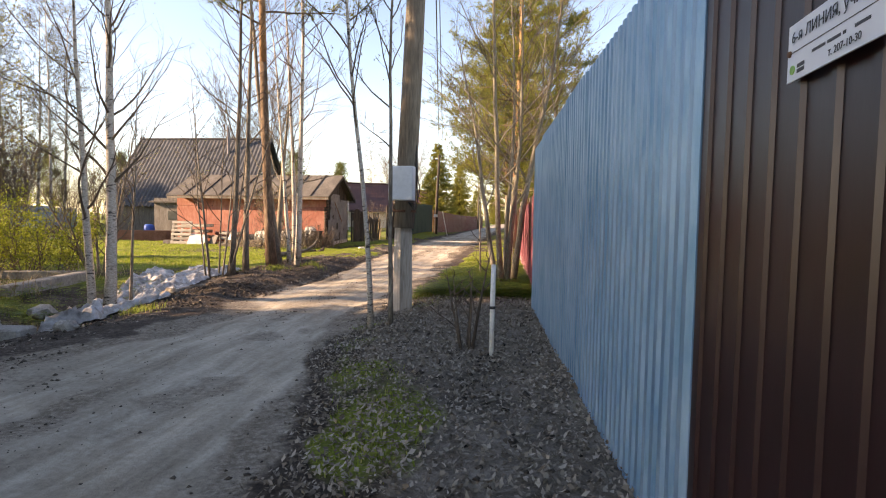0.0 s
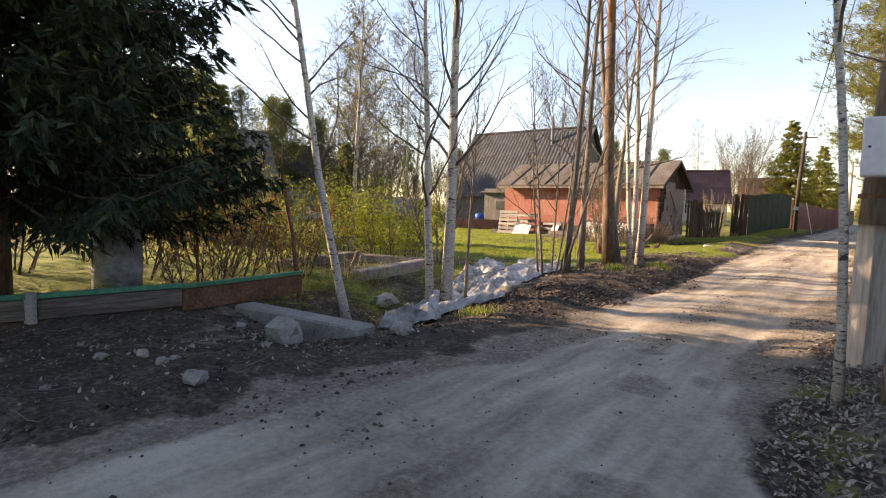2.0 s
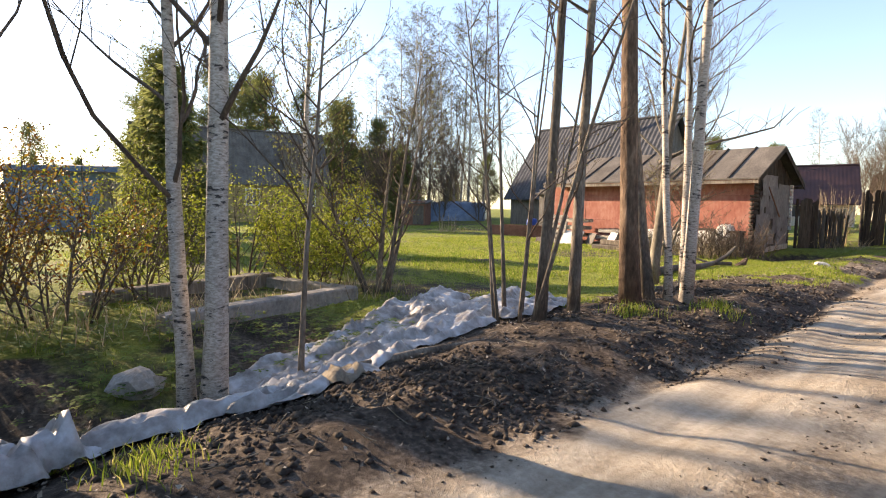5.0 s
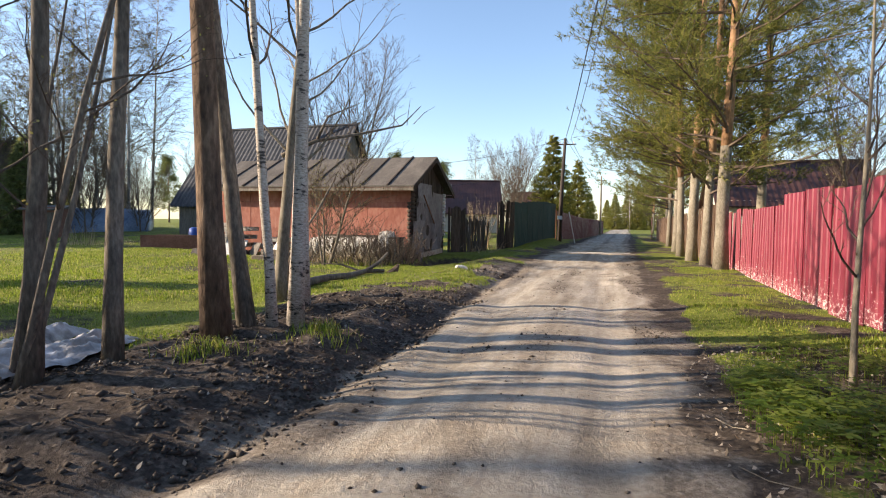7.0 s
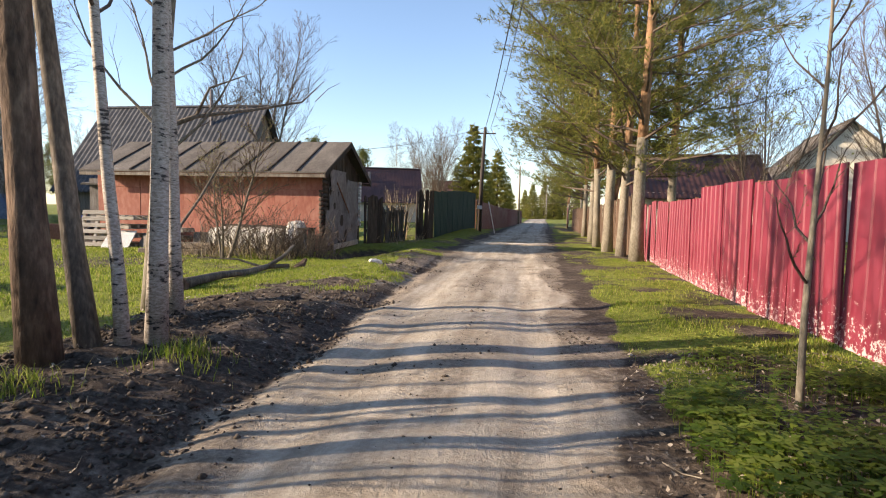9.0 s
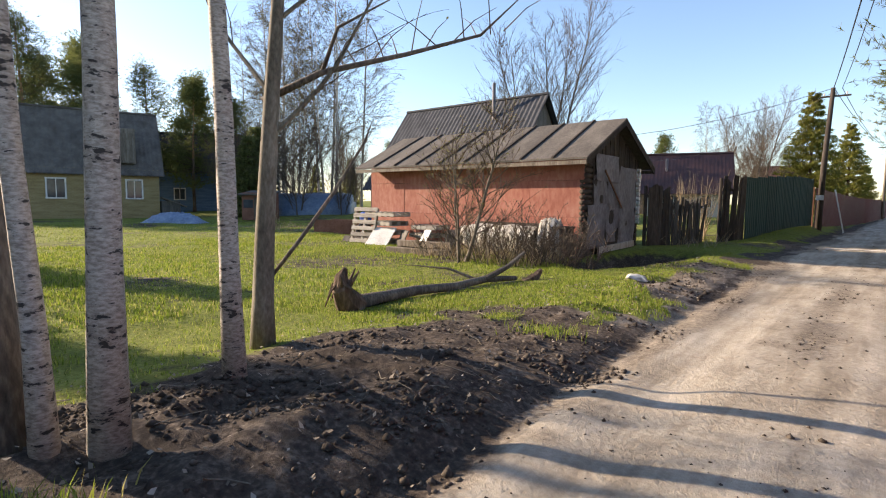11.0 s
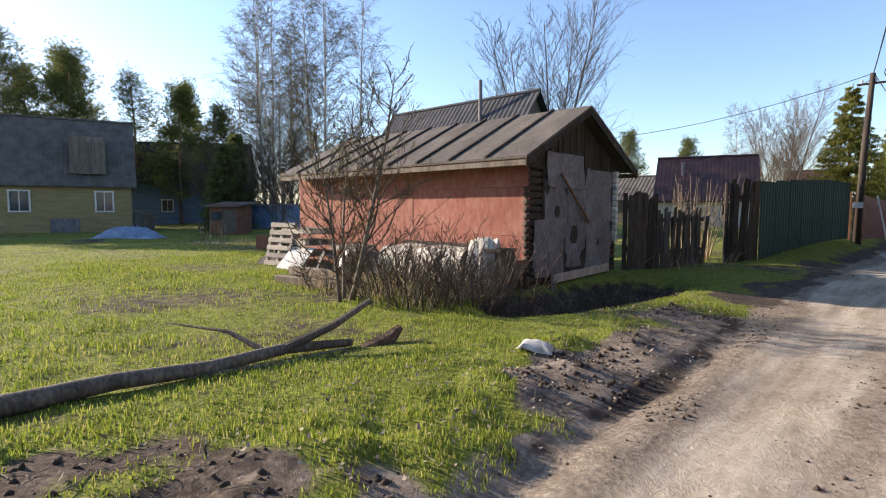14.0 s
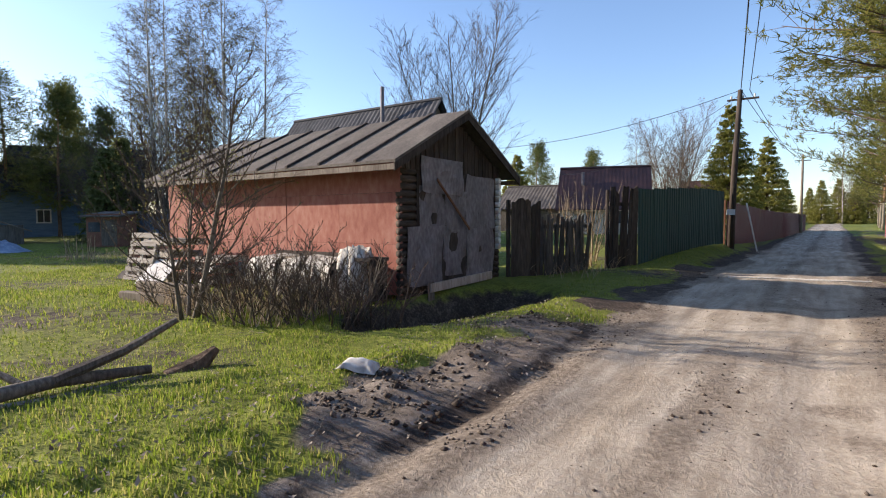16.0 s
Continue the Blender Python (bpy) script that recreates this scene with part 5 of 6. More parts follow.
kerb = thing("concrete_kerb", pose(-6.45, 5.45, -0.3, 0, 0, -84), "long broken concrete beam lying at the ditch", "kerb")
part("beam", Shape().box(Matrix(), 0.3, 2.0, 0.32, 0.03), CONCRETE, kerb)
rng = random.Random(77)


def stone(name, x, y, size, seed, label, material=STONE, sink=0.25, flat=0.7):
    r = random.Random(seed)
    bm = bmesh.new()
    bmesh.ops.create_icosphere(bm, subdivisions=2, radius=size)
    for v in bm.verts:
        v.co *= 0.78 + 0.4 * noise.noise(v.co * (1.6 / size) + Vector((seed, 0, 0))) + r.uniform(-0.05, 0.05)
        v.co.z *= flat
    me = bpy.data.meshes.new(name)
    bm.to_mesh(me)
    bm.free()
    me.materials.append(material)
    ob = new(name, me)
    ob.matrix_basis = pose(x, y, ground_z(x, y) + size * flat * (1 - 2 * sink), 0, 0, seed * 37)
    return tagged(ob, label, "stone")


stone("stone", -5.95, 4.9, 0.24, 3, "angular grey concrete lump beside the ditch", CONCRETE, 0.2, 0.8)
stone("stone", -4.95, 3.5, 0.1, 4, "pale broken stone lying on bare soil")
stone("stone", -5.15, 5.75, 0.15, 5, "grey rubble lump at the ditch's edge", CONCRETE)
stone("stone", -7.1, 5.95, 0.3, 6, "flat grey slab fragment behind the concrete beam", CONCRETE, 0.2, 0.3)
stone("stone", -5.6, 6.2, 0.12, 7, "grey rubble lump at the ditch's edge", CONCRETE)
stone("stone", -7.3, 7.7, 0.24, 8, "grey rubble lump at the ditch's edge", CONCRETE)
for k in range(14):
    stone("stone", rng.uniform(-6.8, -5.2), rng.uniform(1.5, 5.5), rng.uniform(0.03, 0.07), 20 + k, "small pale stone lying on bare soil")
foundation = thing("foundation_wall", pose(-8.9, 9.6, ground_z(-8.9, 9.6) - 0.1, 0, 0, 14), "low grey concrete foundation edge in the grass", "foundation")
part("front_beam", Shape().box(Matrix(), 0.25, 2.9, 0.3, 0.03), STONE, foundation)
part("side_beam", Shape().box(pose(-1.3, 1.35, 0.05), 2.4, 0.22, 0.24, 0.03), STONE, foundation)
part("rear_beam", Shape().box(pose(-1.9, 0.0, 0.1), 0.25, 2.9, 0.24, 0.03), OLD_WOOD, foundation)


# ---- crumpled sheets on the bank ----
def crumpled(name, x, y, sx, sy, turn, seed, material, label, rough=0.12, lift=0.04, category="plastic sheet"):
    nx, ny = max(10, int(sx / 0.03)), max(10, int(sy / 0.03))
    us, vs = np.meshgrid(np.linspace(-0.5, 0.5, nx), np.linspace(-0.5, 0.5, ny))
    wob = 1 + 0.22 * value_noise(us * 5 + seed * 7, vs * 5, 1.0, seed)
    lx, ly = us * sx * wob, vs * sy * (1 + 0.22 * value_noise(us * 5, vs * 5 + seed * 3, 1.0, seed + 1))
    c, s = math.cos(radians(turn)), math.sin(radians(turn))
    wx, wy = x + c * lx - s * ly, y + s * lx + c * ly
    warp = 0.12 * value_noise(lx + seed, ly * 0.5, 0.6, seed + 3)
    fold = (1 - np.abs(value_noise(lx * 0.35 + seed, (ly + warp) * 2.2, 0.5, seed))) ** 2 * rough + (1 - np.abs(value_noise(lx * 0.8 + seed, (ly + warp) * 4.5 + lx, 0.4, seed + 2))) ** 3 * rough * 0.5 + (1 - np.abs(value_noise(lx * 2.2 + seed, ly * 2.2 - lx, 0.22, seed + 4))) ** 3 * rough * 0.3
    edge = np.clip(np.minimum(0.5 - np.abs(us), 0.5 - np.abs(vs)) * 8, 0, 1)
    wz = height(wx, wy) + 0.008 + lift * edge + fold * (0.25 + 0.75 * edge)
    z0 = ground_z(x, y)
    verts = [(a - x, b - y, d - z0) for a, b, d in zip(wx.ravel(), wy.ravel(), wz.ravel())]
    faces = [(j * nx + i, j * nx + i + 1, j * nx + nx + i + 1, j * nx + nx + i) for j in range(ny - 1) for i in range(nx - 1)]
    ob = new(name, Shape().add(verts, faces).mesh(name, True))
    ob.data.materials.append(material)
    ob.matrix_basis = pose(x, y, z0)
    return tagged(ob, label, category, "sheets on the bank")


SHEETS = "crumpled dirty white plastic sheet lying on the bank"
for k, (x, y, sx, sy, turn) in enumerate(((-6.1, 7.8, 1.4, 0.7, 88), (-6.3, 9.0, 1.9, 0.8, 118), (-7.2, 9.3, 2.0, 0.7, 106), (-6.75, 10.2, 2.2, 0.6, 92), (-7.6, 10.4, 2.2, 0.8, 116), (-7.2, 11.4, 2.0, 0.8, 100), (-8.0, 11.5, 1.6, 0.8, 120), (-6.9, 12.2, 1.6, 0.9, 95), (-7.7, 12.5, 1.5, 0.7, 110), (-5.95, 8.6, 1.4, 0.35, 98))):
    crumpled("plastic_sheet", x, y, sx, sy * 0.8, turn, k + 1, PLASTIC, SHEETS, 0.11, 0.02)
crumpled("plastic_sheet", -6.0, 6.75, 0.8, 0.6, 40, 12, PLASTIC, "torn white plastic hanging over the ditch", 0.2, 0.08)
crumpled("sacking", -5.95, 8.75, 0.4, 0.5, 25, 14, TAN_CLOTH, "tan sacking heaped at a sapling's foot", 0.1, 0.03, "sacking")
sheet_pole = thing("wooden_pole", pose(-6.28, 8.75, ground_z(-6.28, 8.75) + 0.1), "long grey pole weighing down plastic sheets", "pole")
part("shaft", Shape().tube([(0, 0, 0), (0.08, 1.1, 0.05), (0.16, 2.3, 0.03)], [0.045, 0.042, 0.035], 8), GREY_BARK, sheet_pole, smooth=True)
crumpled("plastic_bag", -5.85, 21.4, 0.36, 0.2, 30, 17, DIRTY_WHITE, "crumpled translucent white bag on the grass", 0.06, 0.005, "bag")

# ---- fallen trunk ----
fallen = thing("fallen_trunk", pose(-7.85, 17.3, ground_z(-7.85, 17.3), 0, 0, -6), "fallen dead trunk with an upturned torn root on the lawn", "fallen tree")
part("shaft", Shape().tube([(-0.02, 0.0, 0.06), (0.03, 0.5, 0.1), (0.0, 1.1, 0.12), (0.06, 1.8, 0.11), (-0.02, 2.5, 0.14), (0.03, 3.2, 0.1)], [0.11, 0.08, 0.07, 0.062, 0.055, 0.04], 10), GREY_BARK, fallen, smooth=True)
part("root_stub", Shape().tube([(0.0, 0.12, 0.0), (0.0, -0.02, 0.1), (0.02, -0.12, 0.26), (-0.01, -0.1, 0.42), (0.02, -0.06, 0.52)], [0.16, 0.17, 0.12, 0.08, 0.025], 9), PINE_BARK, fallen, "torn splintered root end")
for k in range(8):
    a = k * 0.8
    part("root", Shape().tube([(0, -0.08, 0.2), (0.12 * math.cos(a), -0.1 + 0.1 * math.sin(a), 0.32), (0.22 * math.cos(a), -0.1 + 0.2 * math.sin(a), 0.28 + 0.25 * math.sin(k))], [0.04, 0.025, 0.008], 6), PINE_BARK, fallen)
part("branch", Shape().tube([(0.0, 2.5, 0.15), (0.02, 3.0, 0.3), (0.0, 3.45, 0.5)], [0.05, 0.04, 0.03], 7), GREY_BARK, fallen)
part("branch", Shape().tube([(0.0, 2.3, 0.15), (-0.4, 2.1, 0.3), (-1.0, 1.7, 0.34)], [0.03, 0.02, 0.006], 6), GREY_BARK, fallen)
part("branch", Shape().tube([(0.05, 1.6, 0.05), (0.16, 2.4, 0.04), (0.1, 3.1, 0.06)], [0.04, 0.035, 0.02], 6), GREY_BARK, fallen)
part("knot", Shape().tube([(0.1, 3.3, 0.0), (0.12, 3.6, 0.08), (0.13, 3.75, 0.2)], [0.08, 0.09, 0.04], 7), PINE_BARK, fallen)
broken = thing("broken_branch", pose(-6.9, 15.55, ground_z(-6.9, 15.55)), "snapped grey branch hanging from a tree to the ground", "branch")
part("shaft", Shape().tube([(0.06, 0.06, 0.62), (0.16, 0.3, 0.95), (0.3, 0.55, 1.35), (0.42, 0.8, 1.8), (0.48, 0.85, 2.0)], [0.017, 0.018, 0.016, 0.011, 0.004], 7), GREY_BARK, broken, smooth=True)
arch = thing("arching_branch", pose(-6.88, 15.58, ground_z(-6.9, 15.55) + 2.1), "long arching bare branch reaching over the lawn", "branch")
part("shaft", Shape().tube([(0, 0, 0), (0.35, 0.35, 0.25), (0.85, 0.85, 0.42), (1.3, 1.3, 0.6), (1.5, 1.6, 0.95)], [0.035, 0.028, 0.02, 0.013, 0.005], 7), GREY_BARK, arch, smooth=True)
part("side_shoot", Shape().tube([(0.35, 0.35, 0.25), (0.5, 0.4, 0.6), (0.9, 0.7, 0.85)], [0.02, 0.014, 0.005], 6), GREY_BARK, arch, smooth=True)
for k in range(14):
    a = 0.25 + 0.05 * k
    part("twig", Shape().tube([(1.6 * a, 1.6 * a, 0.1 + 0.6 * a), (1.6 * a + 0.2 * math.cos(k * 2), 1.6 * a + 0.15 * math.sin(k * 3), 0.3 + 0.6 * a), (1.6 * a + 0.4 * math.cos(k * 2), 1.6 * a + 0.3 * math.sin(k * 3), 0.42 + 0.6 * a)], [0.006, 0.004, 0.002], 4), TWIG, arch)

# ---- heap of junk before the garage ----
WZ = ground_z(-11, 24.2)


def leaning_board(x, y, w, h, tilt, turn, material, label, thick=0.03, name="board"):
    root = thing(name, pose(x, y, ground_z(x, y), 0, 0, turn) @ pose(0, 0, 0, tilt), label, name.replace("_", " "))
    part("panel", block(w, thick, h, 0.006), material, root)
    return root


pallet_rng = random.Random(8)
for k in range(4):
    p = thing("pallet", pose(-15.2 + 0.06 * k, 24.85, WZ + 0.28 * k, 0, 0, pallet_rng.uniform(-6, 6)), "bleached grey wooden pallet in a stack by the wall", "pallet", "stacked pallets")
    for j in range(3):
        part("bearer", Shape().box(pose(0, -0.34 + 0.34 * j, 0.02), 1.15, 0.09, 0.1, 0.005), PALE_WOOD, p)
    for j in range(5):
        part("slat", Shape().box(pose(-0.48 + 0.24 * j, 0, 0.12), 0.13, 0.8, 0.022, 0.003), PALE_WOOD, p)
        part("slat", Shape().box(pose(-0.48 + 0.24 * j, 0, 0.0), 0.13, 0.8, 0.02, 0.003), PALE_WOOD, p)
for k in range(3):
    p = thing("pallet", pose(-13.6 + 0.1 * k, 25.0, WZ + 0.24 * k, 0, 0, pallet_rng.uniform(-6, 6)), "bleached grey wooden pallet in a stack by the wall", "pallet", "stacked pallets")
    for j in range(3):
        part("bearer", Shape().box(pose(0, -0.3 + 0.3 * j, 0.02), 0.9, 0.09, 0.1, 0.005), PALE_WOOD, p)
    for j in range(4):
        part("slat", Shape().box(pose(-0.36 + 0.24 * j, 0, 0.12), 0.13, 0.7, 0.022, 0.003), PALE_WOOD, p)
upright = thing("pallet", pose(-15.6, 24.3, WZ, 76, 0, 8), "bleached pallet standing upright against the heap", "pallet", "stacked pallets")
for j in range(3):
    part("bearer", Shape().box(pose(-0.42 + 0.42 * j, 0.55, 0.02), 0.09, 1.1, 0.08, 0.005), PALE_WOOD, upright)
for j in range(6):
    part("slat", Shape().box(pose(0, 0.06 + 0.2 * j, 0.1), 0.95, 0.12, 0.022, 0.003), PALE_WOOD, upright)
leaning_board(-14.7, 24.0, 0.8, 0.75, -48, 12, WHITE_PAINT, "pale painted board leaning against the pallets")
leaning_board(-13.2, 24.3, 0.4, 0.6, -30, -20, WHITE_PAINT, "narrow pale board leaning on the junk heap")
leaning_board(-16.0, 24.3, 0.9, 0.35, -60, 30, OLD_WOOD, "grey broken board lying on the junk heap")
for k, (x, y, l, turn, z) in enumerate(((-11.8, 22.75, 1.9, 8, 0.0), (-11.7, 22.9, 1.7, 5, 0.17), (-11.75, 23.07, 1.8, 10, 0.0))):
    b = thing("timber_beam", pose(x, y, ground_z(x, y) + z, 0, 0, turn), "rough brown timber beam lying in the grass", "timber")
    part("beam", block(l, 0.16, 0.16, 0.02), POLE_WOOD, b)
tyre = thing("tyre", pose(-16.1, 24.8, WZ + 0.3, 80, 0, 70), "old black rubber tyre leaning by the pallets", "tyre")
ring = Shape()
n1, n2 = 24, 8
ring.add([((0.24 + 0.08 * math.cos(b)) * math.cos(a), (0.24 + 0.08 * math.cos(b)) * math.sin(a), 0.08 * math.sin(b)) for a in np.linspace(0, 2 * math.pi, n1, False) for b in np.linspace(0, 2 * math.pi, n2, False)], [(i * n2 + j, ((i + 1) % n1) * n2 + j, ((i + 1) % n1) * n2 + (j + 1) % n2, i * n2 + (j + 1) % n2) for i in range(n1) for j in range(n2)])
part("tread", ring, RUBBER, tyre, smooth=True)


def draped(x0, x1, y, top, low, seed, label, name="cloth_sheet"):
    """Cloth hung over a box: wavy front with uneven hem."""
    n, m = 34, 12
    s = Shape()
    verts = []
    for j in range(m):
        v = j / (m - 1)
        for i in range(n):
            u = i / (n - 1)
            px = (x1 - x0) * u
            f = float(value_noise(px * 1.0 + seed, v * 0.15, 0.13, seed)) * 0.09 * v
            hem = low + 0.12 * float(value_noise(px + seed * 3, 0.0, 0.5, seed + 1))
            verts.append((px, -0.02 - f - 0.12 * math.sin(min(1, v * 3) * math.pi / 2), (top - hem) * (1 - v) + hem + 0.05 * float(value_noise(px, 0.3, 0.4, 2)) * (1 - v)))
    s.add(verts, [(j * n + i, j * n + n + i, j * n + n + i + 1, j * n + i + 1) for j in range(m - 1) for i in range(n - 1)])
    top_edge = verts[:n]
    s.add(top_edge + [(a, b + 0.5, c + 0.03) for a, b, c in top_edge], [(i, i + 1, n + i + 1, n + i) for i in range(n - 1)])
    ob = new(name, s.mesh(name, True))
    ob.data.materials.append(DIRTY_WHITE)
    ob.matrix_basis = pose(x0, y, WZ)
    return tagged(ob, label, "cloth")


sofa = thing("old_sofa", pose(-10.85, 25.1, WZ), "old sofa frame dumped against the wall under white cloth", "sofa")
part("frame", Shape().box(pose(0, 0, 0.12), 2.3, 0.55, 0.45, 0.03), DARK_WOOD, sofa)
part("seat_cushion", Shape().box(pose(-0.55, 0.0, 0.57), 1.0, 0.5, 0.12, 0.04), TAN_CLOTH, sofa)
part("backrest", Shape().box(pose(0, 0.24, 0.5), 2.3, 0.08, 0.28, 0.03), DARK_WOOD, sofa)
for a in (-1.05, 1.05):
    part("leg", Shape().box(pose(a, -0.2, 0), 0.08, 0.08, 0.13, 0.01), DARK_WOOD, sofa)
draped(-12.05, -11.2, 24.82, 0.68, 0.1, 3, "dirty white cloth draped over the sofa frame")
draped(-11.1, -9.7, 24.82, 0.68, 0.08, 5, "dirty white ruffled cloth draped over the sofa frame")
crumpled("white_cloth", -9.4, 25.05, 0.6, 0.5, 20, 21, DIRTY_WHITE, "crumpled white cloth on the junk heap", 0.2, 0.75, "cloth")
tray = thing("junk_table", pose(-9.3, 25.1, WZ), "low dark bench under crumpled cloth by the wall", "bench")
part("top", Shape().box(pose(0, 0, 0.68), 0.8, 0.5, 0.06, 0.01), DARK_WOOD, tray)
for a in (-0.35, 0.35):
    part("leg", Shape().box(pose(a, 0, 0), 0.08, 0.4, 0.68, 0.01), DARK_WOOD, tray)
for x, y, turn, tall in ((-12.4, 24.8, 20, 0.6), (-14.1, 24.4, -25, 0.5)):
    leaning_board(x, y, 0.5, tall, -25, turn, GREY_WALL, "grey weathered board leaning on the junk heap")

# ---- address sign on the brown fence ----
sign = thing("address_sign", pose(0.668, 1.115, 1.735, 90, 0, -91.6), "white enamel address plate with black lettering on brown sheet", "sign")


def sign_text(name, text, size, x, y, parent, material):
    c = bpy.data.curves.new(name, "FONT")
    c.body, c.size, c.extrude = text, size, 0.0004
    me = bpy.data.meshes.new_from_object(bpy.data.objects.new(name, c))
    part(name, me, material, parent, m=pose(x, y, 0.0065))


part("plate", Shape().box(Matrix(), 0.34, 0.125, 0.004, 0.0), SIGN_WHITE, sign)
sign_text("lettering", "6-я ЛИНИЯ, уч. 57", 0.034, -0.15, 0.02, sign, SIGN_BLACK)
sign_text("lettering", "т. 207-10-30", 0.021, 0.0, -0.05, sign, SIGN_BLACK)
part("rule", Shape().box(pose(0, 0.0, 0.004), 0.3, 0.0015, 0.001), SIGN_BLACK, sign)
for k, w in enumerate((0.11, 0.1, 0.02, 0.1)):
    part("fine_print", Shape().box(pose(-0.04 + 0.055 * k - (0.02 if k > 1 else 0), -0.02, 0.004), w * 0.45, 0.006, 0.001), SIGN_BLACK, sign, "unreadable fine print bar")
part("logo", Shape().tube([(-0.145, -0.038, 0.004), (-0.145, -0.038, 0.006)], [0.01, 0.01], 16), LOGO_GREEN, sign, "round green mark")
for k in range(2):
    part("logo_bar", Shape().box(pose(-0.11, -0.034 - 0.011 * k, 0.004), 0.03, 0.008, 0.001), SIGN_BLACK, sign)
for x, y in ((-0.16, 0.0), (0.158, 0.045)):
    part("screw", Shape().tube([(x, y, 0.003), (x, y, 0.009)], [0.008, 0.006], 8), RUST, sign)
post_box = thing("fence_pipe", pose(0.62, 14.35, 1.2), "rusty square pipe and box standing above the red fence", "post")
part("pipe", Shape().box(Matrix(), 0.1, 0.1, 0.75, 0.008), RUST, post_box)
part("box", Shape().box(pose(0.02, -0.28, 0.52), 0.14, 0.22, 0.22, 0.01), DARK_WOOD, post_box)
part("arm", Shape().box(pose(0, -0.12, 0.6), 0.04, 0.2, 0.04, 0.004), RUST, post_box)

# ---- clutter on the far side of the lawn ----
tank = thing("blue_barrel", pose(-20.3, 28.6, ground_z(-20.3, 28.6)), "bright blue plastic barrel beside the shed", "barrel")
part("body", Shape().tube([(0, 0, 0), (0, 0, 0.1), (0, 0, 0.6), (0, 0, 0.8), (0, 0, 0.85)], [0.25, 0.29, 0.29, 0.26, 0.18], 16), surface("blue_plastic", (0.01, 0.05, 0.25), (0.015, 0.08, 0.36), (0.03, 0.12, 0.45), 10, 2, 0.45), tank, smooth=True)
cover = thing("covered_heap", pose(-33.0, 26.0, ground_z(-33, 26), 0, 0, 40), "low heap under a pale blue-grey tarpaulin", "tarpaulin")
heap = Shape()
hn = 20
heap.add([((i / (hn - 1) - 0.5) * 3.2, (j / (hn - 1) - 0.5) * 1.5, 0.62 * max(0, 1 - abs(i / (hn - 1) * 2 - 1) ** 3) * max(0, 1 - abs(j / (hn - 1) * 2 - 1) ** 2.5) * (0.85 + 0.2 * math.sin(i * 1.7) * math.cos(j * 1.3)) - 0.02) for j in range(hn) for i in range(hn)], [(j * hn + i, j * hn + i + 1, j * hn + hn + i + 1, j * hn + hn + i) for j in range(hn - 1) for i in range(hn - 1)])
part("tarpaulin", heap, BLUE_FILM, cover, smooth=True)
car = thing("parked_van", pose(-42.0, 43.5, 0, 0, 0, 35), "light blue parked van half hidden by birch trunks", "van")
part("body", Shape().box(pose(0, 0, 0.35), 4.4, 1.8, 0.8, 0.15), BLUE_FILM, car)
part("cabin", Shape().box(pose(-0.3, 0, 1.15), 3.2, 1.65, 0.8, 0.2), BLUE_FILM, car)
part("windscreen", Shape().box(pose(-0.3, -0.83, 1.25), 2.8, 0.02, 0.5, 0.0), GLASS, car)
for x in (-1.4, 1.4):
    for y in (-0.8, 0.8):
        part("wheel", Shape().tube([(x, y - 0.1, 0.33), (x, y + 0.1, 0.33)], [0.33, 0.33], 16), RUBBER, car)

# ---- bushes ----
def bush(x, y, tall, seed, label, leaves=None, stems=12, size=0.04, count=2, spread=0.3, away=0.45, name="bush", branches=8, bark=TWIG):
    return bare_tree(name, x, y, label, tall, 0.012 + tall * 0.004, bark, seed, trunks=stems, spread=spread, lean_away=away, first=0.15, branches=branches, reach=0.3, twigs=3, twigs2=2, buds=leaves, bud_size=size, bud_count=count, category="shrub", wobble=0.08, steps=6)


RB, YB, DB = "tangled garden bush with russet and yellow leaves", "garden bush in fresh yellow-green leaf", "leafless brown thicket of thin stems"
for k, (x, y, h, lab, lv) in enumerate(((-9.3, 6.2, 1.7, RB, RUSSET), (-10.2, 5.2, 1.9, RB, RUSSET), (-9.4, 7.4, 1.6, RB, RUSSET), (-10.9, 6.8, 2.2, RB, RUSSET), (-11.5, 8.4, 2.4, YB, SPRING), (-12.5, 6.5, 2.6, RB, RUSSET), (-10.4, 8.6, 1.5, YB, SPRING), (-11.4, 11.4, 2.0, YB, SPRING), (-12.2, 10.4, 2.2, YB, SPRING), (-13.5, 12.5, 2.4, YB, SPRING), (-8.6, 5.4, 1.2, DB, None), (-12, 4, 2.2, RB, RUSSET), (-15, 14, 2.6, YB, SPRING), (-14, 9.0, 2.6, YB, SPRING))):
    bush(x, y, h, 100 + k, lab, lv, stems=10, size=0.045, count=3)
for k, (x, y, h) in enumerate(((-9.2, 23.5, 1.2), (-8.7, 24.0, 1.1), (-9.9, 23.4, 1.25), (-10.6, 23.2, 1.2), (-8.3, 23.2, 0.9), (-9.4, 22.7, 0.95), (-8.5, 24.5, 1.0), (-11.2, 22.9, 0.9), (-8.9, 22.9, 0.9), (-9.3, 24.6, 0.8), (-8.5, 23.6, 1.0))):
    bush(x, y, h * 1.25, 130 + k, "leafless brown thicket of thin stems by the garage", None, stems=13, spread=0.4, away=0.5, branches=7, bark=(TWIG, TAN_BARK)[k % 2])
for k, (x, y, h) in enumerate(((-8.2, 32.4, 2.3), (-8.5, 33.6, 2.6), (-24.5, 26.5, 1.3))):
    bush(x, y, h, 150 + k, "upright dry tan stems behind the board fence", None, stems=18, spread=0.4, away=0.12, branches=3, bark=DRY)


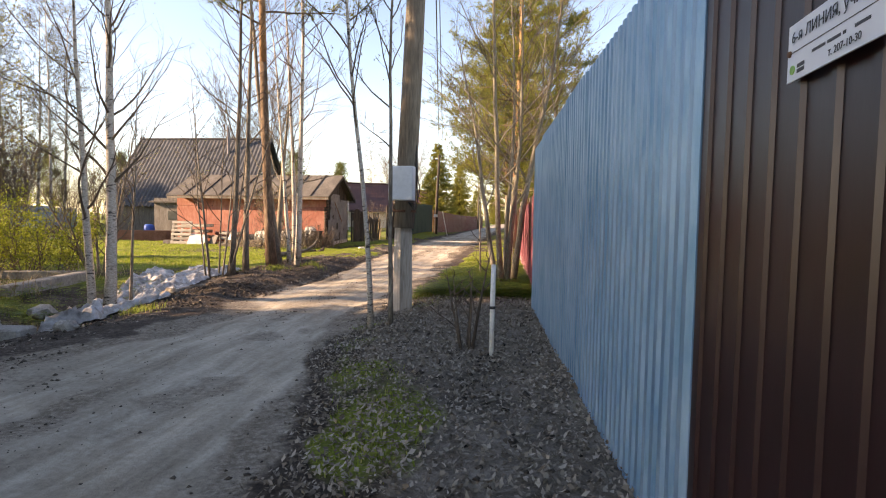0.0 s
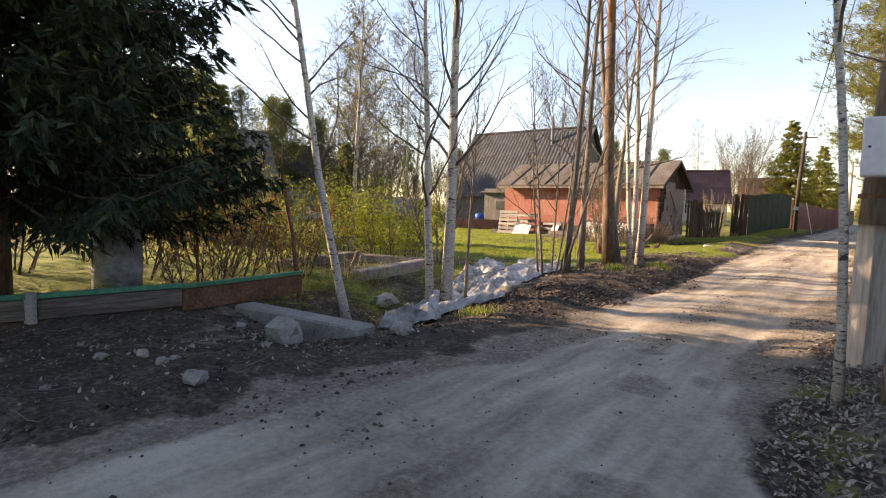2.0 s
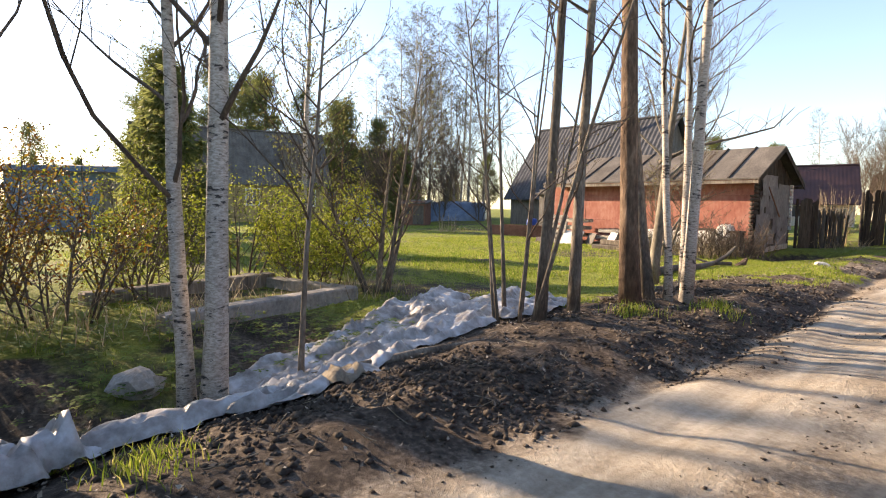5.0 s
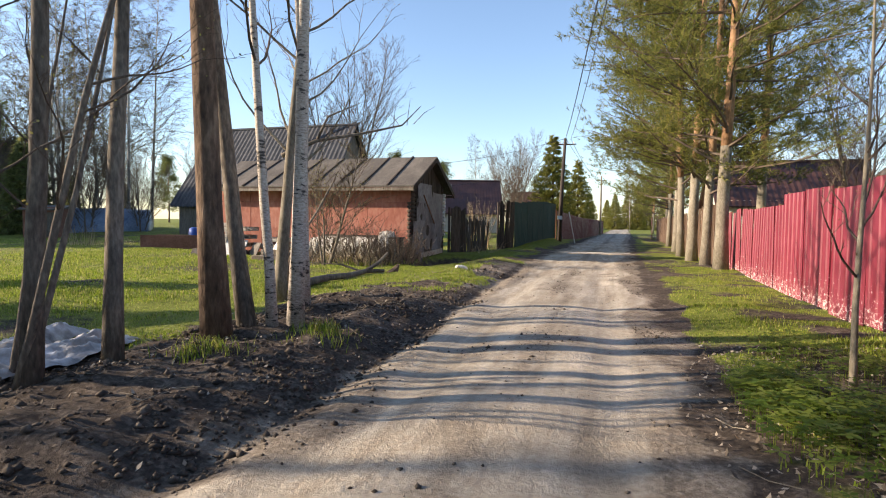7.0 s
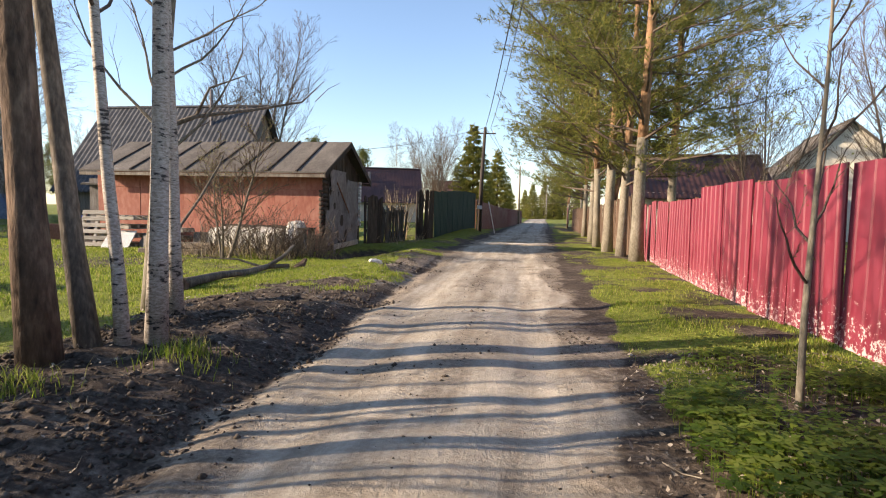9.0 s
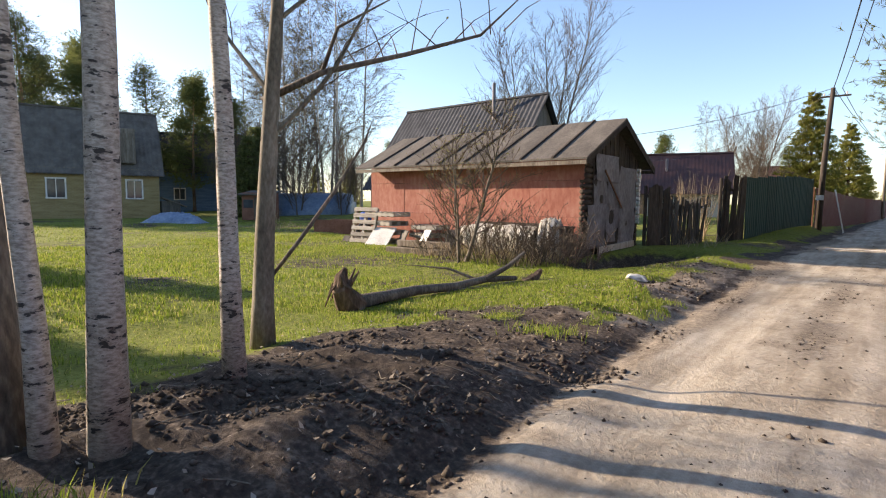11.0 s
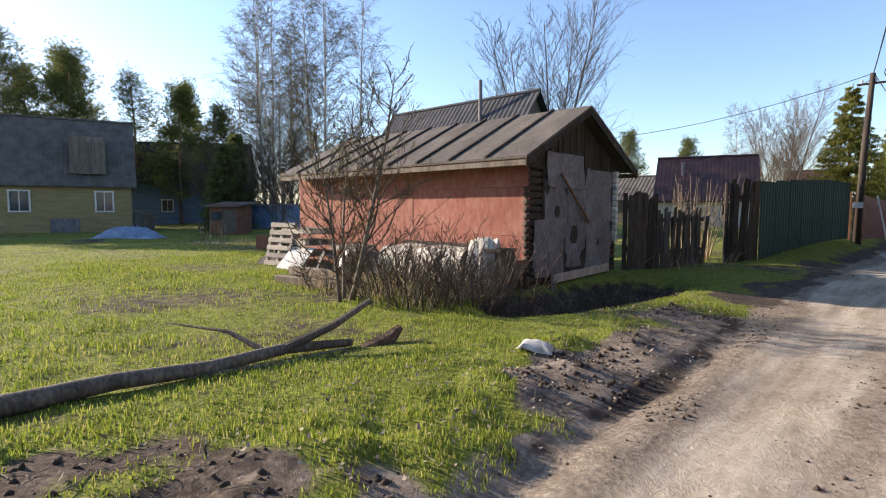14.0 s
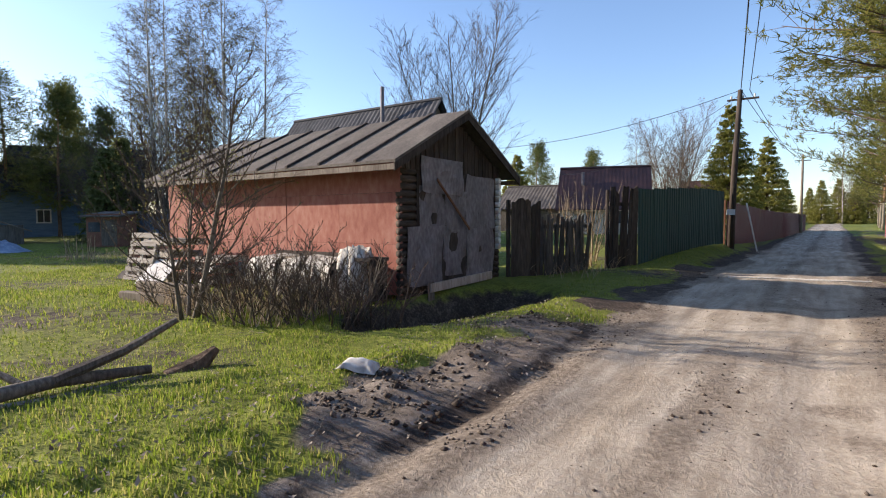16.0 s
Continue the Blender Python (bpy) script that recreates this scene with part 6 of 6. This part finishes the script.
# ---- distant trees ----
tall_birch = bare_tree("birch", -38.0, 41.0, "tall slender leafless birch beyond the lawn", 21.0, 0.14, BIRCH, 61, first=0.25, branches=44, reach=0.19, twigs=13, twigs2=4, twig_r=3.0, droop=0.3, lift=0.03, crown_bark=TAN_BARK, buds=BUDS, bud_size=0.07, group="birches beyond the lawn")
birch_two = bare_tree("birch", -41.0, 42.5, "tall slender leafless birch beyond the lawn", 20.0, 0.13, BIRCH, 62, trunks=2, spread=0.3, lean_away=0.06, first=0.25, branches=34, reach=0.19, twigs=13, twigs2=4, twig_r=3.0, droop=0.3, lift=0.03, crown_bark=TAN_BARK, buds=BUDS, bud_size=0.07, group="birches beyond the lawn")
for k, (x, y, s) in enumerate(((-44, 40, 1.0), (-46, 43, 0.95), (-49, 42, 1.0), (-42, 38.5, 0.95), (-43, 48, 1.05), (-52, 46, 1.0), (-47, 46, 1.05), (-56, 44, 1.0))):
    t = bare_tree("birch", x, y, "tall slender leafless birch beyond the lawn", 0, 0, None, 0, shared=(tall_birch, birch_two)[k % 2], group="birches beyond the lawn")
    t.matrix_basis = pose(x, y, 0, 0, 0, k * 77) @ Matrix.Diagonal((s, s, s, 1))
round_tree = bare_tree("bare_tree", -24.0, 50.0, "large round leafless tree behind the slate house", 15.5, 0.14, GREY_BARK, 63, trunks=5, spread=0.3, lean_away=0.26, first=0.16, branches=30, reach=0.33, twigs=11, twigs2=4, twig_r=2.8, lift=0.05, open_angle=0.62, bend=0.1)
for k, (x, y, s) in enumerate(((-14.0, 72.0, 0.75), (-16, 80, 0.7), (13.5, 36, 0.7), (9, 40, 0.7))):
    t = bare_tree("bare_tree", x, y, "leafless tree behind fences and houses", 0, 0, None, 0, shared=round_tree)
    t.matrix_basis = pose(x, y, 0, 0, 0, k * 61) @ Matrix.Diagonal((s, s, s, 1))
for k, (x, y, s) in enumerate(((5.2, 18.5, 0.42), (7.4, 22.0, 0.5), (10.0, 27.0, 0.5), (4.2, 16.0, 0.36))):
    t = bare_tree("birch", x, y, "slim leafless birch behind the red fence", 0, 0, None, 0, shared=(tall_birch, birch_two)[k % 2])
    t.matrix_basis = pose(x, y, 0, 0, 0, k * 91) @ Matrix.Diagonal((s, s, s, 1))
for k, (x, y, s) in enumerate(((-36, 36, 0.4), (-39, 38.5, 0.5), (-42, 34.5, 0.42), (-33.5, 38, 0.36), (-38, 33.5, 0.3), (-44.5, 37.5, 0.5))):
    t = bare_tree("brush", x, y, "thicket of leafless young trees beyond the lawn", 0, 0, None, 0, shared=round_tree)
    t.matrix_basis = pose(x, y, 0, 0, 0, k * 47) @ Matrix.Diagonal((s * 1.15, s * 1.15, s, 1))
larch = spruce_tree("larch", -9.6, 73.0, "tall yellow-green conifer beyond the fences", 11.5, 0.18, 64, 3.4, 0.06, 30, 9, 0.5, LARCH, needle=0.12)
spruce_tree("spruce", -7.2, 80.0, "dark green conifer beyond the fences", 0, 0, 0, 0, shared=larch, scale=0.8)
young = spruce_tree("young_spruce", -18.2, 10.8, "hazy green young spruce across the garden", 5.2, 0.1, 65, 1.6, 0.05, 26, 8, 0.55, leafy("spruce_green", [(0.09, 0.11, 0.04), (0.15, 0.175, 0.06), (0.23, 0.24, 0.09)], 0.6), needle=0.09)
for x, y, s in ((-24.0, 12.0, 1.1), (-40, 35, 1.3), (-37.5, 33, 1.1)):
    spruce_tree("young_spruce", x, y, "hazy green young spruce across the garden", 0, 0, 0, 0, shared=young, scale=s)
# unseen spruces, added only to cast shade on the near fence and verge
spruce_tree("spruce", -11.5, -2.5, "unseen dark spruce added to shade the start of the lane", 0, 0, 0, 0, shared=bpy.data.objects["spruce"], scale=1.05)
spruce_tree("spruce", -15.0, -5.5, "unseen dark spruce added to shade the start of the lane", 0, 0, 0, 0, shared=bpy.data.objects["spruce"], scale=1.2)
spruce_tree("spruce", -13.0, -0.3, "unseen dark spruce added to shade the start of the lane", 0, 0, 0, 0, shared=bpy.data.objects["spruce"], scale=1.0)
spruce_tree("spruce", -14.5, -2.6, "unseen dark spruce added to shade the start of the lane", 0, 0, 0, 0, shared=bpy.data.objects["spruce"], scale=1.1)
# more unseen trees: high pine crowns added to throw dappled shade across the road
for x, y, turn in ((-22.0, 5.2, 190), (-24.5, 2.8, 60), (-18.5, 3.6, 300), (-19.5, 1.6, 20)):
    pine_tree("pine", x, y, "unseen tall pine added to shade the lane", 0, 0, 0, shared=bank_pine, turn=turn)
# crown tones paler and greyer: distance haze put into the needle colour
pine_far = pine_tree("pine", -57, 26, "hazy pine behind the yellow house", 13.0, 0.16, 71, first=0.2, limbs=80, reach=0.2, tufts=7, needles=18, size=0.26, puff=0.2, group="pines behind the house", crown=leafy("far_pine_needles", [(0.09, 0.11, 0.04), (0.14, 0.165, 0.055), (0.22, 0.23, 0.085)], 0.55))
far_rng = random.Random(17)
for k in range(46):
    a = radians(far_rng.uniform(-25, 112))
    d = far_rng.uniform(75, 130)
    x, y = -3 - math.sin(a) * d, 15 + math.cos(a) * d
    if abs(x + 2) < 9:
        y += 70
    src = (pine_far, tall_birch, pine_far, larch, round_tree)[k % 5]
    t = thing("far_tree", pose(x, y, 0, 0, 0, k * 53) @ Matrix.Diagonal([far_rng.uniform(0.75, 1.1) * (0.9 if src is larch else 0.8 if src is round_tree else 1)] * 3 + [1]), "distant tree at the edge of the settlement", "tree", "distant trees")
    for o in src.children:
        tagged(part(o.name.split(".")[0], o.data, None, t), kind=o.get("kind", ""))
for x, y, s in ((-9, 150, 0.8), (-3, 170, 0.9), (3, 165, 0.8), (9, 155, 0.9), (-15, 160, 1.0), (0.5, 185, 1.0), (6, 180, 1.1)):
    spruce_tree("spruce", x, y, "conifer closing the far end of the lane", 0, 0, 0, 0, shared=larch, scale=s)
for x, y, s, turn in ((-60, 30, 1.15, 80), (-55, 20, 1.0, 160), (-50, 35, 0.9, 220), (-62, 22, 1.2, 300), (-54, 33, 1.0, 120), (-52, 28, 1.05, 15), (-48, 17.5, 1.0, 250), (-57, 38, 1.0, 190), (-46, 37, 0.75, 40), (-51, 23.5, 1.1, 100)):
    t = pine_tree("pine", x, y, "hazy pine behind the yellow house", 0, 0, 0, shared=pine_far, group="pines behind the house", turn=turn)
    t.matrix_basis = pose(x, y, 0, 0, 0, turn) @ Matrix.Diagonal((s, s, s, 1))


# ---- ground cover ----
def stuff_mesh(name, P, faces_per, label, category, material):
    """One joined mesh: P is (count, verts, 3), faces_per the faces of one piece."""
    n, k, _ = P.shape
    me = bpy.data.meshes.new(name)
    idx = np.concatenate([np.array(f) for f in faces_per])
    sizes = np.array([len(f) for f in faces_per])
    loops = (np.arange(n)[:, None] * k + idx[None, :]).ravel()
    starts = (np.arange(n)[:, None] * len(idx) + np.concatenate([[0], np.cumsum(sizes)[:-1]])[None, :]).ravel()
    me.vertices.add(n * k)
    me.vertices.foreach_set("co", P.reshape(-1).astype(np.float32))
    me.loops.add(len(loops))
    me.loops.foreach_set("vertex_index", loops.astype(np.int32))
    me.polygons.add(len(starts))
    me.polygons.foreach_set("loop_start", starts.astype(np.int32))
    me.update(calc_edges=True)
    me.validate()
    me.materials.append(material)
    return tagged(new(name, me), label, category, kind="stuff")


def points_in(gen, x0, x1, y0, y1, density, keep):
    n = int((x1 - x0) * (y1 - y0) * density)
    x, y = gen.uniform(x0, x1, n), gen.uniform(y0, y1, n)
    ok = gen.random(n) < keep(x, y)
    return x[ok], y[ok]


def grass_share(x, y):
    g = zones(x, y)[1]
    return np.clip((g - 0.3) * 2.2, 0, 1) * (0.55 + 0.45 * (value_noise(x, y, 0.35, 3) > -0.25))


def blades(name, gen, x, y, low, high, width, label, material, lean=0.5, category="grass"):
    n = len(x)
    z = height(x, y) - 0.01
    h = gen.uniform(low, high, n) * (0.75 + 0.5 * (value_noise(x, y, 0.6, 2) + 0.5))
    a = gen.uniform(0, 2 * math.pi, n)
    b = gen.uniform(0, 2 * math.pi, n)
    sx, sy = np.cos(a) * width * 0.5, np.sin(a) * width * 0.5
    bx, by = np.cos(b) * h * lean * gen.uniform(0.1, 1, n), np.sin(b) * h * lean * gen.uniform(0.1, 1, n)
    P = np.stack([np.stack([x - sx, y - sy, z], -1), np.stack([x + sx, y + sy, z], -1), np.stack([x + sx * 0.8 + bx * 0.35, y + sy * 0.8 + by * 0.35, z + h * 0.6], -1), np.stack([x - sx * 0.8 + bx * 0.35, y - sy * 0.8 + by * 0.35, z + h * 0.6], -1), np.stack([x + bx, y + by, z + h], -1)], 1)
    return stuff_mesh(name, P, [(0, 1, 2, 3), (3, 2, 4)], label, category, material)


gen = np.random.default_rng(9)
near = [points_in(gen, *area, grass_share) for area in ((-1.95, 0.6, 8.3, 18, 1500), (-1.95, 0.9, 18, 28, 600), (-1.9, 0.4, 1.0, 8.3, 600), (-9.0, -4.7, 16.8, 25.5, 2300), (-12, -6.3, 8, 17, 650), (-7.0, -5.0, 25.5, 42, 450), (-8.4, -6.2, 4.8, 8, 500))]
blades("verge_grass", gen, np.concatenate([p[0] for p in near]), np.concatenate([p[1] for p in near]), 0.02, 0.055, 0.009, "short fresh green grass in uneven tufts", BLADES)
lawn = [points_in(gen, *area, grass_share) for area in ((-20, -9, 14, 26, 520), (-34, -20, 12, 34, 90), (-20, -12, 8, 14, 150))]
blades("lawn_grass", gen, np.concatenate([p[0] for p in lawn]), np.concatenate([p[1] for p in lawn]), 0.03, 0.075, 0.016, "short bright spring lawn", BLADES)
dry = [points_in(gen, *area, lambda x, y: 0.5 + 0 * x) for area in ((-11.8, -8.4, 22.4, 24.6, 300), (-9.6, -8.2, 5, 9, 120), (-10.4, -8.9, 8.8, 12, 60), (-8.6, -6.8, 29.6, 33, 70), (-26, -22, 26, 28.5, 40))]
blades("dry_grass", gen, np.concatenate([p[0] for p in dry]), np.concatenate([p[1] for p in dry]), 0.1, 0.45, 0.01, "tall dry straw-coloured grass and stalks", DRY, 1.1, "dry grass")
tufts = []
for cx, cy in ((-5.3, 17.6), (-5.0, 13.5), (-5.35, 7.35), (-5.6, 12.6), (-6.3, 6.9)):
    tufts.append((gen.normal(cx, 0.16, 260), gen.normal(cy, 0.13, 260)))
blades("grass_tufts", gen, np.concatenate([p[0] for p in tufts]), np.concatenate([p[1] for p in tufts]), 0.06, 0.17, 0.008, "small fresh grass tufts on bare soil", BLADES, 0.7)


def herbs(name, gen, x, y, label):
    """Low leafy herbs: three pointed leaflets on each stalk."""
    n = len(x)
    z, h = height(x, y), gen.uniform(0.04, 0.2, len(x))
    r, rot = gen.uniform(0.016, 0.04, n), gen.uniform(0, 6.28, n)
    P = [np.stack([x, y, z], -1), np.stack([x + 0.004, y, z], -1), np.stack([x, y, z + h], -1)]
    faces = [(0, 1, 2)]
    for k in range(4):
        a = rot + k * 1.57
        ca, sa, k0 = np.cos(a), np.sin(a), len(P)
        droop = gen.uniform(-0.5, 0.3, n) * r
        P += [np.stack([x + ca * r - sa * r * 0.5, y + sa * r + ca * r * 0.5, z + h + droop * 0.4], -1), np.stack([x + ca * r * 2, y + sa * r * 2, z + h + droop], -1), np.stack([x + ca * r + sa * r * 0.5, y + sa * r - ca * r * 0.5, z + h + droop * 0.4], -1)]
        faces.append((2, k0 + 2, k0 + 1, k0))
    return stuff_mesh(name, np.stack(P, 1), faces, label, "herbs", HERB)


hx, hy = points_in(gen, -1.5, 0.48, 8.6, 15.0, 1150, lambda x, y: np.clip(0.75 - 0.3 * np.maximum(0, y - 12.2) - 0.7 * np.maximum(0, -1.0 - x) + 0.9 * value_noise(x, y, 0.7, 1), 0, 1))
herbs("herbs", gen, hx, hy, "patch of low green leafy herbs on the verge")
hx, hy = points_in(gen, -8.6, -7.0, 5.5, 10.5, 130, lambda x, y: 0.6 + 0.5 * value_noise(x, y, 0.6, 1))
herbs("herbs", gen, hx, hy, "patch of yellow-green leafy herbs by the ditch")
hx, hy = points_in(gen, -13.5, -7.9, 0.5, 8.5, 120, lambda x, y: 0.6 + 0.5 * value_noise(x, y, 0.6, 1))
herbs("herbs", gen, hx, hy, "patch of green leafy herbs behind the edging")


def fallen_leaves(name, gen, x, y, size, label):
    n = len(x)
    z = height(x, y) + gen.uniform(0.003, 0.025, n)
    r, a = gen.uniform(0.5, 1.2, n) * size, gen.uniform(0, 6.28, n)
    tilt = gen.normal(0, 0.45, (n, 2))
    curl = gen.uniform(-0.1, 0.5, n) * r
    pts = []
    for u, v, c in ((-1, 0, 1), (0, 0.55, 0), (1, 0, 1), (0, -0.55, 0)):
        dx, dy = (np.cos(a) * u - np.sin(a) * v) * r, (np.sin(a) * u + np.cos(a) * v) * r
        pts.append(np.stack([x + dx, y + dy, z + dx * tilt[:, 0] + dy * tilt[:, 1] + c * curl + 0.01], -1))
    return stuff_mesh(name, np.stack(pts, 1), [(0, 1, 3), (1, 2, 3)], label, "leaf litter", FALLEN)


def off_road(x, y):
    return np.clip(1 - 1.4 * zones(x, y)[0], 0, 1)


lit = [points_in(gen, *area, off_road) for area in ((-2.0, 0.65, 0.6, 9.5, 1300), (-7.0, -4.1, 7.2, 18.5, 60), (-7.4, -4.6, 0.5, 7.2, 90), (-1.9, 0.6, 9.5, 15, 260), (-6.5, -4.6, 18.5, 26, 120))]
fallen_leaves("leaf_litter", gen, np.concatenate([p[0] for p in lit]), np.concatenate([p[1] for p in lit]), 0.019, "grey-brown fallen leaves matted on the soil")


def clods(name, gen, x, y, low, high, label):
    n = len(x)
    z, r = height(x, y), gen.uniform(low, high, n) * (0.4 + 0.6 * gen.random(n) ** 3)
    base = np.array([(1, 0, 0), (0.4, 0.9, 0.1), (-0.7, 0.7, 0), (-1, -0.2, 0.1), (-0.3, -1, 0), (0.7, -0.7, 0.1), (0.1, 0.1, 0.85), (0, 0, -0.6)])
    J = base[None] * (1 + gen.normal(0, 0.25, (n, 8, 3))) * r[:, None, None]
    a = gen.uniform(0, 6.28, n)
    c, s = np.cos(a)[:, None], np.sin(a)[:, None]
    P = np.stack([J[..., 0] * c - J[..., 1] * s + x[:, None], J[..., 0] * s + J[..., 1] * c + y[:, None], J[..., 2] + z[:, None] + r[:, None] * 0.15], -1)
    return stuff_mesh(name, P, [(k, (k + 1) % 6, 6) for k in range(6)] + [((k + 1) % 6, k, 7) for k in range(6)], label, "soil", CLOD)


def soil_share(x, y):
    road, grass, litter = zones(x, y)
    return np.clip(1 - road * 1.1 - grass * 1.7, 0, 1) * np.clip(0.5 + value_noise(x, y, 0.7, 0), 0.1, 1)


cl = [points_in(gen, *area, soil_share) for area in ((-6.6, -4.2, 7.5, 20, 900), (-6.2, -4.6, 18.5, 26, 230), (-7.2, -4.8, 1, 7.5, 100), (-1.7, 0.5, 1, 9, 60), (-5.6, -4.7, 20.6, 21.7, 300))]
clods("soil_clods", gen, np.concatenate([p[0] for p in cl]), np.concatenate([p[1] for p in cl]), 0.01, 0.045, "loose dark clods of scraped soil on the bank")
gx, gy = points_in(gen, -4.9, -1.5, 2, 30, 45, lambda x, y: zones(x, y)[0] * np.clip(0.4 + value_noise(x, y, 0.8, 2), 0, 1))
clods("road_crumbs", gen, gx, gy, 0.004, 0.013, "small crumbs of dry dirt on the lane")
puddle_strip = thing("pale_strip", pose(-3.1, 31.9, ground_z(-3.1, 31.9)), "thin pale strip of hose lying across the lane", "hose")
part("hose", Shape().tube([(-1.25, -0.25, 0.03), (-0.3, 0.0, 0.03), (0.6, 0.05, 0.03), (1.3, 0.2, 0.04)], [0.02] * 4, 6), WHITE_PAINT, puddle_strip)


def crumb_share(x, y):
    return np.clip(zones(x, y)[0] * 1.2 - 0.1, 0, 1) * dirt_and_shade(x, y) ** 2 * np.clip(0.4 + value_noise(x, y, 0.5, 2), 0.05, 1)


cr = [points_in(gen, *area, crumb_share) for area in ((-5.6, -0.4, 1.0, 6.5, 260), (-4.9, -1.5, 6.5, 17, 330), (-5.2, -1.5, 17, 27, 300), (-5.2, -1.4, 27, 40, 60))]
clods("road_crumbs", gen, np.concatenate([p[0] for p in cr]), np.concatenate([p[1] for p in cr]), 0.006, 0.026, "loose brown crumbs of dirt on the lane")


def fallen_twigs(name, gen, x, y, label):
    """Short bent dry sticks lying on the ground."""
    n = len(x)
    a, half, r = gen.uniform(0, 6.28, n), gen.uniform(0.04, 0.15, n), gen.uniform(0.002, 0.004, n)
    bend = gen.normal(0, 0.2, n) * half
    rows = []
    for u in (-1.0, 0.0, 1.0):
        px, py = x + np.cos(a) * half * u - np.sin(a) * bend * (u == 0), y + np.sin(a) * half * u + np.cos(a) * bend * (u == 0)
        pz = height(px, py) + r + 0.006 + 0.03 * gen.random(n) * (u != 0)
        for v, w in ((1, -0.5), (-1, -0.5), (0, 1)):
            rows.append(np.stack([px - np.sin(a) * r * v, py + np.cos(a) * r * v, pz + r * w], -1))
    faces = [(k + i, k + (i + 1) % 3, k + 3 + (i + 1) % 3, k + 3 + i) for k in (0, 3) for i in range(3)]
    return stuff_mesh(name, np.stack(rows, 1), faces, label, "twigs", TAN_BARK)


tw = [points_in(gen, *area, off_road) for area in ((-1.9, 0.5, 1.0, 9.0, 10), (-1.7, 0.5, 9, 15, 14), (-7.2, -4.5, 7.5, 18, 6), (-7.5, -4.8, 1, 7.5, 3), (-9.5, -5, 18, 25, 3))]
fallen_twigs("fallen_twigs", gen, np.concatenate([p[0] for p in tw]), np.concatenate([p[1] for p in tw]), "dry fallen sticks on soil and litter")
